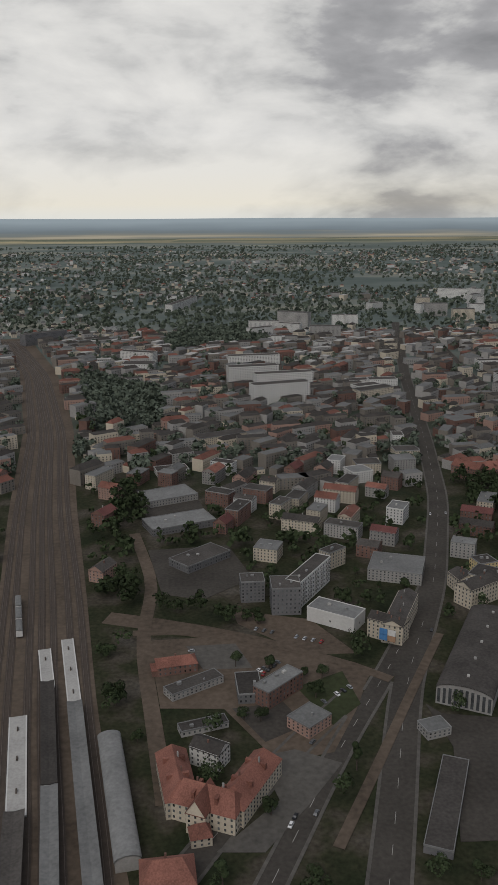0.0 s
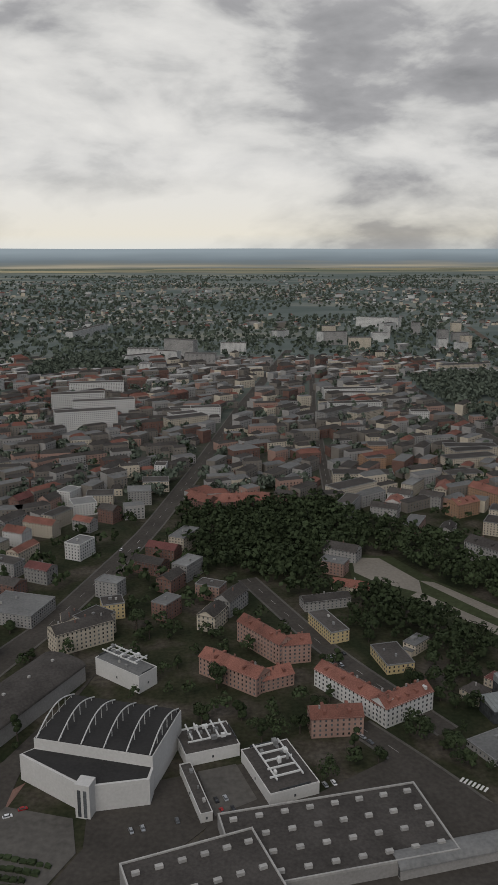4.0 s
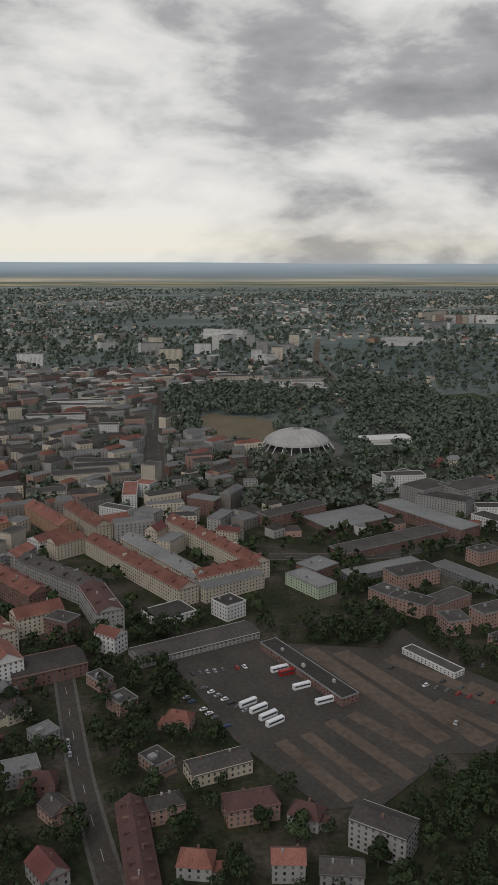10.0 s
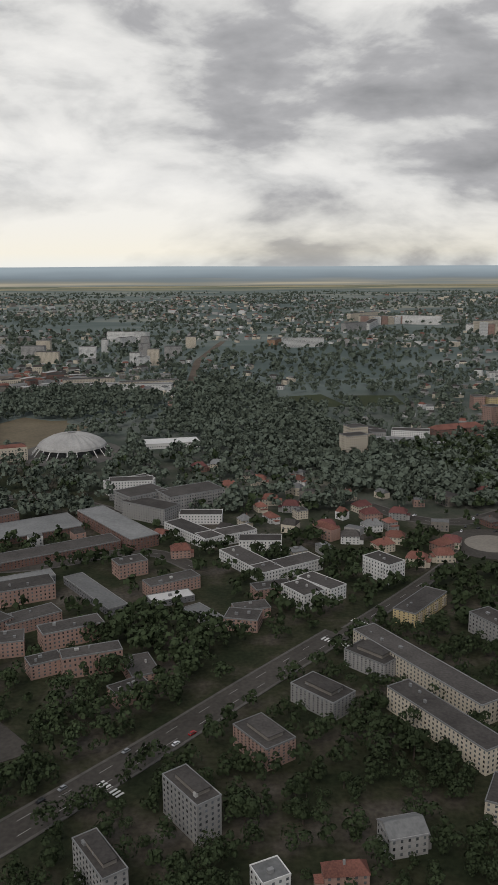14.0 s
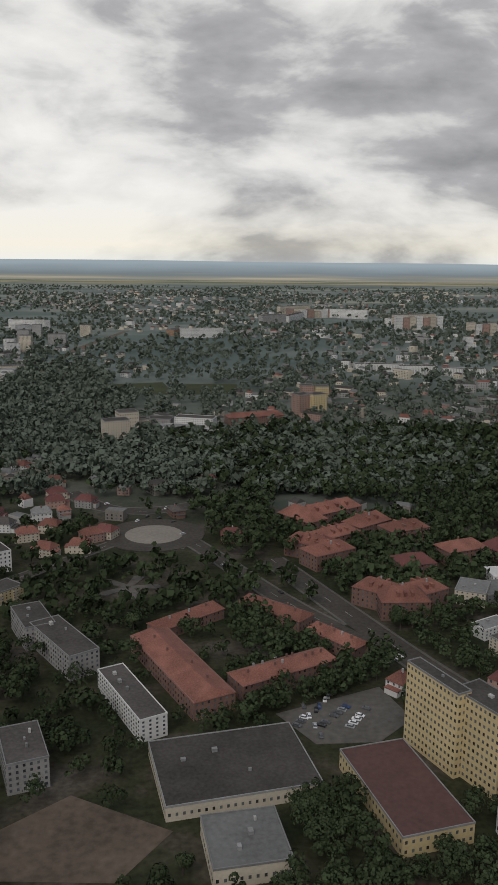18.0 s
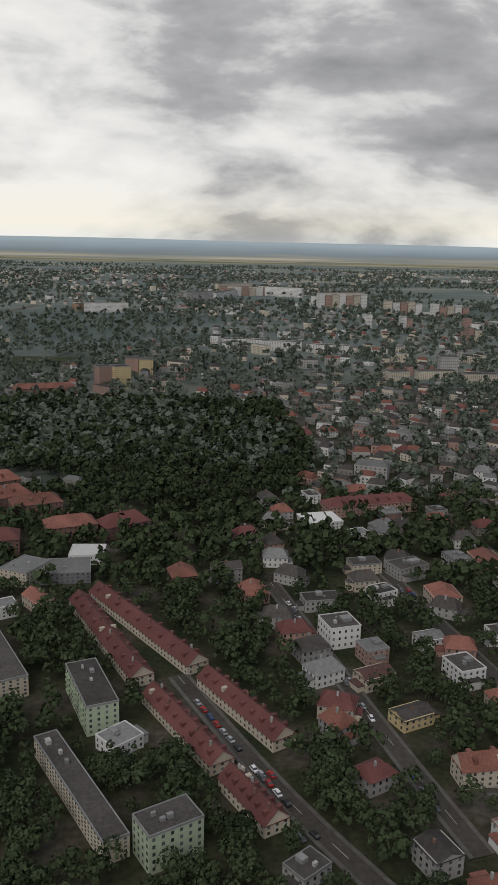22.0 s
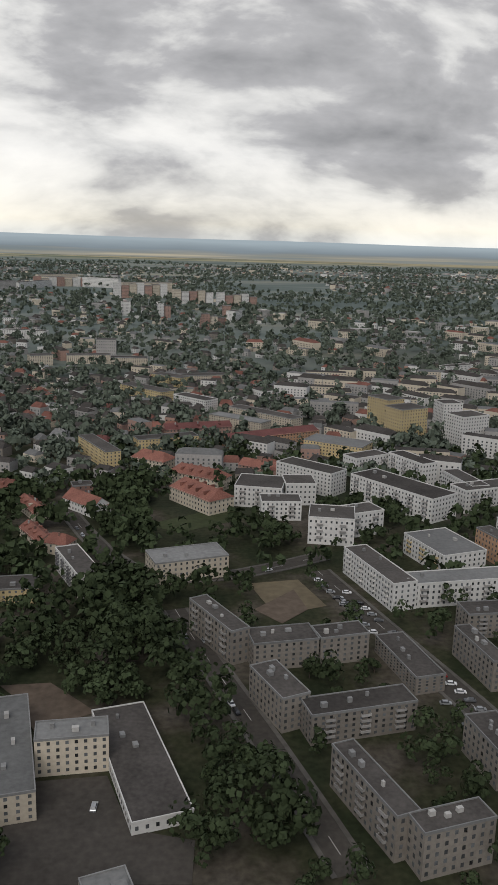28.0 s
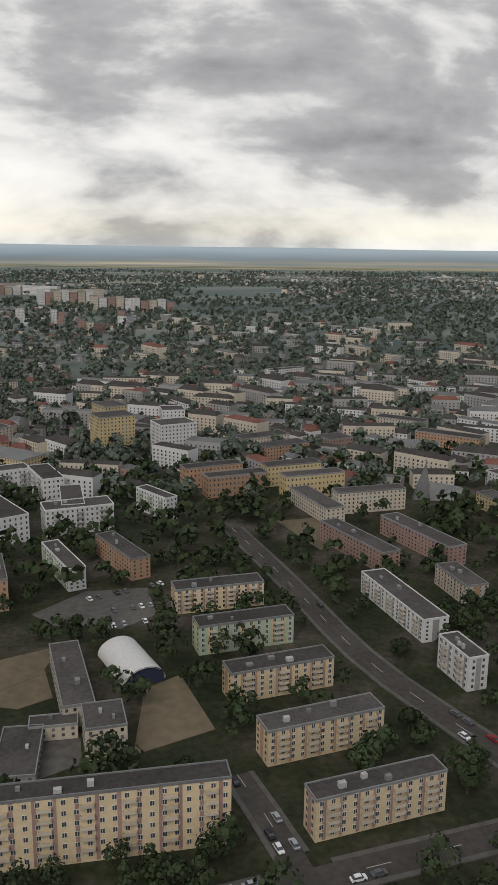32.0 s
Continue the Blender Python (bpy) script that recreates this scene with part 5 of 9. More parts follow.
pitched(979.7, 335.9, 3, 9.8, 6.5, 2.475, rise=1.5, wall="orange", roof="red_tile", hip=2, name="villa")
flat(993.9, 294.5, 8, 11.9, 5.6, 2.52, wall="white", roof="grey_roof", boxes=1, name="villa")
flat(1018.8, 304.3, -82, 16.3, 10.4, 2.951, wall="grey", roof="grey_roof", boxes=3, name="low_building")
pitched(916.9, 284.7, -2, 7.1, 5.6, 1.661, rise=1.8, wall="brick", roof="red_tile", hip=2, name="villa")
pitched(904.2, 266.8, 6, 6.2, 4.8, 2.874, rise=2, wall="cream", roof="red_tile", hip=2, name="villa")
flat(783.9, 288.5, -63, 36.7, 6.5, 5.333, wall="cream", boxes=6, storeys=5)
flat(810.3, 267.3, -69, 20.1, 7.1, 7.143, wall="green", boxes=5, storeys=5, balconies="green")
flat(811.7, 235.4, -61, 36.1, 4.8, 4.627, wall="cream", boxes=8, storeys=5)
flat(829.1, 221.4, 29, 10.4, 6.6, 7.657, wall="green", boxes=4, storeys=5)
flat(777.7, 315.8, 28, 11.3, 5.9, 3.703, wall="white", boxes=1, roof="grey_roof", name="low_building")
pitched(810.5, 299.9, -65, 49.5, 6.1, 2.875, rise=2.4, wall="cream", roof="dark_red", name="terrace_house", dormers=9, chimneys=6)
pitched(819.5, 306.2, -57, 53.8, 6.2, 2.652, rise=2.4, wall="cream", roof="dark_red", name="terrace_house", dormers=9, chimneys=6)
pitched(831.5, 257.4, -61, 31.3, 5.6, 2.567, rise=2.4, wall="cream", roof="dark_red", name="terrace_house", dormers=8, chimneys=5)
pitched(844.4, 264.7, -59, 30.9, 5.9, 2.812, rise=2.4, wall="cream", roof="dark_red", name="terrace_house", dormers=8, chimneys=5)
pitched(844.5, 232.7, -61, 16.2, 5.5, 2.663, rise=2.4, wall="cream", roof="dark_red", name="terrace_house", dormers=6, chimneys=4)
flat(871.6, 299.5, -75, 8.6, 8.6, 6.154, wall="white", boxes=2, name="villa", storeys=3)
flat(870.4, 320.9, 8, 12.2, 6.2, 3.594, wall="grey", boxes=1, name="villa")
pitched(850.6, 327.5, -82, 9.2, 7.8, 3.122, rise=2.2, wall="pink", roof="red_tile", hip=2, name="villa")
pitched(842.9, 342.0, 11, 9.0, 6.2, 4.449, rise=1.5, wall="grey", roof="bitumen", name="villa")
pitched(829.3, 338.1, -75, 8.1, 8.0, 4.196, rise=2.5, wall="brick", roof="red_tile", hip=2, name="villa")
flat(887.8, 348.2, 10, 9.9, 6.4, 3.635, wall="cream", boxes=1, name="villa")
flat(741.5, 252.4, -66, 17.5, 3.7, 20.595, wall="yellow", storeys=11, boxes=1, name="tower_block", pitch=1.2)
flat(750.2, 243.3, -63, 13.9, 7.9, 19.998, wall="yellow", storeys=11, boxes=1, name="tower_block", pitch=1.2)
flat(730.0, 236.1, -77, 30.5, 15.7, 4.718, wall="yellow", roof="brown_roof", name="sports_hall", boxes=0, storeys=2)
flat(694.7, 247.7, 11, 33.9, 24.3, 3.581, wall="cream", roof="bitumen", name="sports_hall", boxes=4, storeys=1)
flat(695.9, 221.9, -82, 15.4, 15.1, 4.432, wall="cream", roof="grey_roof", name="sports_hall", boxes=3, storeys=1)
plant_roof(flat(750.5, 215.4, -89, 21.9, 7.2, 10.551, wall="white", roof="white", name="office_block", boxes=10, storeys=5), 21.9, 7.2, 10.551)
flat(670.5, 275.8, -64, 28.6, 7.1, 5.988, wall="white", boxes=5, storeys=5)
pitched(682.5, 292.2, -65, 42.7, 11.7, 5.061, rise=2, wall="brick", roof="red_tile", hip=2, name="tenement_block", category="building", chimneys=4)
pitched(710.5, 288.9, 27, 29.9, 8.4, 4.948, rise=2, wall="brick", roof="red_tile", hip=2, name="tenement_block", category="building", chimneys=10)
pitched(712.5, 331.0, -43, 24.8, 8.2, 3.4, rise=2, wall="brick", roof="red_tile", hip=2, name="tenement_block", category="building", chimneys=5)
pitched(728.4, 308.2, -50, 18.8, 6.8, 4.228, rise=2, wall="brick", roof="red_tile", hip=2, name="tenement_block", category="building", chimneys=5)
pitched(684.3, 325.7, 39, 24.9, 7.3, 3.534, rise=2, wall="brick", roof="red_tile", hip=2, name="tenement_block", category="building", chimneys=3)
flat(535.0, 232.1, -57, 14.5, 6.5, 10.133, wall="grey", name="tower_block", boxes=3, storeys=7)
flat(553.8, 259.1, -58, 14.7, 9.4, 6.346, wall="pink", name="tower_block", boxes=3, storeys=7)
flat(572.7, 281.3, -50, 16.2, 9.7, 5.886, wall="grey", name="tower_block", boxes=3, storeys=7)
flat(592.3, 302.8, -49, 15.6, 10.4, 5.622, wall="grey", name="tower_block", boxes=3, storeys=7)
flat(516.5, 212.0, -59, 14.5, 5.5, 9.401, wall="grey", name="tower_block", boxes=3, storeys=7)
flat(605.1, 293.3, -63, 56.7, 8.8, 6.831, wall="cream", boxes=8, storeys=5)
flat(602.8, 263.1, -63, 37.7, 8.0, 7.077, wall="cream", boxes=8, storeys=5)
flat(618.1, 342.5, 48, 25.5, 8.8, 5.342, wall="yellow", boxes=6, storeys=5, balconies="cream")
flat(612.8, 379.0, -57, 14.6, 9.3, 8.12, wall="white", boxes=3, storeys=5, balconies="white")
flat(584.9, 363.2, -53, 18.2, 8.5, 5.723, wall="white", boxes=3, storeys=4, balconies="white")
flat(471.8, 368.1, 22, 20.9, 10.9, 6.371, wall="pink", name="barracks_block", boxes=3, storeys=4)
flat(494.4, 329.9, 24, 21.0, 8.1, 6.154, wall="pink", name="barracks_block", boxes=3, storeys=4)
flat(503.7, 308.0, 17, 18.7, 6.4, 7.119, wall="pink", name="barracks_block", boxes=3, storeys=4)
flat(516.8, 289.2, 31, 11.2, 6.4, 4.614, wall="pink", name="barracks_block", boxes=3, storeys=4)
flat(509.9, 391.0, 26, 12.6, 8.4, 6.228, wall="pink", name="barracks_block", boxes=3, storeys=4)
flat(527.4, 371.6, 28, 21.4, 7.7, 5.239, wall="pink", name="barracks_block", boxes=3, storeys=4)
pitched(580.9, 221.1, 10, 8.9, 7.3, 5.061, rise=1.8, wall="grey", roof="grey_roof", name="house", chimneys=0)
pitched(566.3, 210.2, 1, 9.2, 4.2, 4.214, rise=2, wall="pink", roof="red_tile", hip=2, name="house")
flat(550.9, 210.7, 22, 6.4, 5.9, 4.452, wall="white", roof="grey_roof", name="low_building", boxes=1)
pitched(382.5, 315.6, 26, 45.0, 11.4, 2.318, rise=1.5, wall="grey", roof="bitumen", name="depot_hall", category="building", chimneys=0)
pitched(395.3, 225.3, 11, 12.8, 7.4, 4.431, rise=2, wall="pink", roof="brown_roof", hip=2, name="tenement_house", category="building", chimneys=2)
pitched(388.0, 242.5, 21, 16.5, 7.6, 3.574, rise=1.5, wall="cream", roof="bitumen", name="tenement_house", category="building", chimneys=2)
pitched(374.8, 226.1, 18, 8.7, 5.8, 4.171, rise=1.5, wall="pink", roof="bitumen", hip=2, name="tenement_house", category="building", chimneys=2)
pitched(369.0, 212.4, -80, 30.5, 7.0, 3.48, rise=2.2, wall="brick", roof="brown_roof", name="tenement_house", category="building", chimneys=4, dormers=6)
pitched(402.1, 204.7, -4, 7.2, 5.4, 4.916, rise=1.8, wall="grey", roof="red_tile", name="tenement_house", category="building", chimneys=2)
pitched(413.2, 201.1, -9, 9.3, 5.8, 4.622, rise=1.8, wall="grey", roof="bitumen", name="tenement_house", category="building", chimneys=2)
flat(337.5, 242.9, 20, 9.0, 6.9, 4.382, wall="grey", boxes=1, roof="grey_roof", name="house")
pitched(329.9, 209.9, 94, 7.4, 6.7, 3.15, rise=2.2, wall="cream", roof="red_tile", hip=2, name="tenement_house", category="building", chimneys=2)
pitched(209.7, 248.3, 30, 19.1, 7.0, 6.426, rise=2.2, wall="white", roof="red_tile", name="tenement_house", category="building", dormers=5, chimneys=4)
pitched(196.7, 256.1, -54, 30.2, 7.0, 5.994, rise=2.2, wall="white", roof="red_tile", name="tenement_house", category="building", dormers=4, chimneys=3)
flat(261.1, 214.4, -64, 12.6, 7.9, 6.651, wall="white", boxes=2, storeys=4)
flat(27.9, 296.0, 90, 11.3, 11.1, 11.045, wall="dark", name="apartment_block", boxes=4, storeys=6)
flat(15.8, 305.8, 2, 9.3, 8.2, 8.826, wall="dark", name="apartment_block", boxes=4, storeys=6)
flat(38.4, 308.9, 58, 28.1, 6.5, 11.015, wall="white", balconies="grey", name="apartment_block", boxes=4, storeys=6)
flat(51.9, 334.9, 39, 10.3, 6.0, 7.775, wall="cream", boxes=3, storeys=5)
flat(45.6, 284.2, -35, 19.2, 9.6, 5.69, wall="white", roof="grey_roof", name="warehouse", boxes=2, storeys=1, pitch=30)
pitched(68.4, 279.1, 65, 28.2, 7.5, 7.262, rise=1.8, wall="cream", roof="bitumen", name="tenement_house", category="building", chimneys=5)
pitched(62.3, 271.5, -36, 13.1, 7.0, 7.214, rise=1.8, wall="cream", roof="bitumen", name="tenement_house", category="building", chimneys=3)
flat(77.4, 324.1, -19, 21.9, 18.3, 5.207, wall="grey", roof="grey_roof", name="office_block", boxes=5)
flat(19.9, 236.8, 44, 16.4, 6.4, 6.174, wall="brick", roof="grey_roof", name="office_block", boxes=3)
flat(27.6, 220.1, 42, 10.0, 8.7, 3.927, wall="pink", roof="grey_roof", name="office_block", boxes=1)
flat(-6.6, 242.5, 32, 19.0, 5.6, 2.643, wall="grey", roof="bitumen", name="low_building", boxes=2)
flat(10.7, 239.1, 93, 12.8, 7.6, 3.611, wall="dark", roof="bitumen", name="warehouse", boxes=1)
flat(-3.7, 221.0, 17, 14.5, 4.4, 1.999, wall="grey", roof="bitumen", name="low_building", boxes=2)
pitched(-12.5, 254.2, 11, 13.2, 6.4, 3.415, rise=1.8, wall="brick", roof="red_tile", hip=2, name="house")
flat(63.6, 215.0, 16, 7.7, 6.2, 2.744, wall="grey", roof="grey_roof", name="low_building", boxes=0)
pitched(100.5, 308.9, -77, 8.7, 8.4, 5.976, rise=1.8, wall="cream", roof="bitumen", name="tenement_house", category="building", chimneys=3)
flat(113.7, 322.5, 15, 8.4, 8.2, 6.464, wall="yellow", roof="bitumen", name="tenement_house", boxes=2)
flat(460.8, 450.1, 28, 40.6, 24.3, 2.997, wall="brick", roof="grey_roof", name="shopping_centre", boxes=6)
flat(478.4, 342.9, 33, 20.0, 9.1, 4.631, wall="pink", name="barracks_block", boxes=3, storeys=4)
flat(489.1, 307.9, 26, 10.4, 6.7, 4.979, wall="pink", name="barracks_block", boxes=3, storeys=4)
flat(519.3, 302.7, -71, 14.0, 8.9, 4.165, wall="pink", name="barracks_block", boxes=3, storeys=4)
flat(527.2, 361.0, 20, 16.7, 7.6, 2.355, wall="dark", roof="white", name="low_building", boxes=1)
flat(539.6, 344.9, -57, 17.6, 7.8, 1.837, wall="grey", roof="grey_roof", name="low_building", boxes=1)
flat(556.6, 345.3, 13, 12.7, 7.4, 4.033, wall="pink", name="barracks_block", boxes=3, storeys=4)
flat(565.8, 363.3, 17, 15.1, 7.0, 4.711, wall="pink", name="barracks_block", boxes=3, storeys=4)
flat(509.3, 483.8, 35, 22.9, 16.4, 9.955, wall="grey", name="apartment_block", boxes=4, storeys=6, balconies="grey")
flat(534.7, 483.8, 28, 31.6, 17.3, 9.966, wall="grey", name="apartment_block", boxes=4, storeys=6, balconies="grey")
flat(500.9, 517.4, 31, 26.4, 11.5, 7.235, wall="white", boxes=3, storeys=4, balconies="white")
flat(651.6, 619.3, 8, 16.0, 8.0, 10.102, wall="cream", storeys=8, boxes=1, name="tower_block")
pitched(556.1, 516.2, 9, 8.5, 6.8, 3.677, rise=2.2, wall="pink", roof="red_tile", hip=2, name="house")
pitched(573.8, 526.8, -10, 8.5, 6.8, 3.688, rise=2.2, wall="cream", roof="red_tile", hip=2, name="house")
pitched(595.2, 525.0, -28, 8.5, 6.8, 3.699, rise=2.2, wall="white", roof="red_tile", hip=2, name="house")
pitched(576.6, 486.4, -5, 8.5, 6.8, 3.71, rise=2.2, wall="cream", roof="red_tile", hip=2, name="house")
pitched(599.2, 439.8, -4, 8.5, 6.8, 3.721, rise=2.2, wall="pink", roof="dark_red", hip=2, name="house")
pitched(617.9, 491.4, 9, 8.5, 6.8, 3.732, rise=2.2, wall="cream", roof="red_tile", hip=2, name="house")
pitched(620.6, 438.0, 16, 8.5, 6.8, 3.743, rise=2.2, wall="white", roof="grey_roof", hip=2, name="house")
pitched(619.7, 410.2, 21, 8.5, 6.8, 3.754, rise=2.2, wall="cream", roof="red_tile", hip=2, name="house")
pitched(630.0, 391.7, -24, 8.5, 6.8, 3.765, rise=2.2, wall="cream", roof="red_tile", hip=2, name="house")
pitched(645.6, 408.1, 29, 8.5, 6.8, 3.776, rise=2.2, wall="pink", roof="red_tile", hip=2, name="house")
pitched(637.9, 456.3, -21, 8.5, 6.8, 3.787, rise=2.2, wall="grey", roof="dark_red", hip=2, name="house")
pitched(596.2, 482.6, -10, 8.5, 6.8, 3.798, rise=2.2, wall="cream", roof="bitumen", hip=2, name="house")
pitched(586.2, 473.3, -10, 8.5, 6.8, 3.809, rise=2.2, wall="grey", roof="dark_red", hip=2, name="house")
pitched(607.4, 422.7, -10, 8.5, 6.8, 3.82, rise=2.2, wall="white", roof="bitumen", hip=2, name="house")
pitched(694.4, 490.3, -10, 8.5, 6.8, 3.831, rise=2.2, wall="cream", roof="dark_red", hip=2, name="house")
pitched(539.8, 560.4, 19, 8.5, 6.8, 3.842, rise=2.2, wall="brick", roof="dark_red", hip=2, name="house")
pitched(551.4, 566.5, -5, 8.5, 6.8, 3.853, rise=2.2, wall="cream", roof="grey_roof", hip=2, name="house")
pitched(530.4, 410.3, 5, 8.5, 6.8, 3.864, rise=2.2, wall="pink", roof="red_tile", hip=2, name="house")
pitched(568.0, 537.6, 6, 8.5, 6.8, 3.6, rise=2.2, wall="cream", roof="bitumen", hip=2, name="house")
pitched(622.2, 470.2, 25, 8.5, 6.8, 3.611, rise=2.2, wall="cream", roof="dark_red", hip=2, name="house")
pitched(642.8, 395.7, -1, 8.5, 6.8, 3.622, rise=2.2, wall="cream", roof="red_tile", hip=2, name="house")
pitched(623.6, 456.9, 15, 8.5, 6.8, 3.633, rise=2.2, wall="pink", roof="dark_red", hip=2, name="house")
pitched(651.1, 412.4, -26, 8.5, 6.8, 3.644, rise=2.2, wall="cream", roof="dark_red", hip=2, name="house")
pitched(702.2, 405.4, -1, 8.5, 6.8, 3.655, rise=2.2, wall="brick", roof="dark_red", hip=2, name="house")
pitched(627.6, 420.2, -15, 8.5, 6.8, 3.666, rise=2.2, wall="cream", roof="red_tile", hip=2, name="house")
pitched(891.0, 533.2, 0, 8.1, 6.5, 3.497, rise=2.2, wall="dim", roof="dark_red", hip=2, name="house")
pitched(905.1, 540.0, 25, 8.1, 6.5, 3.508, rise=2.2, wall="white", roof="red_tile", hip=2, name="house")
pitched(935.6, 602.0, -20, 8.1, 6.5, 3.519, rise=2.2, wall="dim", roof="bitumen", hip=2, name="house")
pitched(953.8, 602.4, -30, 8.1, 6.5, 3.53, rise=2.2, wall="white", roof="dark_red", hip=2, name="house")
pitched(882.1, 553.6, -25, 8.1, 6.5, 3.541, rise=2.2, wall="grey", roof="bitumen", hip=2, name="house")
pitched(927.2, 497.0, 0, 8.1, 6.5, 3.552, rise=2.2, wall="cream", roof="red_tile", hip=2, name="house")
pitched(941.8, 497.1, -10, 8.1, 6.5, 3.563, rise=2.2, wall="grey", roof="red_tile", hip=2, name="house")
pitched(862.1, 391.1, -15, 8.1, 6.5, 3.574, rise=2.2, wall="cream", roof="grey_roof", hip=2, name="house")
pitched(862.8, 339.9, -30, 8.1, 6.5, 3.585, rise=2.2, wall="grey", roof="bitumen", hip=2, name="house")
pitched(859.5, 354.3, -5, 8.1, 6.5, 3.596, rise=2.2, wall="white", roof="grey_roof", hip=2, name="house")
pitched(901.5, 384.4, 25, 8.1, 6.5, 3.607, rise=2.2, wall="grey", roof="grey_roof", hip=2, name="house")
pitched(859.6, 301.0, 10, 8.1, 6.5, 3.618, rise=2.2, wall="pink", roof="dark_red", hip=2, name="house")
pitched(863.0, 291.3, 20, 8.1, 6.5, 3.629, rise=2.2, wall="grey", roof="bitumen", hip=2, name="house")
pitched(864.6, 279.6, 25, 8.1, 6.5, 3.64, rise=2.2, wall="white", roof="grey_roof", hip=2, name="house")
pitched(856.2, 309.8, -10, 8.1, 6.5, 3.651, rise=2.2, wall="grey", roof="bitumen", hip=2, name="house")
pitched(865.6, 264.1, -20, 8.1, 6.5, 3.662, rise=2.2, wall="cream", roof="dark_red", hip=2, name="house")
pitched(850.8, 376.0, 20, 8.1, 6.5, 3.673, rise=2.2, wall="grey", roof="dark_red", hip=2, name="house")
pitched(885.1, 335.1, 10, 8.1, 6.5, 3.684, rise=2.2, wall="cream", roof="bitumen", hip=2, name="house")
pitched(878.0, 561.0, -25, 7.8, 6.3, 3.312, rise=2.2, wall="dim", roof="red_tile", hip=2, name="house")
pitched(888.4, 582.3, -30, 7.8, 6.3, 3.323, rise=2.2, wall="white", roof="red_tile", hip=2, name="house")
pitched(905.1, 544.7, -25, 7.8, 6.3, 3.334, rise=2.2, wall="dim", roof="bitumen", hip=2, name="house")
pitched(946.2, 610.6, -30, 7.8, 6.3, 3.345, rise=2.2, wall="cream", roof="bitumen", hip=2, name="house")
pitched(972.4, 538.4, 25, 7.8, 6.3, 3.356, rise=2.2, wall="grey", roof="grey_roof", hip=2, name="house")
pitched(984.4, 527.9, 1, 7.8, 6.3, 3.367, rise=2.2, wall="white", roof="grey_roof", hip=2, name="house")
pitched(1002.1, 535.6, 5, 7.8, 6.3, 3.378, rise=2.2, wall="dim", roof="bitumen", hip=2, name="house")
pitched(1021.9, 501.8, -10, 7.8, 6.3, 3.389, rise=2.2, wall="white", roof="grey_roof", hip=2, name="house")
pitched(1041.2, 488.2, -20, 7.8, 6.3, 3.4, rise=2.2, wall="grey", roof="dark_red", hip=2, name="house")
pitched(1064.6, 516.3, 15, 7.8, 6.3, 3.411, rise=2.2, wall="pink", roof="red_tile", hip=2, name="house")
pitched(938.2, 498.8, 20, 7.8, 6.3, 3.422, rise=2.2, wall="dim", roof="dark_red", hip=2, name="house")
pitched(964.9, 460.2, -30, 7.8, 6.3, 3.433, rise=2.2, wall="white", roof="grey_roof", hip=2, name="house")
pitched(974.3, 389.4, -5, 7.8, 6.3, 3.444, rise=2.2, wall="grey", roof="bitumen", hip=2, name="house")
pitched(946.3, 409.5, -15, 7.8, 6.3, 3.455, rise=2.2, wall="cream", roof="bitumen", hip=2, name="house")
pitched(923.9, 392.4, 0, 7.8, 6.3, 3.466, rise=2.2, wall="pink", roof="red_tile", hip=2, name="house")
pitched(927.5, 371.7, 5, 7.8, 6.3, 3.477, rise=2.2, wall="white", roof="bitumen", hip=2, name="house")
pitched(939.8, 384.4, 4, 7.8, 6.3, 3.488, rise=2.2, wall="dim", roof="dark_red", hip=2, name="house")
pitched(945.4, 361.4, -30, 7.8, 6.3, 3.499, rise=2.2, wall="white", roof="red_tile", hip=2, name="house")
pitched(950.9, 337.0, 15, 7.8, 6.3, 3.51, rise=2.2, wall="pink", roof="dark_red", hip=2, name="house")
pitched(978.5, 368.0, 20, 7.8, 6.3, 3.521, rise=2.2, wall="white", roof="dark_red", hip=2, name="house")
pitched(983.0, 349.0, 20, 7.8, 6.3, 3.532, rise=2.2, wall="dim", roof="bitumen", hip=2, name="house")
pitched(1033.3, 361.1, -25, 7.8, 6.3, 3.543, rise=2.2, wall="cream", roof="red_tile", hip=2, name="house")
pitched(901.5, 377.7, -30, 7.8, 6.3, 3.554, rise=2.2, wall="grey", roof="grey_roof", hip=2, name="house")
pitched(899.7, 352.7, -20, 7.8, 6.3, 3.565, rise=2.2, wall="grey", roof="bitumen", hip=2, name="house")
pitched(908.5, 385.3, 25, 7.8, 6.3, 3.576, rise=2.2, wall="dim", roof="bitumen", hip=2, name="house")
pitched(943.4, 303.7, -10, 7.8, 6.3, 3.312, rise=2.2, wall="white", roof="red_tile", hip=2, name="house")
pitched(989.3, 315.3, 0, 7.8, 6.3, 3.323, rise=2.2, wall="dim", roof="bitumen", hip=2, name="house")
pitched(989.6, 302.4, -20, 7.8, 6.3, 3.334, rise=2.2, wall="white", roof="bitumen", hip=2, name="house")
pitched(905.4, 315.8, -30, 7.8, 6.3, 3.345, rise=2.2, wall="grey", roof="bitumen", hip=2, name="house")
pitched(1003.4, 245.2, -20, 7.8, 6.3, 3.356, rise=2.2, wall="white", roof="grey_roof", hip=2, name="house")
pitched(983.0, 243.2, 15, 7.8, 6.3, 3.367, rise=2.2, wall="grey", roof="bitumen", hip=2, name="house")
pitched(901.8, 291.3, -10, 7.8, 6.3, 3.378, rise=2.2, wall="pink", roof="red_tile", hip=2, name="house")
pitched(988.4, 391.6, -76, 29.7, 6.0, 2.813, rise=1.8, wall="cream", roof="red_tile", name="terrace_house", dormers=4, chimneys=3)
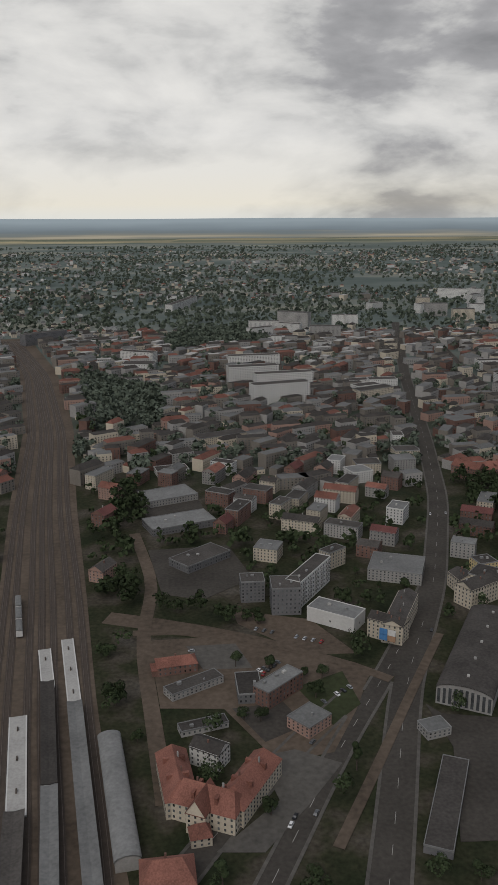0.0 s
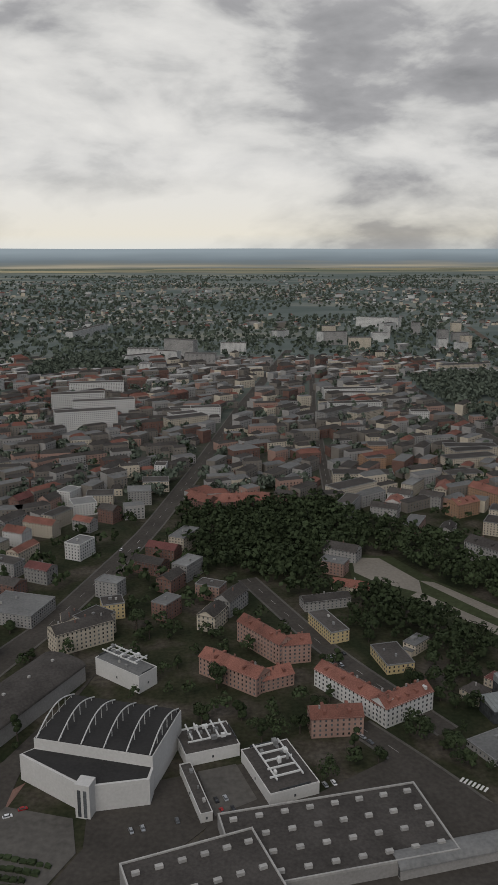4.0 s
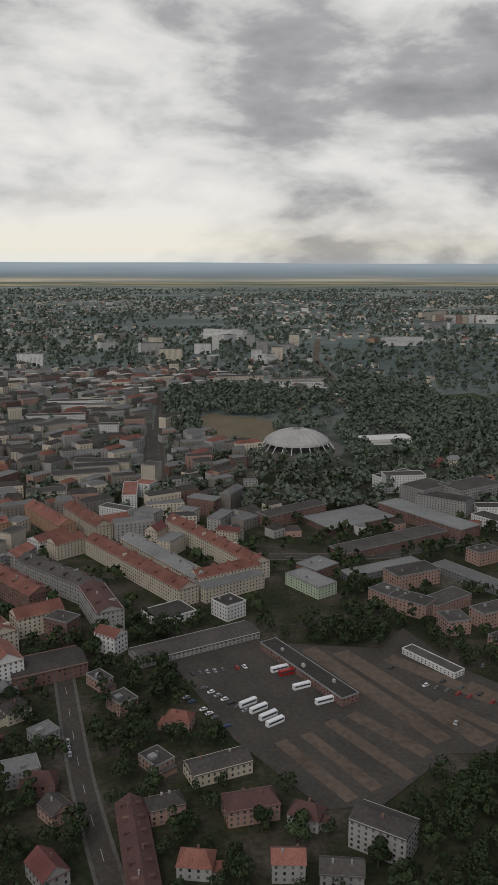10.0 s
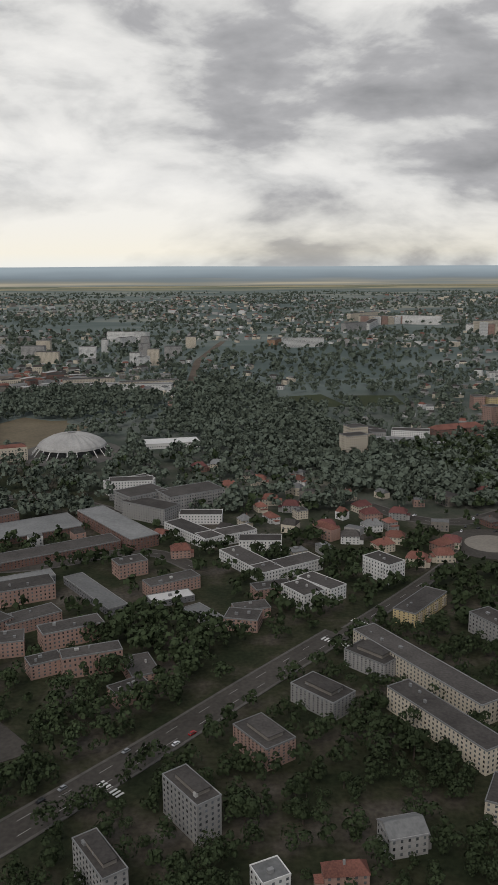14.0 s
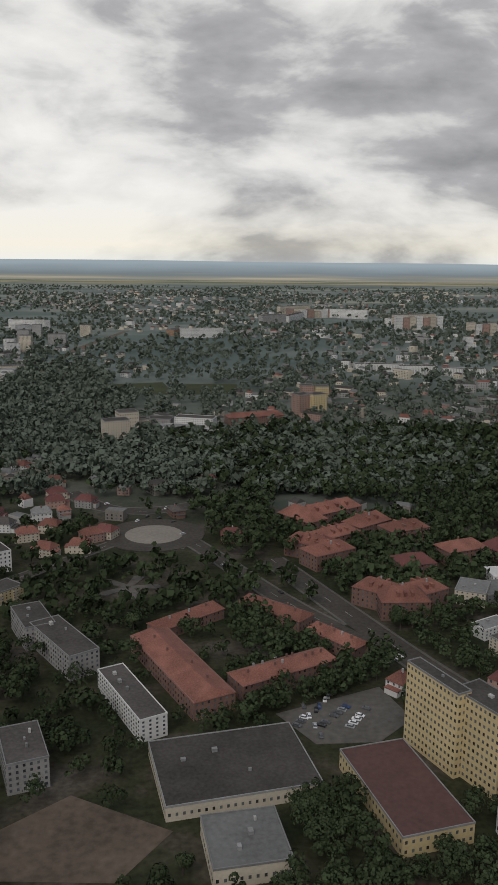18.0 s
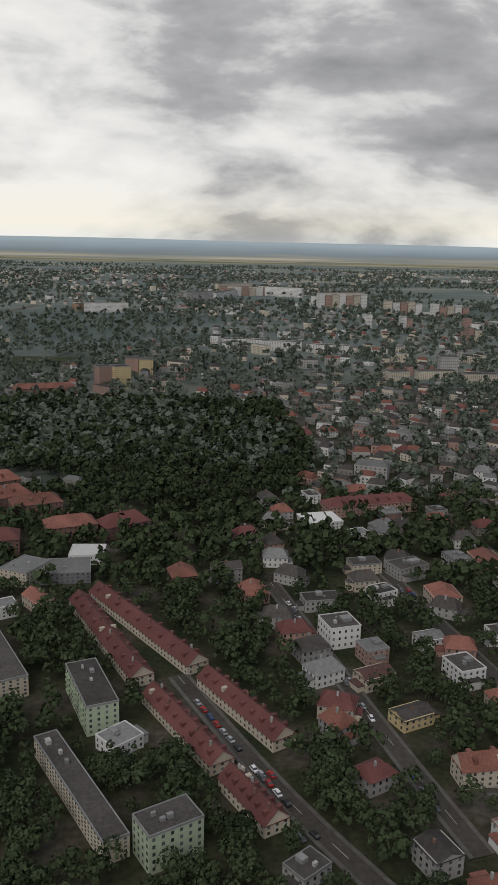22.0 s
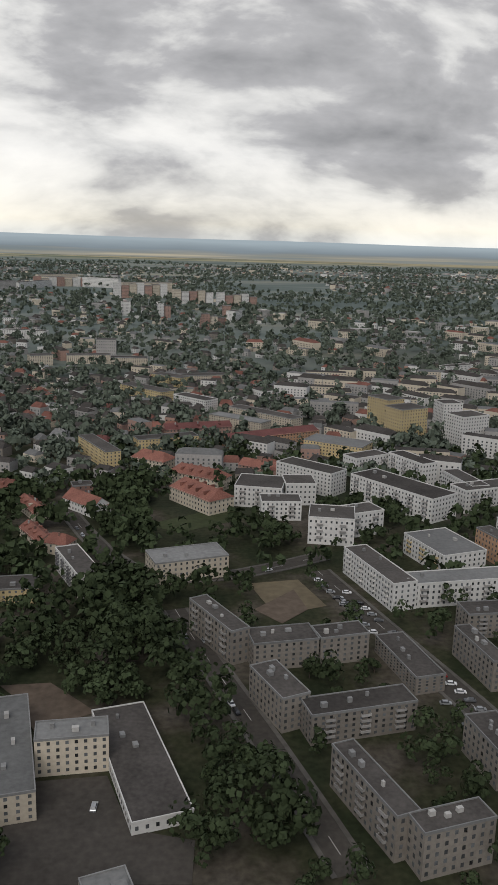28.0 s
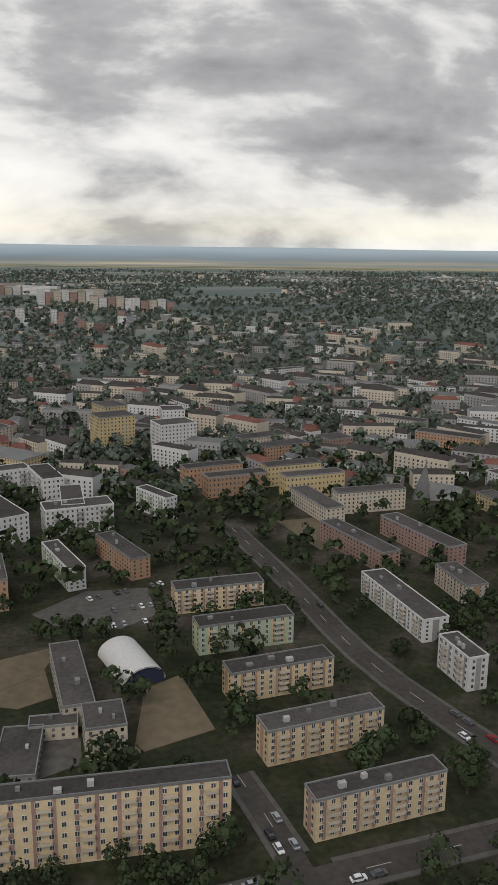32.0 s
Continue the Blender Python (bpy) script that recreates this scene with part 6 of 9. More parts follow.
pitched(998.6, 352.0, -70, 18.6, 6.0, 2.925, rise=1.8, wall="cream", roof="red_tile", name="terrace_house", dormers=4, chimneys=3)
pitched(1021.8, 397.2, -64, 16.8, 6.0, 2.883, rise=1.8, wall="cream", roof="red_tile", name="terrace_house", dormers=4, chimneys=3)
pitched(1026.2, 369.6, -64, 16.2, 6.0, 2.925, rise=1.8, wall="cream", roof="red_tile", name="terrace_house", dormers=4, chimneys=3)
pitched(994.8, 421.7, -14, 38.0, 8.0, 3.937, rise=2.2, wall="orange", roof="red_tile", name="school_building", category="building", dormers=6, chimneys=4)
pitched(901.5, 409.9, 14, 37.9, 10.0, 4.431, rise=2.5, wall="pink", roof="dark_red", hip=4, name="school_building", category="building", dormers=6, chimneys=3)
pitched(1004.4, 321.6, -98, 7.0, 5.6, 2.521, rise=2, wall="yellow", roof="dark_red", name="house")
flat(1030.6, 1455.6, 17, 11.0, 9.0, 23.216, wall="white", storeys=9, boxes=1)
flat(1042.4, 1457.6, 15, 10.9, 9.0, 19.654, wall="pink", storeys=9, boxes=1)
flat(1054.2, 1459.9, 16, 11.0, 9.0, 21.191, wall="cream", storeys=9, boxes=1)
flat(1066.1, 1462.1, 16, 11.1, 9.0, 22.735, wall="white", storeys=9, boxes=1)
flat(1078.1, 1464.2, 15, 11.0, 9.0, 19.141, wall="pink", storeys=9, boxes=1)
flat(1090.1, 1466.5, 16, 11.1, 9.0, 20.689, wall="cream", storeys=9, boxes=1)
flat(1102.2, 1468.8, 16, 11.1, 9.0, 22.245, wall="white", storeys=9, boxes=1)
flat(1117.4, 1350.7, 14, 10.6, 9.0, 20.974, wall="cream", storeys=9, boxes=1)
flat(1129.3, 1352.5, 13, 10.6, 9.0, 17.565, wall="white", storeys=9, boxes=1)
flat(1141.1, 1354.3, 13, 10.6, 9.0, 18.504, wall="pink", storeys=9, boxes=1)
flat(1153.0, 1356.2, 13, 10.7, 9.0, 19.849, wall="cream", storeys=9, boxes=1)
flat(1165.1, 1358.0, 12, 10.6, 9.0, 16.407, wall="white", storeys=9, boxes=1)
flat(1176.5, 1306.5, 13, 10.2, 9.0, 20.078, wall="white", storeys=9, boxes=1)
flat(1188.1, 1308.1, 12, 10.2, 9.0, 16.458, wall="pink", storeys=9, boxes=1)
flat(1199.8, 1309.8, 12, 10.2, 9.0, 17.447, wall="cream", storeys=9, boxes=1)
flat(1211.5, 1311.5, 12, 10.3, 9.0, 18.442, wall="white", storeys=9, boxes=1)
flat(1223.4, 1313.1, 11, 10.3, 9.0, 14.785, wall="pink", storeys=9, boxes=1)
flat(880.8, 1720.5, 20, 13.1, 9.0, 18.282, wall="pink", storeys=9, boxes=1)
flat(894.5, 1723.8, 18, 12.9, 9.0, 13.994, wall="cream", storeys=9, boxes=1)
flat(908.2, 1727.4, 19, 13.0, 9.0, 15.747, wall="white", storeys=9, boxes=1)
flat(922.0, 1731.1, 20, 13.2, 9.0, 17.511, wall="pink", storeys=9, boxes=1)
flat(936.0, 1734.5, 18, 13.0, 9.0, 13.174, wall="cream", storeys=9, boxes=1)
flat(950.1, 1738.2, 19, 13.2, 9.0, 14.942, wall="white", storeys=9, boxes=1)
flat(964.2, 1741.9, 19, 13.4, 9.0, 16.721, wall="pink", storeys=9, boxes=1)
flat(978.5, 1745.4, 18, 13.2, 9.0, 12.335, wall="cream", storeys=9, boxes=1)
flat(992.8, 1749.1, 18, 13.4, 9.0, 14.119, wall="white", storeys=9, boxes=1)
flat(1129.5, 998.3, -83, 9.0, 7.5, 16.31, wall="pink", storeys=9, boxes=1)
flat(1138.1, 998.9, -84, 9.0, 7.5, 14.082, wall="cream", storeys=9, boxes=1)
flat(1164.5, 1115.9, -81, 9.0, 8.0, 16.58, wall="pink", storeys=9, boxes=1)
flat(1046.3, 1148.2, 9, 10.5, 9.0, 16.189, wall="white", storeys=9, boxes=1)
flat(1087.3, 1129.9, -81, 9.0, 7.0, 16.274, wall="white", storeys=9, boxes=1)
flat(1095.1, 1130.7, -82, 9.0, 7.0, 13.724, wall="pink", storeys=9, boxes=1)
flat(905.3, 1856.7, 41, 94.9, 10.0, 16.881, wall="cream", storeys=7, boxes=1)
flat(991.3, 1725.5, -29, 91.0, 10.0, 17.306, wall="white", storeys=7, boxes=1)
flat(1077.9, 1536.5, 20, 86.1, 10.0, 20.53, wall="cream", storeys=7, boxes=1)
flat(875.1, 950.1, 0, 33.7, 10.0, 5.948, wall="white", storeys=7, boxes=1)
flat(914.9, 909.9, -1, 38.8, 10.0, 8.81, wall="white", storeys=7, boxes=1)
flat(958.5, 895.8, -13, 40.9, 10.0, 7.797, wall="white", storeys=7, boxes=1)
flat(1035.2, 757.8, -2, 14.4, 10.0, 16.65, wall="grey", storeys=7, boxes=1)
flat(988.9, 735.0, 18, 16.1, 10.0, 7.663, wall="cream", storeys=7, boxes=1)
flat(1022.5, 747.1, 8, 31.5, 10.0, 6.589, wall="cream", storeys=7, boxes=1)
flat(1052.2, 728.8, -3, 26.3, 10.0, 7.361, wall="cream", storeys=7, boxes=1)
flat(702.4, 1307.2, 6, 62.3, 11.0, 13.212, wall="white", storeys=7, boxes=1)
flat(781.4, 758.8, -89, 11.0, 9.9, 11.862, wall="pink", storeys=7, boxes=1)
flat(792.7, 753.4, -89, 11.0, 10.8, 11.807, wall="yellow", storeys=7, boxes=1)
flat(645.7, 607.5, 19, 12.5, 11.0, 17.506, wall="cream", storeys=7, boxes=1)
flat(666.0, 639.5, -14, 16.2, 11.0, 7.223, wall="grey", storeys=7, boxes=1)
flat(689.4, 629.9, -17, 26.2, 11.0, 9.442, wall="white", storeys=7, boxes=1)
flat(922.2, 1754.6, -15, 90.1, 11.0, 16.011, wall="cream", storeys=7, boxes=1)
flat(833.6, 1583.9, 39, 59.6, 11.0, 15.169, wall="grey", storeys=7, boxes=1)
flat(425.9, 1427.2, -22, 50.1, 11.0, 15.416, wall="white", storeys=7, boxes=1)
flat(886.3, 933.8, -11, 39.9, 11.0, 7.607, wall="white", storeys=7, boxes=1)
flat(46.5, 802.3, 7, 50.4, 11.0, 12.536, wall="white", boxes=1)
flat(65.5, 699.3, 10, 50.2, 11.0, 14.868, wall="white", boxes=1)
flat(148.7, 692.0, 5, 23.9, 11.0, 9.646, wall="white", boxes=1)
flat(-65.8, 838.0, -24, 35.9, 11.0, 11.498, wall="white", boxes=1)
flat(8.6, 535.9, 26, 34.1, 11.0, 5.713, wall="cream", boxes=1)
flat(-21.3, 469.8, 15, 18.5, 11.0, 3.475, wall="white", boxes=1)
flat(120.4, 490.1, 4, 15.1, 11.0, 6.479, wall="cream", boxes=1)
flat(91.6, 464.0, 3, 14.6, 11.0, 6.86, wall="cream", boxes=1)
flat(100.8, 1018.7, -25, 35.4, 11.0, 13.96, wall="white", boxes=1)
flat(142.2, 981.4, -8, 36.2, 11.0, 15.443, wall="grey", boxes=1)
flat(-183.7, 974.5, 44, 56.5, 11.0, 12.966, wall="dark", boxes=1)
flat(132.4, 698.4, 12, 26.3, 11.0, 8.048, wall="white", boxes=1, name="tenement_house")
flat(73.2, 1028.9, -3, 37.3, 11.0, 15.572, wall="white", boxes=1, name="tenement_house")
flat(116.5, 1082.9, -29, 42.7, 11.0, 20.078, wall="grey", boxes=1, name="tenement_house")
flat(191.9, 1088.4, -3, 15.9, 11.0, 14.474, wall="white", boxes=1, name="tenement_house")
flat(329.0, 1181.6, -3, 30.9, 11.0, 18.098, wall="grey", boxes=1, name="tenement_house")
flat(354.5, 1136.4, -3, 29.7, 11.0, 15.259, wall="cream", boxes=1, name="tenement_house")
flat(325.6, 813.8, -3, 13.7, 11.0, 11.198, wall="dark", boxes=1, name="tenement_house")
flat(326.0, 557.4, -4, 34.9, 11.0, 7.997, wall="cream", boxes=1, name="tenement_house")
flat(243.3, 501.0, -4, 36.2, 11.0, 6.213, wall="cream", boxes=1, name="tenement_house")
flat(-32.8, 1315.2, 74, 130.9, 11.0, 12.083, wall="white", boxes=1, name="tenement_house")
flat(280.8, 775.4, 4, 48.9, 11.0, 9.288, wall="white", boxes=1, name="tenement_house")
flat(262.5, 554.1, -4, 12.7, 11.0, 10.576, wall="orange", boxes=1, name="tenement_house")
flat(323.2, 546.5, 12, 26.9, 10.0, 8.154, wall="cream", boxes=1, name="apartment_block")
flat(274.0, 708.0, 6, 45.6, 10.0, 9.144, wall="white", boxes=1, name="apartment_block")
flat(319.6, 670.0, -3, 14.6, 10.0, 8.762, wall="white", boxes=1, name="apartment_block")
flat(358.0, 520.6, 69, 10.0, 8.7, 14.69, wall="cream", boxes=1, name="apartment_block")
flat(475.5, 1166.8, -3, 15.0, 10.0, 21.346, wall="grey", boxes=1, name="apartment_block")
flat(489.5, 1105.0, -3, 14.1, 10.0, 20.274, wall="cream", boxes=1, name="apartment_block")
flat(415.5, 1252.8, 87, 10.0, 9.8, 18.82, wall="white", boxes=1, name="apartment_block")
flat(457.8, 1406.6, -50, 29.1, 10.0, 16.748, wall="white", boxes=1, name="apartment_block")
flat(329.7, 1257.1, -3, 19.8, 10.0, 18.836, wall="cream", boxes=1, name="apartment_block")
flat(469.2, 1296.1, -3, 12.5, 10.0, 18.731, wall="grey", boxes=1, name="apartment_block")
flat(535.8, 1309.0, -3, 15.1, 10.0, 17.295, wall="cream", boxes=1, name="apartment_block")
flat(176.3, 1093.5, -3, 18.1, 10.0, 14.24, wall="white", boxes=1, name="apartment_block")
flat(502.8, 506.3, 3, 23.6, 10.0, 10.335, wall="white", boxes=1, name="apartment_block")
flat(492.6, 914.4, 13, 60.1, 10.0, 7.421, wall="cream", boxes=1, name="apartment_block")
flat(431.0, 923.7, 11, 52.5, 10.0, 9.281, wall="cream", boxes=1, name="apartment_block")
flat(1146.2, 237.7, 6, 18.4, 1.8, 1.851, wall="dark", roof="bitumen", name="garage_row", boxes=0, storeys=1)
pitched(170.5, 291.0, -55, 23.6, 6.5, 7.922, rise=2.2, wall="pink", roof="red_tile", name="tenement_house", category="building", dormers=2, chimneys=3)
pitched(179.7, 284.2, 8, 11.5, 6.5, 7.151, rise=2.2, wall="pink", roof="red_tile", name="tenement_house", category="building", dormers=2, chimneys=3)
pitched(159.1, 270.7, -41, 24.2, 7.5, 6.443, rise=2.2, wall="pink", roof="red_tile", name="tenement_house", category="building", dormers=2, chimneys=3)
pitched(171.7, 267.8, 23, 11.9, 7.0, 4.295, rise=2.2, wall="pink", roof="red_tile", name="tenement_house", category="building", dormers=2, chimneys=3)
pitched(188.0, 240.7, 3, 15.4, 7.5, 6.289, rise=2.2, wall="pink", roof="red_tile", name="tenement_house", category="building", dormers=2, chimneys=3)
pitched(211.0, 342.4, -24, 17.4, 7.0, 2.279, rise=2.0, wall="cream", roof="red_tile", name="school_building", category="building", chimneys=1)
pitched(196.9, 327.0, 12, 19.2, 7.0, 3.794, rise=1.4, wall="grey", roof="bitumen", name="school_building", category="building", chimneys=1)
flat(194.9, 304.2, -70, 18.7, 7.3, 4.617, wall="yellow", name="school_building", boxes=2)
flat(213.5, 280.1, -79, 15.2, 9.8, 3.554, wall="yellow", name="school_building", boxes=2)
flat(238.7, 231.4, 26, 26.5, 11.2, 2.2, wall="grey", roof="grey_roof", name="pavilion", boxes=2, storeys=1)
pitched(281.0, 251.4, 13, 7.7, 6.1, 3.405, rise=2.2, wall="dim", roof="bitumen", hip=2, name="house")
pitched(267.5, 244.0, -15, 7.7, 6.1, 3.416, rise=2.2, wall="grey", roof="bitumen", hip=2, name="house")
pitched(303.9, 267.9, 0, 7.7, 6.1, 3.427, rise=2.2, wall="dim", roof="bitumen", hip=2, name="house")
pitched(270.4, 226.3, 9, 7.7, 6.1, 3.438, rise=2.2, wall="pink", roof="red_tile", hip=2, name="house")
pitched(287.7, 230.4, -11, 7.7, 6.1, 3.449, rise=2.2, wall="pink", roof="red_tile", hip=2, name="house")
pitched(275.0, 205.4, -20, 7.7, 6.1, 3.46, rise=2.2, wall="dim", roof="red_tile", hip=2, name="house")
pitched(261.8, 237.1, 5, 7.7, 6.1, 3.471, rise=2.2, wall="dim", roof="grey_roof", hip=2, name="house")
pitched(297.8, 242.0, -1, 7.7, 6.1, 3.482, rise=2.2, wall="dim", roof="grey_roof", hip=2, name="house")
pitched(232.0, 204.0, -20, 7.7, 6.1, 3.493, rise=2.2, wall="brick", roof="red_tile", hip=2, name="house")
pitched(235.9, 196.3, -24, 7.7, 6.1, 3.504, rise=2.2, wall="brick", roof="red_tile", hip=2, name="house")
pitched(262.0, 178.0, 5, 7.7, 6.1, 3.24, rise=2.2, wall="brick", roof="red_tile", hip=2, name="house")
pitched(273.1, 178.9, -30, 7.7, 6.1, 3.251, rise=2.2, wall="brick", roof="red_tile", hip=2, name="house")
pitched(275.6, 259.3, 10, 7.7, 6.1, 3.262, rise=2.2, wall="dim", roof="bitumen", hip=2, name="house")
pitched(287.9, 255.2, 25, 7.7, 6.1, 3.273, rise=2.2, wall="dim", roof="bitumen", hip=2, name="house")
pitched(251.1, 219.5, 20, 7.7, 6.1, 3.284, rise=2.2, wall="grey", roof="bitumen", hip=2, name="house")
pitched(319.3, 271.6, -10, 7.7, 6.1, 3.295, rise=2.2, wall="pink", roof="brown_roof", hip=2, name="house")
pitched(312.2, 266.1, 0, 7.7, 6.1, 3.306, rise=2.2, wall="brick", roof="red_tile", hip=2, name="house")
pitched(314.6, 247.1, 20, 7.7, 6.1, 3.317, rise=2.2, wall="brick", roof="brown_roof", hip=2, name="house")
pitched(324.8, 256.8, -20, 7.7, 6.1, 3.328, rise=2.2, wall="brick", roof="red_tile", hip=2, name="house")
pitched(326.9, 234.5, 0, 7.7, 6.1, 3.339, rise=2.2, wall="grey", roof="bitumen", hip=2, name="house")
pitched(319.4, 230.6, 0, 7.7, 6.1, 3.35, rise=2.2, wall="brick", roof="red_tile", hip=2, name="house")
pitched(343.4, 238.0, 0, 7.7, 6.1, 3.361, rise=2.2, wall="brick", roof="brown_roof", hip=2, name="house")
pitched(322.3, 284.3, 20, 7.7, 6.1, 3.372, rise=2.2, wall="dim", roof="grey_roof", hip=2, name="house")
pitched(377.6, 264.9, -15, 7.7, 6.1, 3.383, rise=2.2, wall="pink", roof="red_tile", hip=2, name="house")
pitched(408.4, 221.7, -25, 7.7, 6.1, 3.394, rise=2.2, wall="grey", roof="brown_roof", hip=2, name="house")
pitched(382.2, 207.1, -10, 7.7, 6.1, 3.405, rise=2.2, wall="grey", roof="red_tile", hip=2, name="house")
flat(58.5, 183.4, 67, 35.9, 7.0, 2.406, wall="dark", roof="bitumen", name="platform_canopy", boxes=0, storeys=1, pitch=40)


flat(41.2, 723.8, 10, 44.4, 12.2, 16.411, wall="white", storeys=11, boxes=5)
flat(58, 648.5, 15, 46.7, 12.2, 16.439, wall="white", storeys=11, boxes=5)
flat(133.8, 656.4, 28, 33.3, 11.2, 9.317, wall="cream")
flat(-4.7, 342.3, -48, 12.7, 24.4, 3.523, wall="dark", name="warehouse")
flat(-14.8, 385.8, -68, 16.4, 32.1, 3.579, wall="dark", roof="grey_roof", name="warehouse")
flat(-21.6, 425.2, 25, 26.9, 17.9, 3.607, wall="grey", roof="grey_roof", name="warehouse")
flat(25.2, 344.8, -21, 10.6, 10.2, 6.263, wall="cream", roof="grey_roof", name="tenement_house")
flat(-63.2, 802.1, -5, 30.5, 20.4, 6.291, wall="white", name="office_block")

plant_roof(flat(123.5, 273.7, -41, 20.5, 8.2, 6.071, wall="white", roof="grey_roof", name="exhibition_hall", boxes=4, pitch=40, storeys=1), 20.1, 8.1, 9.0)
pitched(105.1, 299.1, 32, 21.6, 8.6, 8.049, rise=2, wall="cream", roof="bitumen", name="tenement_house", category="building", chimneys=4)
pitched(169.2, 453.2, 6, 31.8, 14.2, 6.155, rise=2.7, wall="brick", roof="red_tile", hip=5, name="school_building", category="building", dormers=4, chimneys=3)
pitched(147.5, 451.2, -43, 16.3, 10.2, 6.833, rise=2.7, wall="brick", roof="red_tile", name="tenement_house", category="building", chimneys=3)
flat(121.9, 519.1, -4, 7, 10.2, 8.161, wall="white", boxes=0, name="tenement_house")
flat(112.8, 466.1, 6, 12.8, 11.2, 8.217, wall="grey", roof="grey_roof")
flat(81.6, 945.1, -6, 12.7, 10.2, 9.545, wall="white")
flat(97.9, 943.1, -6, 14.5, 10.2, 9.573, wall="grey")
flat(127.4, 900.2, 23, 16.8, 10.2, 9.21, wall="white")
flat(84.1, 450.3, 20, 12.5, 12.2, 6.639, wall="white", roof="grey_roof", name="tenement_house")

plant_roof(flat(169.6, 219, -71, 20.7, 13.9, 3.742, wall="white", roof="bitumen", name="exhibition_hall", boxes=7, pitch=40, storeys=1), 20.4, 13.7, 5.7)
plant_roof(flat(150.1, 232.9, 17, 15.7, 12.2, 3.77, wall="white", roof="bitumen", name="exhibition_hall", boxes=4, pitch=40, storeys=1), 15.4, 12.0, 5.72)
flat(109, 306.6, 51, 11.7, 10.2, 8.191, wall="cream", roof="bitumen", name="tenement_house")

pitched(320.9, 296.3, -60, 14.7, 10.1, 8.789, rise=3.1, wall="white", roof="red_tile", name="tenement_house", category="building", chimneys=2)
pitched(298, 255.2, 33, 11.3, 6.1, 4.751, rise=2, wall="brick", roof="bitumen", hip=2)
pitched(306.7, 256.8, 28, 6.6, 6.1, 4.129, rise=2, wall="brick", roof="red_tile")
flat(231.2, 470.1, 33, 28.9, 11.2, 8.253, wall="cream", name="tenement_house")
flat(316.2, 528.4, 13, 33.7, 11.1, 8.281, wall="cream", name="tenement_house")
flat(347.8, 490.5, -88, 27.6, 7.8, 8.309, wall="white", roof="red_tile", name="tenement_house")
flat(253.2, 678.6, 44, 37, 11.2, 8.987, wall="grey", name="tenement_house")
flat(278.5, 678.8, 40, 33, 11.1, 8.089, wall="cream", name="tenement_house")
flat(131.2, 673, 24, 22.6, 11.2, 8.767, wall="white", name="tenement_house")
flat(256, 531.4, 8, 12.9, 11.2, 8.145, wall="orange", name="tenement_house")

pitched(391.2, 406.9, -59, 73.2, 9, 7.523, rise=2.4, wall="cream", roof="red_tile", name="tenement_block", category="building", chimneys=8, dormers=8)
pitched(394.7, 369.7, 29, 29.1, 9, 7.551, rise=2.4, wall="cream", roof="red_tile", name="tenement_block", category="building", chimneys=5, dormers=4)
pitched(369.2, 387, -57, 60.3, 9.1, 7.579, rise=2, wall="cream", roof="grey_roof", name="tenement_block", category="building", chimneys=6)
pitched(358.6, 381.5, -55, 75.1, 9.1, 7.216, rise=2.4, wall="cream", roof="red_tile", name="tenement_block", category="building", chimneys=6, dormers=6)
pitched(324.8, 410.6, 40, 15.4, 9.1, 7.244, rise=2.4, wall="cream", roof="red_tile", name="tenement_block", category="building", chimneys=2)
pitched(316.4, 415.9, 49, 17.8, 9.1, 7.272, rise=2, wall="white", roof="red_tile", name="tenement_block", category="building", chimneys=1)
pitched(311.2, 449.1, -57, 41.7, 9.1, 7.3, rise=2.4, wall="orange", roof="red_tile", name="tenement_block", category="building", chimneys=3)
pitched(329.7, 446.8, -60, 40.4, 9.1, 7.329, rise=2.4, wall="cream", roof="red_tile", name="tenement_block", category="building", chimneys=3)
pitched(341.8, 439, 26, 17.6, 9.1, 7.357, rise=2.4, wall="cream", roof="red_tile", name="tenement_block", category="building", chimneys=2)
flat(302.2, 493.3, 10, 21.4, 10.1, 7.413, wall="cream", name="tenement_block")
pitched(259.4, 538.1, 28, 24.3, 9.1, 7.441, rise=2, wall="orange", roof="red_tile", name="tenement_block", category="building")
pitched(285, 436.7, 29, 15.7, 9.1, 7.469, rise=2, wall="orange", roof="red_tile", name="tenement_block", category="building", dormers=3)
pitched(325.7, 332.5, 31, 17.2, 9.1, 7.497, rise=2.7, wall="cream", roof="red_tile", name="tenement_block", category="building", chimneys=2)
pitched(347.6, 341, -69, 27, 10.1, 8.203, rise=2, wall="grey", roof="brown_roof", name="tenement_block", category="building", dormers=2)
flat(395, 340.6, -53, 9.4, 9, 6.281, wall="white", name="tenement_block")
flat(395.5, 364, 31, 28.2, 12.1, 6.309, wall="cream", roof="grey_roof", name="tenement_block")
flat(372.7, 339.7, 33, 16.4, 12.1, 3.115, wall="white", name="low_building", boxes=0)
flat(429.3, 363.9, -56, 19.9, 10, 5.093, wall="green", roof="grey_roof", name="low_building")
pitched(327.3, 371.1, -45, 44.2, 10.1, 7.721, rise=2.4, wall="grey", roof="bitumen", name="tenement_block", category="building", dormers=5, chimneys=4)
pitched(311.6, 363.2, -49, 38.6, 10.1, 7.473, rise=2.4, wall="brick", roof="red_tile", name="tenement_block", category="building", dormers=4, chimneys=4)
pitched(284.4, 360.7, -52, 44, 10.1, 8.151, rise=2.4, wall="grey", roof="bitumen", name="tenement_block", category="building", dormers=5, chimneys=4)
pitched(308.4, 326.1, -54, 34.6, 10.1, 8.179, rise=2.4, wall="cream", roof="red_tile", name="tenement_block", category="building", dormers=5, chimneys=4)
pitched(334.4, 299, 24, 23.6, 14.1, 4.307, rise=1.4, wall="brick", roof="bitumen", name="low_building", category="building", chimneys=0)

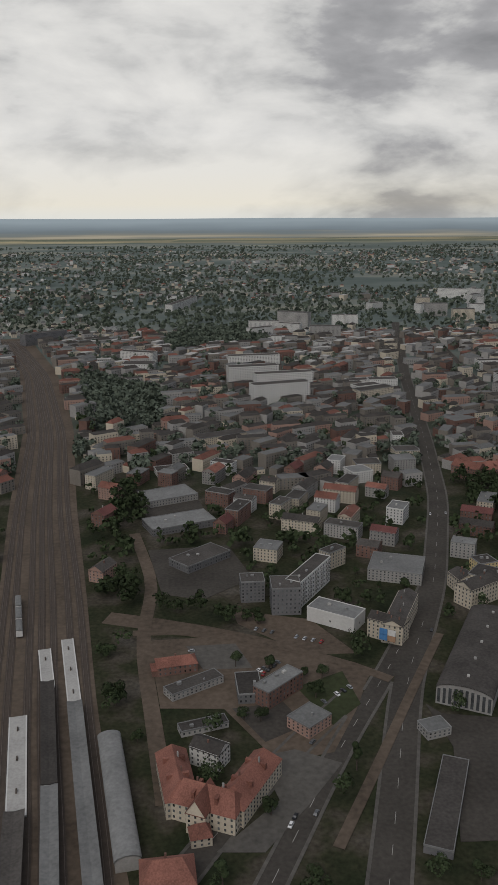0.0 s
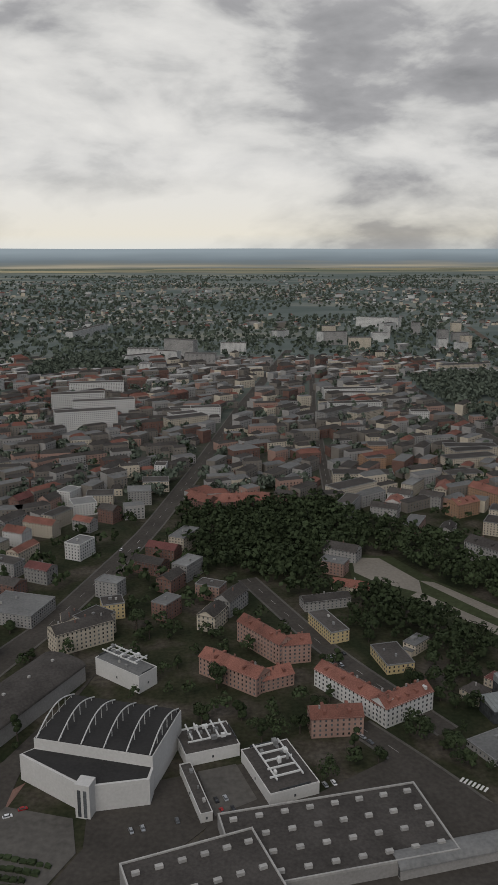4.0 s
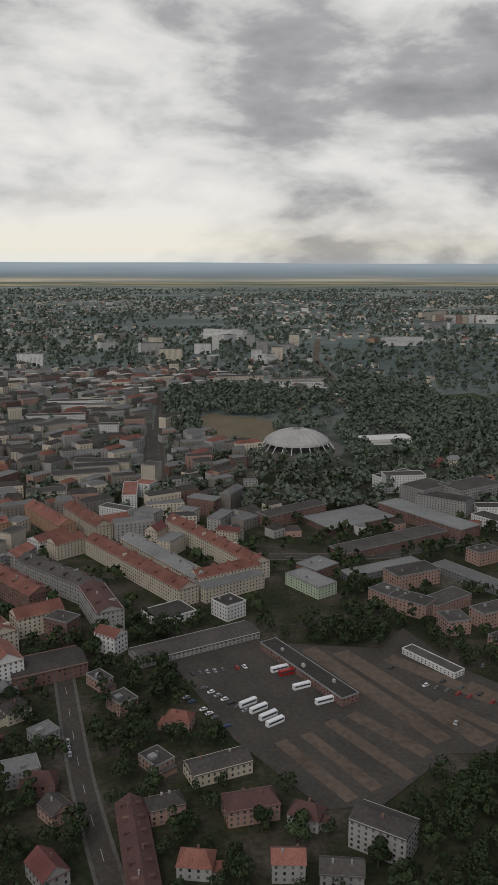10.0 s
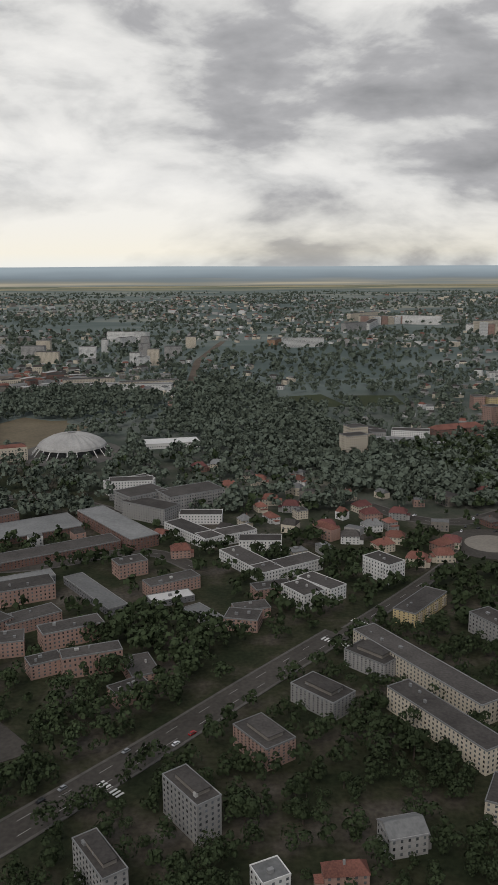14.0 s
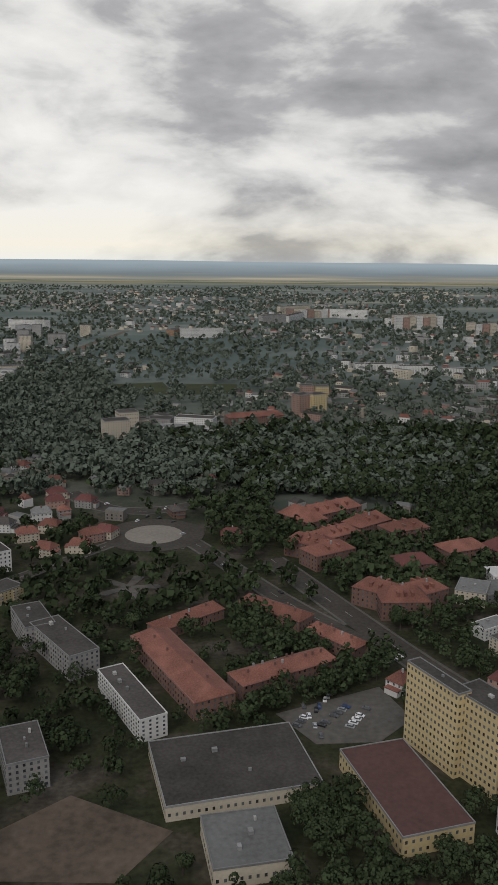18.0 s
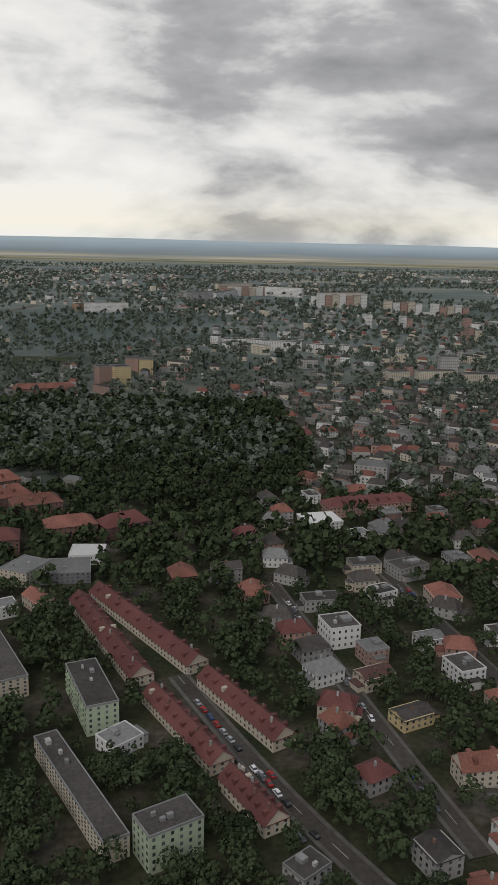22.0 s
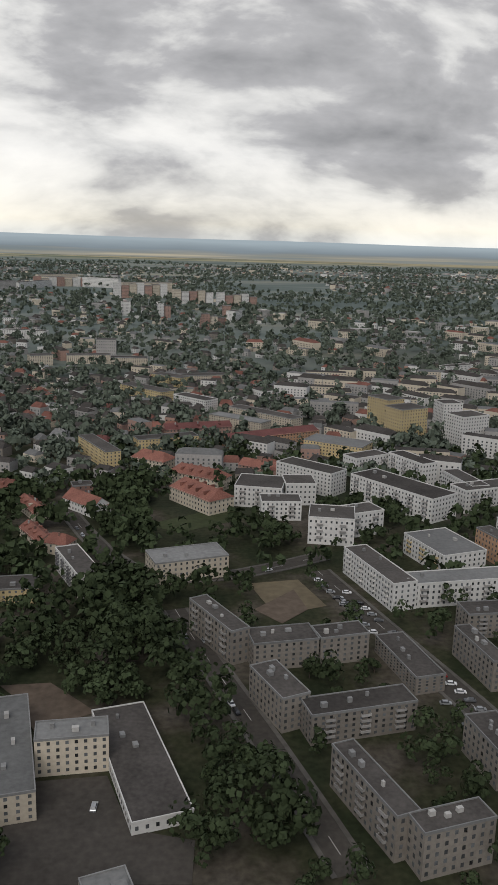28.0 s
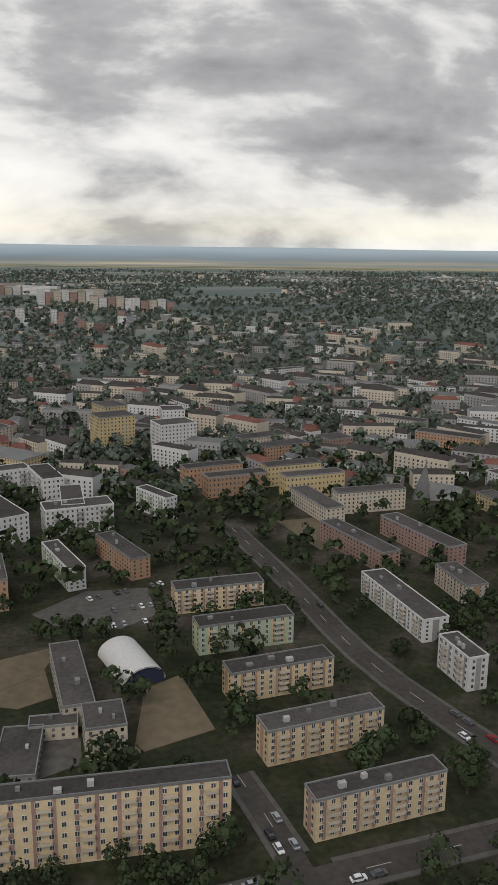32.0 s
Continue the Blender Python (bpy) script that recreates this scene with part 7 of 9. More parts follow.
flat(432.4, 456, 33, 38.3, 10, 6.203, wall="brick", roof="bitumen", name="shopping_centre", boxes=5)
flat(499.7, 445.2, -58, 55.7, 14.1, 5.581, wall="brick", roof="grey_roof", name="shopping_centre", boxes=8)
flat(473.4, 413.7, 28, 62, 12.1, 3.659, wall="brick", roof="bitumen", name="shopping_centre", boxes=6)
flat(434.6, 381.8, 38, 13.7, 12.1, 4.337, wall="brick", roof="grey_roof", boxes=2, name="low_building")
flat(462, 380, 24, 37.7, 8.1, 3.065, wall="dark", roof="grey_roof", boxes=0, name="covered_walkway")
flat(498.1, 367.1, -58, 39.2, 8.1, 3.093, wall="dark", roof="grey_roof", boxes=0, name="covered_walkway")
flat(457.6, 347.3, -54, 13.5, 9.1, 5.749, wall="pink", name="barracks_block", boxes=2)
flat(464.6, 340.1, -42, 16.1, 9.1, 5.777, wall="pink", name="barracks_block", boxes=2)
flat(475.6, 323, 10, 9, 9.1, 5.585, wall="pink", name="barracks_block", boxes=2)
flat(553.2, 336.6, -16, 12, 9.1, 4.74, wall="pink", name="barracks_block", boxes=2)
flat(536, 434.1, -55, 33.3, 10.1, 4.796, wall="white", roof="bitumen", name="modern_office", boxes=5, storeys=3)
flat(551.1, 428.4, 27, 27, 10.1, 4.825, wall="white", roof="bitumen", name="modern_office", boxes=5, storeys=3)
flat(540, 459.2, -5, 21.1, 9.1, 4.853, wall="white", roof="bitumen", name="modern_office", boxes=5, storeys=3)
flat(559.7, 391.6, -60, 33.3, 10.1, 4.881, wall="white", roof="bitumen", name="modern_office", boxes=5, storeys=3)
flat(574, 386.1, 29, 30.2, 10.1, 4.909, wall="white", roof="bitumen", name="modern_office", boxes=5, storeys=3)
flat(565.9, 418, -5, 19, 9.1, 4.937, wall="white", roof="bitumen", name="modern_office", boxes=5, storeys=3)
flat(576.9, 355.8, -60, 13.9, 10.1, 6.265, wall="white", boxes=3, balconies="white")
flat(515, 466.5, -38, 27.9, 12.1, 8.299, wall="grey", boxes=6)
flat(521.4, 634.7, 9, 38.2, 16.2, 3.777, wall="white", roof="white", name="sports_hall", boxes=0, storeys=1)

flat(638.2, 320.3, -65, 17.3, 9, 7.318, wall="grey", boxes=3)
flat(649.5, 305.6, -57, 26.7, 9, 7.346, wall="grey", boxes=4)
flat(648.4, 251.6, -71, 15.3, 9, 7.431, wall="grey", boxes=4)
flat(609, 228.2, -30, 11.9, 12.1, 6.837, wall="cream", boxes=3)
flat(626.1, 211.2, -54, 9, 11, 6.865, wall="cream", boxes=3)
flat(640.3, 586, 19, 15.6, 10.1, 16.189, wall="cream", storeys=10, boxes=2, name="tower_block")

pitched(733, 419.8, -54, 19.3, 10.9, 6.165, rise=4.1, wall="brick", roof="red_tile", hip=5, name="palace_wing", category="building")
pitched(745.1, 429.2, 32, 31.1, 10.9, 6.193, rise=3.4, wall="brick", roof="red_tile", hip=4, name="palace_wing", category="building", dormers=4)
pitched(732.3, 387.6, -32, 18.3, 10.9, 6.221, rise=2.7, wall="brick", roof="red_tile", hip=4, name="palace_wing", category="building", dormers=3)
pitched(737.1, 378.3, 29, 18.3, 10.9, 6.249, rise=2.7, wall="brick", roof="red_tile", hip=4, name="palace_wing", category="building", dormers=2)
pitched(742.9, 397.4, 32, 19, 10.9, 6.277, rise=2.7, wall="brick", roof="red_tile", hip=4, name="palace_wing", category="building", dormers=3)
pitched(758.8, 411.5, 36, 18.8, 10.9, 6.305, rise=3.4, wall="brick", roof="red_tile", hip=4, name="palace_wing", category="building", dormers=2)
pitched(772.5, 403.3, 23, 18.2, 10.9, 6.333, rise=2.7, wall="brick", roof="red_tile", hip=4, name="palace_wing", category="building", dormers=2)
pitched(748.3, 339.6, -39, 15.1, 10.9, 6.361, rise=2.7, wall="brick", roof="red_tile", hip=4, name="palace_wing", category="building", dormers=2)
pitched(754, 331.7, -1, 15.7, 10.9, 6.389, rise=3.4, wall="brick", roof="red_tile", hip=4, name="palace_wing", category="building", dormers=3)
pitched(762.3, 338.7, 29, 13.7, 10.9, 6.417, rise=2.7, wall="brick", roof="red_tile", hip=4, name="palace_wing", category="building", dormers=2)
pitched(788.8, 380.2, 20, 17.5, 10.9, 5.795, rise=2.7, wall="brick", roof="red_tile", hip=4, name="palace_wing", category="building")
pitched(767, 367.1, 11, 13.6, 10.9, 5.432, rise=2.7, wall="brick", roof="dark_red", hip=4, name="palace_wing", category="building")
flat(767.8, 685.7, 31, 12, 9.9, 15.888, wall="pink", storeys=10, boxes=1, name="tower_block")
flat(778.6, 686.7, 30, 12.5, 9.9, 15.916, wall="yellow", storeys=10, boxes=1, name="tower_block")
flat(680.9, 617.3, 22, 26.1, 25, 5.268, wall="white", roof="grey_roof", name="office_block")
flat(668, 616.4, -48, 24, 16, 5.296, wall="cream", roof="grey_roof", name="office_block")
flat(708.2, 607.1, 10, 23.2, 11.9, 4.024, wall="white", roof="grey_roof", name="office_block")
pitched(730.9, 656.9, 17, 41, 11.9, 5.352, rise=2.7, wall="brick", roof="red_tile", hip=4, name="school_building", category="building")

flat(879.7, 393.1, 13, 14.2, 11.8, 3.117, wall="white", roof="white", boxes=2, name="pavilion")
flat(780.8, 342.1, -27, 10.1, 11.9, 5.095, wall="cream", roof="grey_roof", name="pavilion")
flat(792, 344, 7, 16.9, 11.9, 3.823, wall="dark", roof="grey_roof", name="low_building")
flat(797.8, 358.6, -0, 11.2, 9.9, 3.46, wall="white", roof="white", name="low_building", boxes=0)
pitched(806.9, 384.5, 32, 17.4, 9.9, 4.788, rise=3.4, wall="brick", roof="dark_red", hip=4, name="palace_wing", category="building")

pitched(893.1, 221.2, 17, 10.1, 8.8, 3.544, rise=2.7, wall="white", roof="red_tile", name="house", dormers=3, chimneys=2)
pitched(876.6, 277.3, 24, 8.4, 5.9, 3.352, rise=1, wall="cream", roof="brown_roof", name="villa")
flat(888.6, 325.2, -65, 6.4, 7, 4.058, wall="white", boxes=1, name="villa")
flat(901.2, 345.2, -66, 7.9, 11.3, 4.086, wall="grey", boxes=2, name="villa")
pitched(864.5, 256.8, -61, 6.4, 5.9, 3.52, rise=2.7, wall="grey", roof="red_tile", hip=2, name="villa")
pitched(881.5, 260.6, 24, 8.2, 5.9, 2.898, rise=1, wall="yellow", roof="bitumen", name="villa")
pitched(875.1, 216.4, -68, 6.4, 5.9, 4.256, rise=1, wall="grey", roof="bitumen", name="villa")
flat(893.4, 206.8, -64, 6.4, 6.1, 3.634, wall="grey", roof="grey_roof", boxes=2, name="villa")
pitched(895, 296, 18, 6.4, 5.9, 3.442, rise=1, wall="white", roof="grey_roof", name="villa")
pitched(868.6, 238.9, 29, 6.4, 5.9, 3.47, rise=2, wall="grey", roof="dark_red", name="villa", hip=2)

flat(985.4, 323.1, -68, 9, 8.6, 4.094, wall="cream", boxes=2, name="villa", roof="grey_roof")
pitched(1007.2, 331.5, -73, 25.8, 7.8, 3.528, rise=2.7, wall="cream", roof="dark_red", name="terrace_house", chimneys=2)
flat(1025.4, 328.8, 4, 10.5, 8.7, 4.262, wall="yellow", name="pavilion", boxes=1)


pitched(1116.7, 492.4, 23, 47.7, 11.5, 5.6, rise=1.7, wall="orange", roof="dark_red", name="school_building", category="building", chimneys=2)
flat(1144.4, 473.7, -36, 27.1, 13.4, 6.278, wall="yellow", roof="grey_roof", name="school_building", boxes=2)
flat(1184.1, 501.9, 23, 16.1, 12.4, 16.056, wall="yellow", storeys=10, boxes=2, name="tower_block")
flat(1210.2, 490.8, 21, 16.1, 12.4, 14.785, wall="white", storeys=9, boxes=2, name="tower_block")

flat(1291.8, 712.3, 29, 28, 8.6, 6.09, wall="white", storeys=4, boxes=2)
flat(1323.2, 536.3, -38, 25, 8.6, 6.118, wall="cream", storeys=4, boxes=3)
flat(1335.1, 499.7, -40, 30, 8.6, 6.146, wall="orange", storeys=4, boxes=3)
flat(1249.2, 501.9, 25, 24.5, 8.6, 6.174, wall="cream", storeys=4, boxes=3)
flat(1256.2, 484.8, 26, 21.3, 8.6, 6.202, wall="orange", storeys=4, boxes=3)
flat(1283, 505.3, 23, 12.9, 11.4, 4.28, wall="pink", storeys=2, boxes=1, name="low_building")
flat(1315.9, 492, -18, 22, 13.3, 3.658, wall="grey", roof="grey_roof", storeys=2, boxes=1, name="low_building")

flat(1072.9, 1595.6, 58, 160.3, 13.6, 13.492, wall="white", storeys=8, boxes=2)
flat(1138.9, 1017.6, 39, 24.3, 13.5, 10.728, wall="pink", storeys=7, boxes=1)
flat(1171.7, 1097.6, 59, 20.7, 11.5, 12.056, wall="white", storeys=8, boxes=1)
flat(879.8, 1657.5, 70, 125.7, 13.8, 12.084, wall="white", storeys=8, boxes=1)
flat(1078.4, 654.8, -45, 24.7, 9.6, 6.29, wall="yellow", boxes=2)
flat(1101.5, 661, 13, 34, 9.6, 5.927, wall="cream", boxes=2)
flat(1062.7, 611.3, -50, 36.7, 9.7, 5.955, wall="yellow", boxes=2)
flat(1089.2, 580.4, -51, 25.8, 9.6, 5.983, wall="white", boxes=2)
flat(1106.5, 521.5, -43, 31.5, 8.6, 6.662, wall="cream", roof="grey_roof", boxes=3)
flat(1121.2, 535.5, -49, 41.8, 8.6, 6.69, wall="cream", boxes=3)
pitched(1084.7, 510, 13, 32.2, 8.7, 4.768, rise=2, wall="pink", roof="dark_red", name="terrace_house", chimneys=3, dormers=3)
pitched(1063, 452.6, -36, 15.6, 9.6, 4.796, rise=2.7, wall="cream", roof="red_tile", hip=3, name="school_building", category="building")
pitched(1079.8, 428, -39, 22.7, 9.6, 4.824, rise=2.7, wall="cream", roof="red_tile", hip=3, name="school_building", category="building", dormers=4)
pitched(1106, 440.7, -36, 17.8, 8.6, 4.23, rise=2, wall="pink", roof="red_tile", name="terrace_house")
pitched(1039.2, 399.4, -50, 16.3, 7.7, 3.608, rise=2.7, wall="white", roof="red_tile", name="terrace_house")
flat(663.8, 1343.1, 68, 38.5, 12.1, 9.514, wall="orange", storeys=6, boxes=1)
flat(697.3, 1342.2, 37, 49, 12.1, 9.542, wall="white", storeys=6, boxes=1)
flat(320.9, 1223.9, 39, 25.3, 12.2, 13.526, wall="white", storeys=8, boxes=1)
flat(437.1, 1349.5, 42, 29.7, 12.1, 13.554, wall="white", storeys=8, boxes=1)
flat(465.1, 1130.2, -1, 13.1, 12.1, 13.306, wall="white", storeys=8, boxes=1)
flat(477.5, 1085.5, 27, 13.8, 12.1, 13.334, wall="white", storeys=8, boxes=1)
flat(511.4, 1204.6, -1, 23.3, 12.1, 13.362, wall="grey", storeys=8, boxes=1)
flat(396.3, 1210.7, -1, 23.2, 12.1, 13.39, wall="white", storeys=8, boxes=1)
flat(459.7, 907.4, -6, 115.9, 14.1, 5.618, wall="white", roof="grey_roof", storeys=3, boxes=2)
flat(302.3, 807.9, 30, 12.3, 11.1, 7.855, wall="grey", boxes=1)
flat(276.2, 762.7, -2, 36.9, 11.2, 7.911, wall="white", boxes=1)
flat(355.3, 504.7, -24, 10, 10.1, 7.967, wall="white", roof="red_tile", boxes=1)
flat(69.4, 1010.2, 36, 38.5, 12.2, 10.624, wall="white", boxes=1)
flat(259, 1267.8, 37, 24.1, 12.2, 10.708, wall="white", boxes=1)
flat(313.5, 801, 24, 13.2, 11.1, 8.164, wall="white", boxes=1)

# ---- trees and woods ----


def leaf_cloud(seed, lobes, n, r, size):
    """Vertices and faces of a crown: bent leaf clumps spread over the shells of several lobes."""
    rng = np.random.default_rng(seed)
    which = rng.integers(0, len(lobes), n)
    d = rng.normal(size=(n, 3))
    d[:, 2] = np.abs(d[:, 2]) * 1.1 - 0.35
    d /= np.linalg.norm(d, axis=1)[:, None]
    centre = np.array(lobes)[which]
    p = centre[:, :3] + d * centre[:, 3:4] * rng.uniform(0.72, 1.06, (n, 1)) * np.array((1, 1, 0.85))
    t1 = np.cross(d, rng.normal(size=(n, 3)))
    t1 /= np.linalg.norm(t1, axis=1)[:, None]
    t2 = np.cross(d, t1)
    s = size * rng.uniform(0.6, 1.3, (n, 1))
    quad = np.stack((p - t1 * s - d * s * 0.3, p - t2 * s * 0.9 - d * s * 0.25, p + t1 * s - d * s * 0.3, p + t2 * s * 0.9 + d * s * 0.2), 1)
    return quad.reshape(-1, 3), np.arange(4 * n).reshape(-1, 4)


def mesh_from(name, verts, quads):
    me = bpy.data.meshes.new(name)
    me.vertices.add(len(verts))
    me.vertices.foreach_set("co", np.asarray(verts, dtype=np.float32).ravel())
    k = len(quads)
    me.loops.add(4 * k)
    me.loops.foreach_set("vertex_index", np.asarray(quads, dtype=np.int32).ravel())
    me.polygons.add(k)
    me.polygons.foreach_set("loop_start", np.arange(0, 4 * k, 4, dtype=np.int32))
    me.update(calc_edges=True)
    return me


def lobes_of(rng, r, tall):
    out = [(0, 0, tall * 0.62, r * 0.75)]
    for i in range(rng.randint(4, 7)):
        a = rng.uniform(0, 6.28)
        d = r * rng.uniform(0.35, 0.75)
        out.append((math.cos(a) * d, math.sin(a) * d, tall * rng.uniform(0.42, 0.85), r * rng.uniform(0.35, 0.6)))
    return out


def cone(bm, p0, p1, r0, r1, n=6):
    d = (Vector(p1) - Vector(p0)).normalized()
    u = d.orthogonal().normalized()
    v = d.cross(u)
    rings = [[bm.verts.new(Vector(p) + (u * math.cos(6.2832 * k / n) + v * math.sin(6.2832 * k / n)) * r) for k in range(n)] for p, r in ((p0, r0), (p1, r1))]
    for k in range(n):
        bm.faces.new((rings[0][k], rings[0][(k + 1) % n], rings[1][(k + 1) % n], rings[1][k]))


TREE = []
for kind in range(7):
    rng = random.Random(kind + 5)
    tall = (7.5, 8.5, 6.5, 9.5, 5.5, 10.5, 7.0)[kind]
    r = (3.2, 3.6, 3.0, 3.6, 2.5, 1.9, 3.9)[kind]
    bm = bmesh.new()
    cone(bm, (0, 0, -0.3), (0.1, 0.1, tall * 0.55), 0.28, 0.14)
    lobes = lobes_of(rng, r, tall)
    for lx, ly, lz, lr in lobes[1:5]:
        cone(bm, (0.05, 0.05, tall * 0.3), (lx * 0.7, ly * 0.7, lz), 0.12, 0.04, 5)
    trunk = bpy.data.meshes.new("trunk")
    bm.to_mesh(trunk)
    bm.free()
    trunk.materials.append(MAT["bark"])
    v, f = leaf_cloud(kind, lobes, 900, r, 0.33)
    crown = mesh_from("crown", v, f)
    crown.materials.append(MAT["leaf"])
    TREE.append((trunk, crown, r, v, f))

TREES = []


def tree(x, y, k, s, rot):
    trunk, crown, r, _, _ = TREE[k]
    e = new("tree")
    e.matrix_world = pose(x, y, 0, 0, 0, rot) @ Matrix.Diagonal((s, s, s * random.uniform(0.85, 1.15), 1))
    tagged(e, "dark green broadleaf tree with an uneven crown", "tree", "city trees")
    a, b = new("trunk", trunk), new("crown", crown)
    a.parent = b.parent = e
    TREES.append((x, y))


WOOD = []


def wood(*pts):
    """A stand of trees filling an outline, as one mass of crowns."""
    pts = list(pts)
    rng = random.Random(len(WOOD) + 40)
    xs, ys = [p[0] for p in pts], [p[1] for p in pts]
    WOOD.append(pts)
    vs, fs, base = [], [], 0
    step = 4.9 if min(ys) < 480 else 6.4
    x = min(xs)
    while x < max(xs):
        y = min(ys)
        while y < max(ys):
            px, py = x + rng.uniform(-2, 2), y + rng.uniform(-2, 2)
            if inside(px, py, pts) and free(px, py, 1.0) and not in_lot(px, py):
                k = rng.randrange(len(TREE))
                _, _, r, v, f = TREE[k]
                pick = 130 if py < 300 else 62 if py < 480 else 20
                sel = np.random.default_rng(len(vs)).choice(len(f), pick, replace=False)
                s = rng.uniform(0.65, 1.4)
                a = rng.uniform(0, 6.28)
                w = v[f[sel].ravel()] * s
                c = w.reshape(-1, 4, 3).mean(1, keepdims=True)
                w = (c + (w.reshape(-1, 4, 3) - c) * (1.5 if py < 300 else 2.2 if py < 480 else 4.2)).reshape(-1, 3)
                c, sn = math.cos(a), math.sin(a)
                w = np.stack((w[:, 0] * c - w[:, 1] * sn + px, w[:, 0] * sn + w[:, 1] * c + py, w[:, 2]), 1)
                vs.append(w)
                fs.append(np.arange(4 * pick).reshape(-1, 4) + base)
                base += 4 * pick
            y += step
        x += step
    if vs:
        # far stands take the leaf colour that has haze painted in
        ob = part("woodland", mesh_from("woodland", np.concatenate(vs), np.concatenate(fs)), MAT["leaf" if min(ys) < 400 else "hazed_leaf"])
        tagged(ob, "dense dark green woodland of broadleaf crowns", "woods", kind="stuff")


wood((147.4, 447.4), (203.4, 451.7), (236.3, 422.6), (279.2, 373.9), (314.2, 336.8), (315.1, 309.4), (289.2, 299.8), (266.2, 320.5), (238.2, 349.4), (214.3, 383.4), (189.3, 359.3), (167.3, 355.5))
wood((188.3, 354.2), (216.3, 345.7), (243.2, 312.8), (260.2, 290.2), (238.2, 273.3), (218.2, 297.9), (194.3, 326.7))
wood((135.4, 440.4), (225.3, 457.4), (192.3, 354.2), (149.3, 363.8), (135.4, 408.8))
wood((522.4, 1006.6), (613.6, 876), (645.3, 672.3), (693.9, 587), (657.1, 484.9), (611.3, 527.5), (560.4, 607.8), (517.3, 685.5))
wood((268.2, 349.9), (293.2, 328.1), (314.1, 300.4), (299.1, 290.5), (277.2, 308.1))
wood((602.4, 593), (666.1, 623.5), (797.6, 610.4), (889.6, 528.9), (858.7, 445.1), (803.7, 489.1), (717.7, 482.8), (652.1, 488.3), (622.2, 500.5))
wood((667.1, 619.4), (772.6, 624.4), (882.6, 611.7), (892.5, 493.1), (875.7, 429.5), (820.8, 389.3), (779.7, 445.1), (695.8, 492.4))
wood((1038.9, 332.5), (1062.8, 330.1), (1074.1, 284.7), (1083.3, 252.8), (1087.4, 232.6), (1067.4, 234.7), (1059.1, 273.3), (1046.1, 285))
wood((502.2, 339.8), (539.2, 345.5), (551.2, 323.3), (531.2, 286.8), (506.1, 258.2), (492.1, 253.9), (495.1, 288.3))
wood((-123.2, 788.7), (-31.3, 682.6), (-31.4, 572.3), (-79.4, 561.1))
wood((-55, 994.8), (87.1, 1133.6), (70.9, 939.7), (-38.1, 892.8))
wood((341.5, 855.5), (427.3, 920.8), (531.4, 814.8), (435.2, 732), (372.3, 649.5))
wood((1032.9, 328.7), (1075.8, 327), (1057.1, 287.7), (1037.1, 284.1), (1024, 300.8))
wood((-52.6, 440.7), (-35.6, 449.9), (-29.6, 396.8), (-44.6, 389.7))
wood((679.9, 475.8), (723.7, 472.6), (720.8, 394.3), (733.8, 340.8), (710.8, 370.8), (692.8, 408.6))
wood((-22.4, 300.8), (-6.8, 295.1), (10.9, 282.6), (36.1, 268.7), (33.6, 262.9), (9.4, 275.0), (-20.6, 289.5))
wood((22.9, 194.4), (29.3, 199.4), (30.5, 187.6), (24.8, 181.1))
wood((38.9, 225.2), (46.9, 234.0), (50.3, 227.3), (41.1, 214.8))
wood((30.8, 202.8), (35.4, 207.2), (36.8, 200.1), (32.3, 195.9))
wood((-44.3, 312.9), (-31.8, 317.0), (-22.6, 301.7), (-29.9, 284.7), (-38.0, 285.3))
wood((-47.9, 395.8), (-41.6, 399.1), (-34.1, 363.0), (-39.3, 357.0))
wood((1133.5, 252.0), (1136.5, 264.0), (1142.7, 244.4), (1133.9, 242.8))
wood((1157.3, 248.3), (1169.9, 257.5), (1169.6, 247.0), (1158.9, 241.5))
wood((1071.0, 263.5), (1077.6, 250.8), (1079.3, 224.4), (1063.9, 226.0), (1063.4, 244.5))

# ---- houses between the ones above, district by district ----


def in_wood(x, y):
    return any(inside(x, y, w) for w in WOOD)


def near_view(x, y):
    """Inside the wide strip of town that lies beside the flight path."""
    return -0.34 * (y - 60) - 30 < x < 1235 + 0.55 * (y - 100)


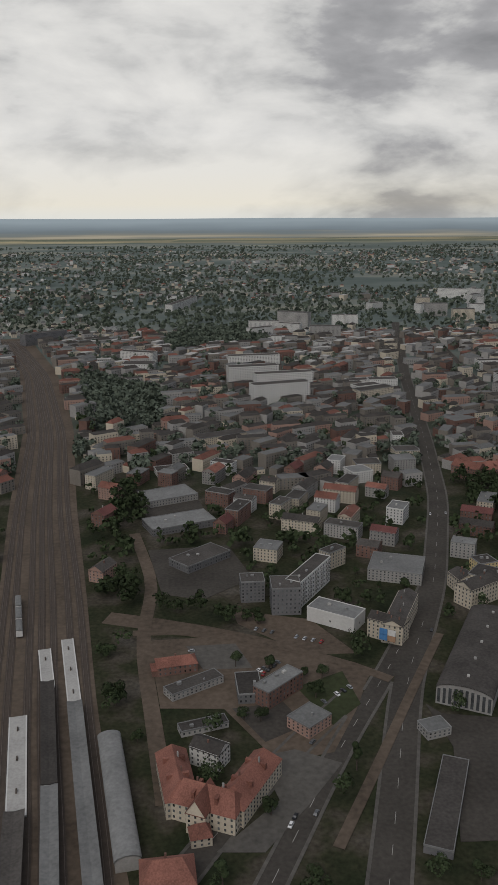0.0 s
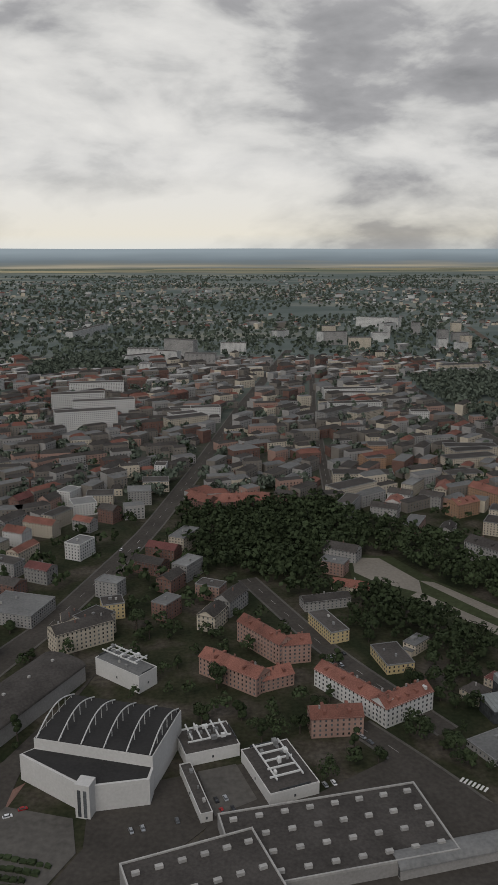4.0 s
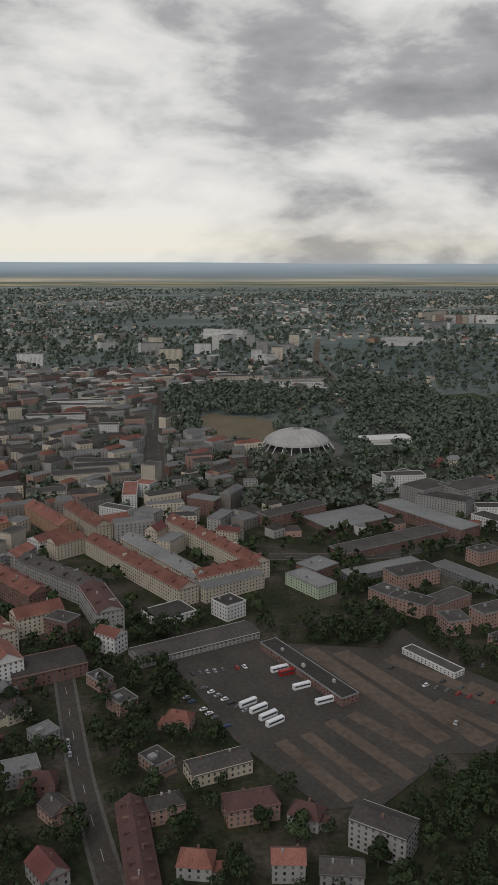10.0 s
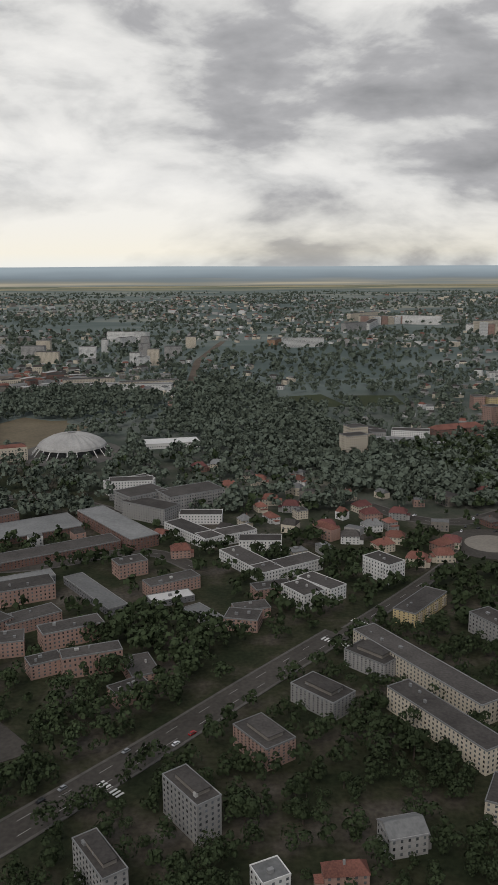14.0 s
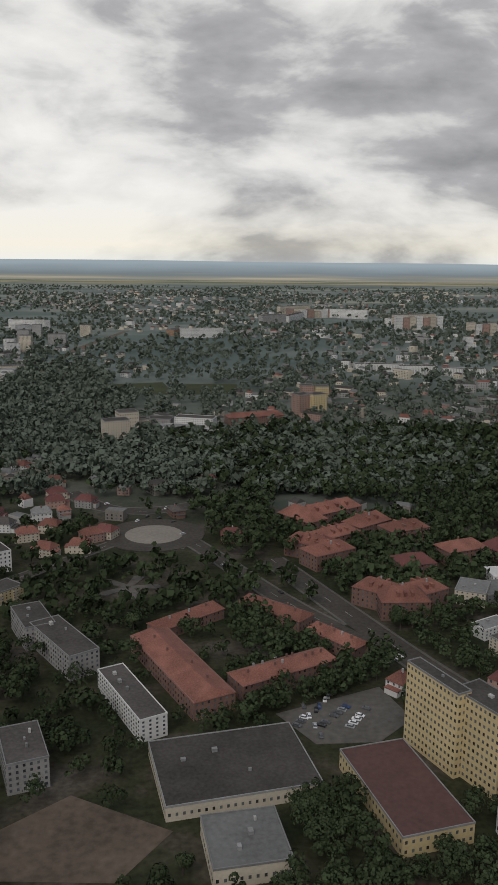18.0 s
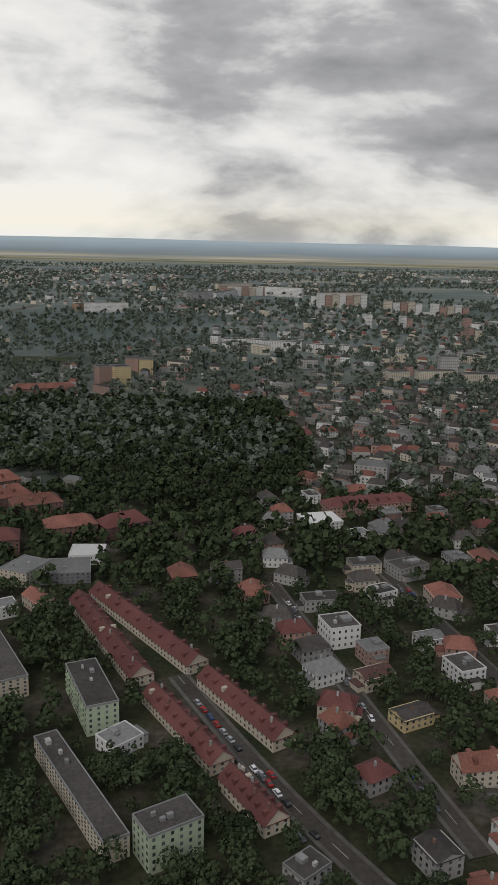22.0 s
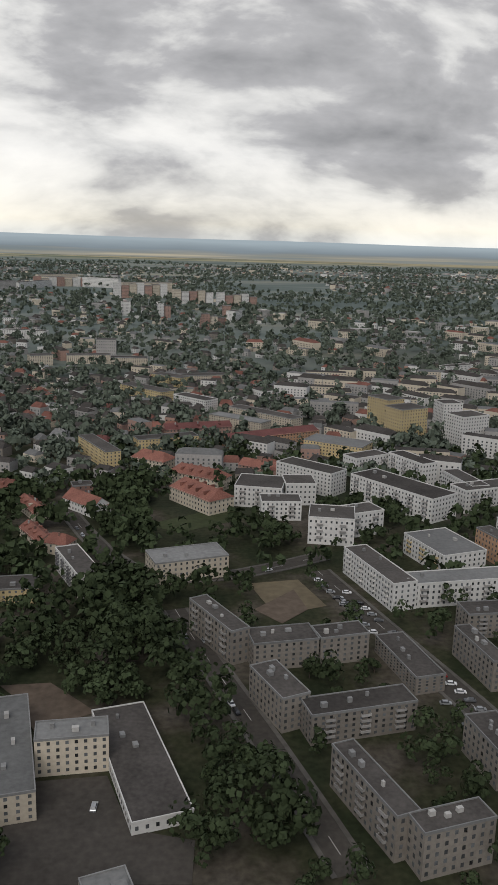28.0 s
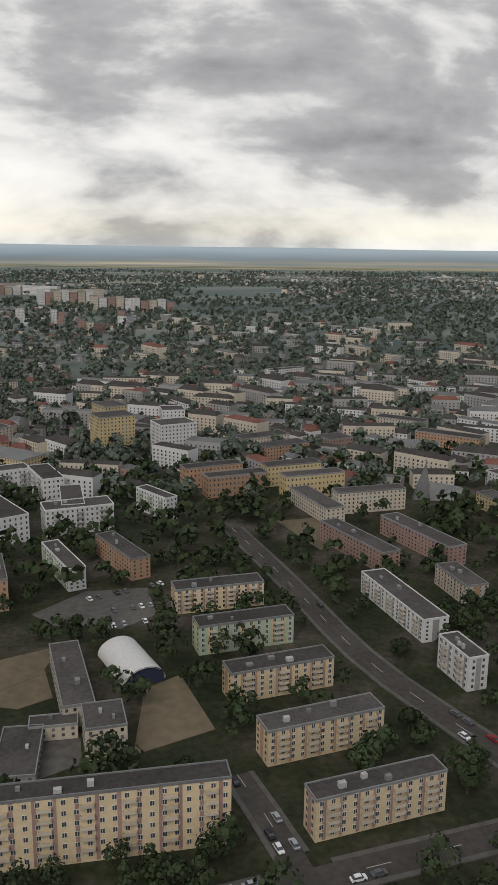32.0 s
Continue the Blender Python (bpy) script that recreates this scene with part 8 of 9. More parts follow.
def district(x0, x1, y0, y1, rot, step, kind, seed, odds=0.8):
    rng = random.Random(seed)
    c, s = math.cos(radians(rot)), math.sin(radians(rot))
    cx, cy = (x0 + x1) / 2, (y0 + y1) / 2
    half = math.hypot(x1 - x0, y1 - y0) / 2
    n = int(half / step) + 1
    for i in range(-n, n + 1):
        for j in range(-n, n + 1):
            u, v = i * step + rng.uniform(-2, 2), j * step * 1.15 + rng.uniform(-2, 2)
            x, y = cx + u * c - v * s, cy + u * s + v * c
            if not (x0 < x < x1 and y0 < y < y1) or rng.random() > odds or not near_view(x, y):
                continue
            if kind == "villa":
                length, width = rng.uniform(6, 9), rng.uniform(5, 7)
            elif kind == "tenement":
                length, width = rng.uniform(9, 18), rng.uniform(6.5, 8.5)
            else:
                length, width = rng.uniform(20, 32), rng.uniform(6, 7.5)
            if not free(x, y, max(length, width) * 0.5) or in_wood(x, y) or in_lot(x, y):
                continue
            turn = rot + rng.choice((0, 90)) + rng.uniform(-4, 4)
            wall = rng.choice(("white", "cream", "grey", "cream", "grey", "pink", "brick") if kind != "slab" else ("cream", "white", "grey", "yellow"))
            if kind == "villa":
                if rng.random() < 0.45:
                    flat(x, y, turn, length, width, rng.uniform(3.2, 4.6), wall=wall, roof=rng.choice(("bitumen", "grey_roof")), name="villa", boxes=1, category="house")
                else:
                    pitched(x, y, turn, length, width, rng.uniform(2.8, 4.0), rng.uniform(1.6, 2.6), wall=wall, roof=rng.choice(("red_tile", "red_tile", "dark_red", "grey_roof", "bitumen")), hip=rng.choice((0, 2.5, 3)), name="villa")
            elif kind == "tenement":
                if rng.random() < 0.4:
                    flat(x, y, turn, length, width, rng.uniform(6, 8.5), wall=wall, roof=rng.choice(("bitumen", "grey_roof")), name="tenement_house", boxes=1)
                else:
                    pitched(x, y, turn, length, width, rng.uniform(5.2, 7.5), rng.uniform(1.4, 2.4), wall=wall, roof=rng.choice(("red_tile", "bitumen", "bitumen", "dark_red", "bitumen")), name="tenement_house", category="building", chimneys=1)
            else:
                flat(x, y, turn, length, width, rng.choice((5.5, 6.5, 7.5)), wall=wall, name="apartment_block", boxes=2)


district(-60, 175, 205, 330, 60, 17, "tenement", 1, 0.6)
district(-130, 330, 330, 470, 62, 16, "tenement", 2, 0.9)
district(235, 400, 300, 480, 58, 15, "tenement", 3, 0.95)
district(215, 380, 190, 300, 40, 14, "villa", 4, 0.8)
district(330, 425, 180, 260, 55, 19, "tenement", 5, 0.4)
district(560, 700, 400, 480, 20, 15, "villa", 6, 0.7)
district(720, 860, 180, 330, -50, 18, "villa", 8, 0.35)
district(840, 1060, 190, 430, -75, 16, "villa", 9, 0.7)
district(1040, 1340, 340, 480, -70, 26, "slab", 10, 0.45)
district(1240, 1400, 220, 420, 10, 28, "slab", 13, 0.5)


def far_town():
    """The far quarters as one mass of small roofs, walls and windows."""
    rng = random.Random(99)
    quads = {k: [] for k in ("brick", "white", "cream", "grey", "pink", "dim", "red_tile", "bitumen", "grey_roof", "concrete", "glass")}

    def put(k, *p):
        quads[k].append(p)

    for turn in range(17000):
        y = 430 + 2700 * rng.random() ** 1.6
        x = rng.uniform(-0.36 * y - 60, 1250 + 0.6 * y)
        if turn < 7500:
            x, y = rng.uniform(-280, 420), rng.uniform(440, 1050)
        elif turn < 9500:
            x, y = rng.uniform(850, 1420), rng.uniform(430, 680)
        dens = noise.noise((x * 0.003, y * 0.003, 3.3))
        if (dens < -0.12 and turn >= 9500) or in_wood(x, y) or in_lot(x, y) or not free(x, y, 3.5):
            continue
        slab = x > 1130 + 0.1 * (y - 430) and y < 1050
        big = rng.random() < (0.75 if x < 420 and y < 1000 else 0.34 if slab else 0.07)
        a = rng.uniform(14, 28) / 2 if big and slab else rng.uniform(8, 20) / 2 if big else rng.uniform(5, 9) / 2
        b = rng.uniform(6, 8.5) / 2 if big else rng.uniform(4.5, 7) / 2
        h = rng.choice((5.5, 6.5, 7.5, 9)) if big else rng.uniform(2.6, 4.6)
        t = rng.uniform(-0.5, 0.5) + (0.6 if x < 500 else -0.6)
        c, s = math.cos(t), math.sin(t)

        def w(u, v, z):
            return (x + u * c - v * s, y + u * s + v * c, z)

        # from 800 m out, walls and flat roofs are paler, standing in for haze
        wall = rng.choice(("white", "cream", "cream", "grey") if slab and big else ("dim", "cream", "grey", "grey", "dim", "pink", "brick", "dim") if x < 420 and y < 1000 else ("white", "cream", "grey", "grey", "dim", "pink") if y < 800 else ("white", "cream", "cream", "grey", "grey", "dim"))
        cs = ((-a, -b), (a, -b), (a, b), (-a, b))
        for (u0, v0), (u1, v1) in zip(cs, cs[1:] + cs[:1]):
            put(wall, w(u0, v0, -0.3), w(u1, v1, -0.3), w(u1, v1, h), w(u0, v0, h))
        if rng.random() < (0.5 if big else 0.3):
            put(rng.choice(("bitumen", "grey_roof") if y < 800 else ("grey_roof", "concrete")), *(w(u, v, h) for u, v in cs))
        else:
            r = rng.uniform(1.3, 2.4)
            k = rng.choice(("red_tile", "bitumen", "bitumen", "bitumen", "grey_roof"))
            put(k, w(-a, -b, h), w(a, -b, h), w(a * 0.7, 0, h + r), w(-a * 0.7, 0, h + r))
            put(k, w(a, b, h), w(-a, b, h), w(-a * 0.7, 0, h + r), w(a * 0.7, 0, h + r))
            put(k, w(a, -b, h), w(a, b, h), w(a * 0.7, 0, h + r), w(a * 0.7, 0, h + r - 0.01))
            put(k, w(-a, b, h), w(-a, -b, h), w(-a * 0.7, 0, h + r), w(-a * 0.7, 0, h + r - 0.01))
        if y < 1300:
            n = max(2, int(2 * a / 1.9))
            for k in range(max(1, int(h / 1.6))):
                z = 0.6 + 1.5 * k
                for i in range(n):
                    u = (i + 0.5) * 2 * a / n - a
                    put("glass", w(u - 0.35, -b - 0.06, z), w(u + 0.35, -b - 0.06, z), w(u + 0.35, -b - 0.06, z + 0.8), w(u - 0.35, -b - 0.06, z + 0.8))
        claim(x, y, math.degrees(t), 2 * a, 2 * b, 1)
    for k, q in quads.items():
        v = np.array(q).reshape(-1, 3)
        ob = part("far_town", mesh_from("far_town", v, np.arange(len(v)).reshape(-1, 4)), MAT[k])
        tagged(ob, "distant small houses and blocks of the outer town", "distant town", kind="stuff")


far_town()


def far_trees():
    """Tree crowns between the far houses and along the far woods."""
    rng = random.Random(7)
    vs, fs, base = [], [], 0
    for _ in range(30000):
        y = 470 + 3000 * rng.random() ** 1.8
        x = rng.uniform(-0.36 * y - 60, 1250 + 0.6 * y)
        green = noise.noise((x * 0.004 + 9, y * 0.004, 1.1))
        if green < -0.34 + 0.3 * rng.random() + (0.05 if y > 1600 else -0.15) or not free(x, y, 1.5) or in_lot(x, y):
            continue
        _, _, r, v, f = TREE[rng.randrange(len(TREE))]
        pick = 28 if y < 1000 else 11
        sel = np.random.default_rng(len(vs)).choice(len(f), pick, replace=False)
        w = v[f[sel].ravel()].reshape(-1, 4, 3)
        c = w.mean(1, keepdims=True)
        g = 3.5 if y < 1000 else 6.0
        w = (c + (w - c) * g).reshape(-1, 3) * rng.uniform(0.8, 1.3)
        vs.append(w + np.array((x, y, 0)))
        fs.append(np.arange(4 * pick).reshape(-1, 4) + base)
        base += 4 * pick
    # distant crowns are paled in colour to stand in for haze
    tagged(part("woodland", mesh_from("woodland", np.concatenate(vs), np.concatenate(fs)), MAT["hazed_leaf"]), "distant tree crowns between the houses", "woods", kind="stuff")


far_trees()


def scatter_trees(x0, x1, y0, y1, n, seed, single):
    """Garden and street trees: the nearest as trees of their own, the others as one mass."""
    rng = random.Random(seed)
    vs, fs, base = [], [], 0
    for k in range(n):
        x, y = rng.uniform(x0, x1), rng.uniform(y0, y1)
        if (455 < x < 560 and 285 < y < 400 and k % 10 < 7) or not near_view(x, y) or not free(x, y, 1.2) or in_wood(x, y) or in_lot(x, y) or in_lot(x, y + 5) or in_lot(x, y + 9):
            continue
        kind, s, turn = rng.randrange(len(TREE)), rng.uniform(0.5, 1.05), rng.uniform(0, 360)
        if len(TREES) < single and y < 330:
            tree(x, y, kind, s, turn)
            continue
        _, _, r, v, f = TREE[kind]
        pick = 230 if y < 245 else 84 if y < 330 else 20
        sel = np.random.default_rng(k).choice(len(f), pick, replace=False)
        w = v[f[sel].ravel()].reshape(-1, 4, 3)
        c = w.mean(1, keepdims=True)
        w = (c + (w - c) * (1.2 if y < 245 else 1.8 if y < 330 else 3.8)).reshape(-1, 3) * s
        vs.append(w + np.array((x, y, 0)))
        fs.append(np.arange(4 * pick).reshape(-1, 4) + base)
        base += 4 * pick
    if vs:
        # masses farther out use the leaf with haze in its colour
        tagged(part("garden_trees", mesh_from("garden_trees", np.concatenate(vs), np.concatenate(fs)), MAT["leaf" if y0 < 400 else "hazed_leaf"]), "dark green garden and street trees between the houses", "trees", kind="stuff")


random.seed(4)
scatter_trees(-60, 200, 150, 400, 1000, 21, 45)
scatter_trees(200, 480, 180, 330, 2200, 22, 110)
scatter_trees(440, 730, 190, 430, 2900, 23, 170)
scatter_trees(700, 1060, 180, 430, 7500, 24, 215)
scatter_trees(1040, 1340, 220, 480, 2300, 25, 270)
scatter_trees(840, 1400, 420, 680, 3200, 26, 0)
scatter_trees(-100, 700, 330, 600, 1300, 27, 0)

# ---- cars, buses and street lamps ----
PAINT = {}
for name, col, mtl in (("white", (0.7, 0.7, 0.7), 0), ("silver", (0.42, 0.43, 0.44), 0.5), ("black", (0.02, 0.02, 0.022), 0), ("grey", (0.12, 0.125, 0.13), 0.3), ("red", (0.3, 0.02, 0.02), 0), ("blue", (0.03, 0.06, 0.16), 0), ("yellow", (0.6, 0.42, 0.04), 0)):
    PAINT[name] = material(name + "_car_paint", col, rough=0.3, metal=mtl, vary=0.05)
CAR = {}


def car_meshes():
    bm = bmesh.new()
    prof = [(-1.75, 0.25), (-1.8, 0.62), (-1.1, 0.74), (1.55, 0.78), (1.75, 0.6), (1.75, 0.25)]
    sides = [[bm.verts.new((x, y, z)) for x, z in prof] for y in (-0.72, 0.72)]
    n = len(prof)
    for k in range(n):
        bm.faces.new((sides[0][k], sides[0][(k + 1) % n], sides[1][(k + 1) % n], sides[1][k]))
    bm.faces.new(sides[0][::-1])
    bm.faces.new(sides[1])
    box(bm, -0.55, 1.0, -0.52, 0.52, 1.18, 1.24)
    body = bpy.data.meshes.new("body")
    bm.to_mesh(body)
    bm.free()
    bm = bmesh.new()
    lo = [bm.verts.new(p) for p in ((-1.05, -0.66, 0.74), (1.5, -0.66, 0.76), (1.5, 0.66, 0.76), (-1.05, 0.66, 0.74))]
    hi = [bm.verts.new(p) for p in ((-0.5, -0.5, 1.18), (0.98, -0.5, 1.18), (0.98, 0.5, 1.18), (-0.5, 0.5, 1.18))]
    for k in range(4):
        bm.faces.new((lo[k], lo[(k + 1) % 4], hi[(k + 1) % 4], hi[k]))
    cabin = bpy.data.meshes.new("cabin_glass")
    bm.to_mesh(cabin)
    bm.free()
    cabin.materials.append(MAT["glass"])
    return body, cabin


BODY, CABIN = car_meshes()
bm = bmesh.new()
box(bm, -1.5, 1.5, -0.6, 0.6, 0.15, 0.3, True)
for u in (-1.15, 1.1):
    for s in (-0.72, 0.56):
        cone_like(bm, (u, s, 0.28), (u, s + 0.16, 0.28), 0.28, 0.28, 8)
UNDER = bpy.data.meshes.new("undercarriage")
bm.to_mesh(UNDER)
bm.free()
UNDER.materials.append(PAINT["black"])
for name in PAINT:
    b = BODY.copy()
    b.name = "body"
    b.materials.append(PAINT[name])
    CAR[name] = b
LAID = [0]


def car(x, y, rot, colour, z=0.02):
    e = thing("car", x, y, rot, f"small {colour} parked car beside the street", "car", "cars", z)
    e.scale = (0.68, 0.68, 0.68)
    part("body", CAR[colour], None, e)
    part("cabin_glass", CABIN, None, e)
    part("undercarriage", UNDER, None, e)
    LAID[0] += 1


def bus(x, y, rot, colour):
    e = thing("bus", x, y, rot, f"{colour} coach parked in the yard", "bus", "coaches", 0.05)
    bm = bmesh.new()
    e.scale = (0.68, 0.68, 0.68)
    box(bm, -4.4, 4.4, -1.05, 1.05, 0.3, 2.7, True)
    bmesh.ops.bevel(bm, geom=bm.edges[:], offset=0.18, segments=1)
    part("body", bm, PAINT[colour], e)
    for s in (-1.07, 1.02):
        bm = bmesh.new()
        box(bm, -4.0, 4.0, s, s + 0.05, 1.4, 2.2)
        part("window_band", bm, MAT["glass"], e)
    for u in (-2.8, 2.6):
        for s in (-1.06, 0.86):
            bm = bmesh.new()
            cone_like(bm, (u, s, 0.4), (u, s + 0.2, 0.4), 0.42, 0.42, 10)
            part("wheel", bm, PAINT["black"], e)


for x, y in ((409.6, 296.1), (415.4, 284.6), (421.1, 275.4)):
    bus(x, y, 22, "white")
bus(412.0, 293.7, 22, "red")
for x, y in ((398.0, 275.5), (400.9, 272.1), (403.4, 268.1), (405.1, 264.6)):
    bus(x, y, 34, "white")

rng = random.Random(12)
MIX = ("white", "silver", "black", "grey", "grey", "silver", "white", "white", "silver", "grey", "red", "blue", "black")


def street_level(x, y):
    """The height of the uppermost carriageway under a place, or 0 where there is none."""
    z = 0
    for own, (kind, width, pts) in enumerate(ROADS):
        for (ax, ay), (bx, by) in zip(pts, pts[1:]):
            dx, dy = bx - ax, by - ay
            t = max(0, min(1, ((x - ax) * dx + (y - ay) * dy) / (dx * dx + dy * dy)))
            if kind == "road" and math.hypot(ax + dx * t - x, ay + dy * t - y) < width / 2 + 0.9:
                z = 0.06 + 0.004 * own
    return z


def park_row(x0, y0, x1, y1, n, turn, fill=0.7):
    """Cars side by side from one place to another."""
    for k in range(n):
        t = (k + 0.5) / n
        x, y = x0 + (x1 - x0) * t, y0 + (y1 - y0) * t
        z = street_level(x, y)
        if rng.random() < fill and (z > 0 or free(x, y, 0.6)):
            car(x, y, turn + rng.uniform(-4, 4) + rng.choice((0, 180)), rng.choice(MIX), z or 0.02)


park_row(380.1, 295.2, 402.1, 300.1, 9, 110)
park_row(377.1, 284.2, 392.1, 263, 9, 25)
park_row(384.1, 287.1, 398.1, 271, 7, 25)
park_row(1184.8, 340.2, 1204.7, 349.7, 9, 118)
park_row(1186.8, 331.6, 1208.8, 338.3, 10, 110)
park_row(1188.9, 324, 1210.9, 329.7, 9, 105)
park_row(710.9, 265.8, 717.8, 276.6, 6, 150)
park_row(716.9, 265.8, 725.8, 275.6, 7, 150)
park_row(723.9, 264.8, 730.8, 274.6, 6, 150)
park_row(132.2, 204.2, 156.2, 211.1, 10, 108)
park_row(130.2, 199.1, 158.2, 207, 10, 108)
park_row(168.2, 211, 185.2, 216, 7, 108)
park_row(1044.3, 245.4, 1055.3, 242.4, 4, 80)
park_row(20.3, 273.4, 48.2, 254.8, 10, 60, 0.7)
park_row(14.3, 280.5, 42.3, 267.1, 10, 60, 0.7)
park_row(440.1, 301.4, 470.1, 273.7, 12, 35, 0.35)
park_row(450.1, 286.5, 485.1, 263.9, 12, 35, 0.35)
park_row(30.2, 229.4, 44.2, 240.6, 6, 120)
park_row(660, 402, 689.9, 417.8, 6, 20, 0.5)
park_row(1110.6, 326.8, 1127.1, 251.3, 22, -8, 0.85)
park_row(1104.8, 335.8, 1121.9, 247.8, 22, -9, 0.85)
park_row(1161.2, 310.3, 1168.2, 248.6, 16, -84, 0.80)
park_row(1155.1, 305.1, 1162.3, 247.8, 16, -83, 0.75)
park_row(833.4, 270.5, 858.6, 217.1, 18, -65, 0.80)
park_row(832.1, 264.8, 854.7, 219.8, 16, -63, 0.80)
park_row(859.1, 330.3, 879.5, 228.6, 20, -79, 0.60)
park_row(709.2, 305.8, 717.1, 259.5, 10, 90, 0.85)
park_row(716.8, 272.8, 726.0, 287.6, 9, 80, 0.80)
park_row(637.6, 467.5, 693.8, 416.5, 9, 30, 0.70)
park_row(652.5, 417.5, 684.6, 466.6, 8, 60, 0.60)
park_row(444.4, 300.1, 490.6, 258.7, 10, 40, 0.50)
park_row(455.3, 258.5, 482.6, 305.0, 7, 60, 0.40)
park_row(98.5, 205.0, 124.3, 226.6, 8, 20, 0.70)
park_row(131.6, 215.6, 152.3, 225.3, 8, 100, 0.80)
park_row(130.1, 203.5, 149.3, 211.0, 8, 100, 0.80)
park_row(9.3, 240.7, 32.8, 269.6, 12, 70, 0.70)
for own, (kind, width, pts) in enumerate(ROADS):
    if kind != "road":
        continue
    laid = 0
    order = list(zip(pts, pts[1:]))
    rng.shuffle(order)
    for (ax, ay), (bx, by) in order:
        d = math.hypot(bx - ax, by - ay)
        ang = math.degrees(math.atan2(by - ay, bx - ax))
        nx, ny = -(by - ay) / d, (bx - ax) / d
        if not 170 < (ay + by) / 2 < 400:
            continue
        for s in (-1, 1):
            k = 2.0
            while k < d - 1 and laid < (3 if ax < 1040 else 5):
                x, y = ax + (bx - ax) * k / d + nx * s * (width / 2 - 0.75), ay + (by - ay) * k / d + ny * s * (width / 2 - 0.75)
                if rng.random() < 0.5 and not on_other_road(x, y, own):
                    car(x, y, ang + (0 if s > 0 else 180), rng.choice(MIX), 0.06 + 0.004 * own)
                    laid += 1
                k += 3.2


def marking(x0, y0, x1, y1, n, w):
    """White stripes of a crossing, side by side."""
    e = thing("zebra_crossing", (x0 + x1) / 2, (y0 + y1) / 2, math.degrees(math.atan2(y1 - y0, x1 - x0)), "white painted stripes of a street crossing", "crossing")
    d = math.hypot(x1 - x0, y1 - y0)
    for k in range(n):
        bm = bmesh.new()
        u = (k + 0.5) * d / n - d / 2
        box(bm, u - d / n * 0.27, u + d / n * 0.27, -w / 2, w / 2, 0.2, 0.235)
        part("stripe", bm, MAT["white"], e)


marking(579.2, 324.9, 588.2, 316.6, 9, 2.6)
marking(592.2, 338.8, 600.2, 330.4, 8, 2.6)
marking(512.1, 249.2, 518.1, 243.2, 7, 2.4)
marking(739.8, 298.4, 746.8, 302.4, 7, 2.4)
marking(774.9, 234.5, 783.9, 238.6, 8, 2.4)
marking(218.1, 215.7, 224.1, 210.5, 7, 2.2)


# trees and parked cars round the station yard
rng = random.Random(61)
for k in range(60):
    x, y = rng.uniform(-12, 48), rng.uniform(170, 292)
    if in_lot(x, y) and free(x, y, 2.5) and len(TREES) < 292:
        tree(x, y, rng.randrange(len(TREE)), rng.uniform(0.5, 0.9), rng.uniform(0, 360))
park_row(14.2, 250.9, 22.3, 257, 5, 130)
park_row(-5.8, 240.7, -7.7, 267.2, 9, 5)


# ---- the airliner's wing, as it hangs beside the camera at thirteen seconds ----


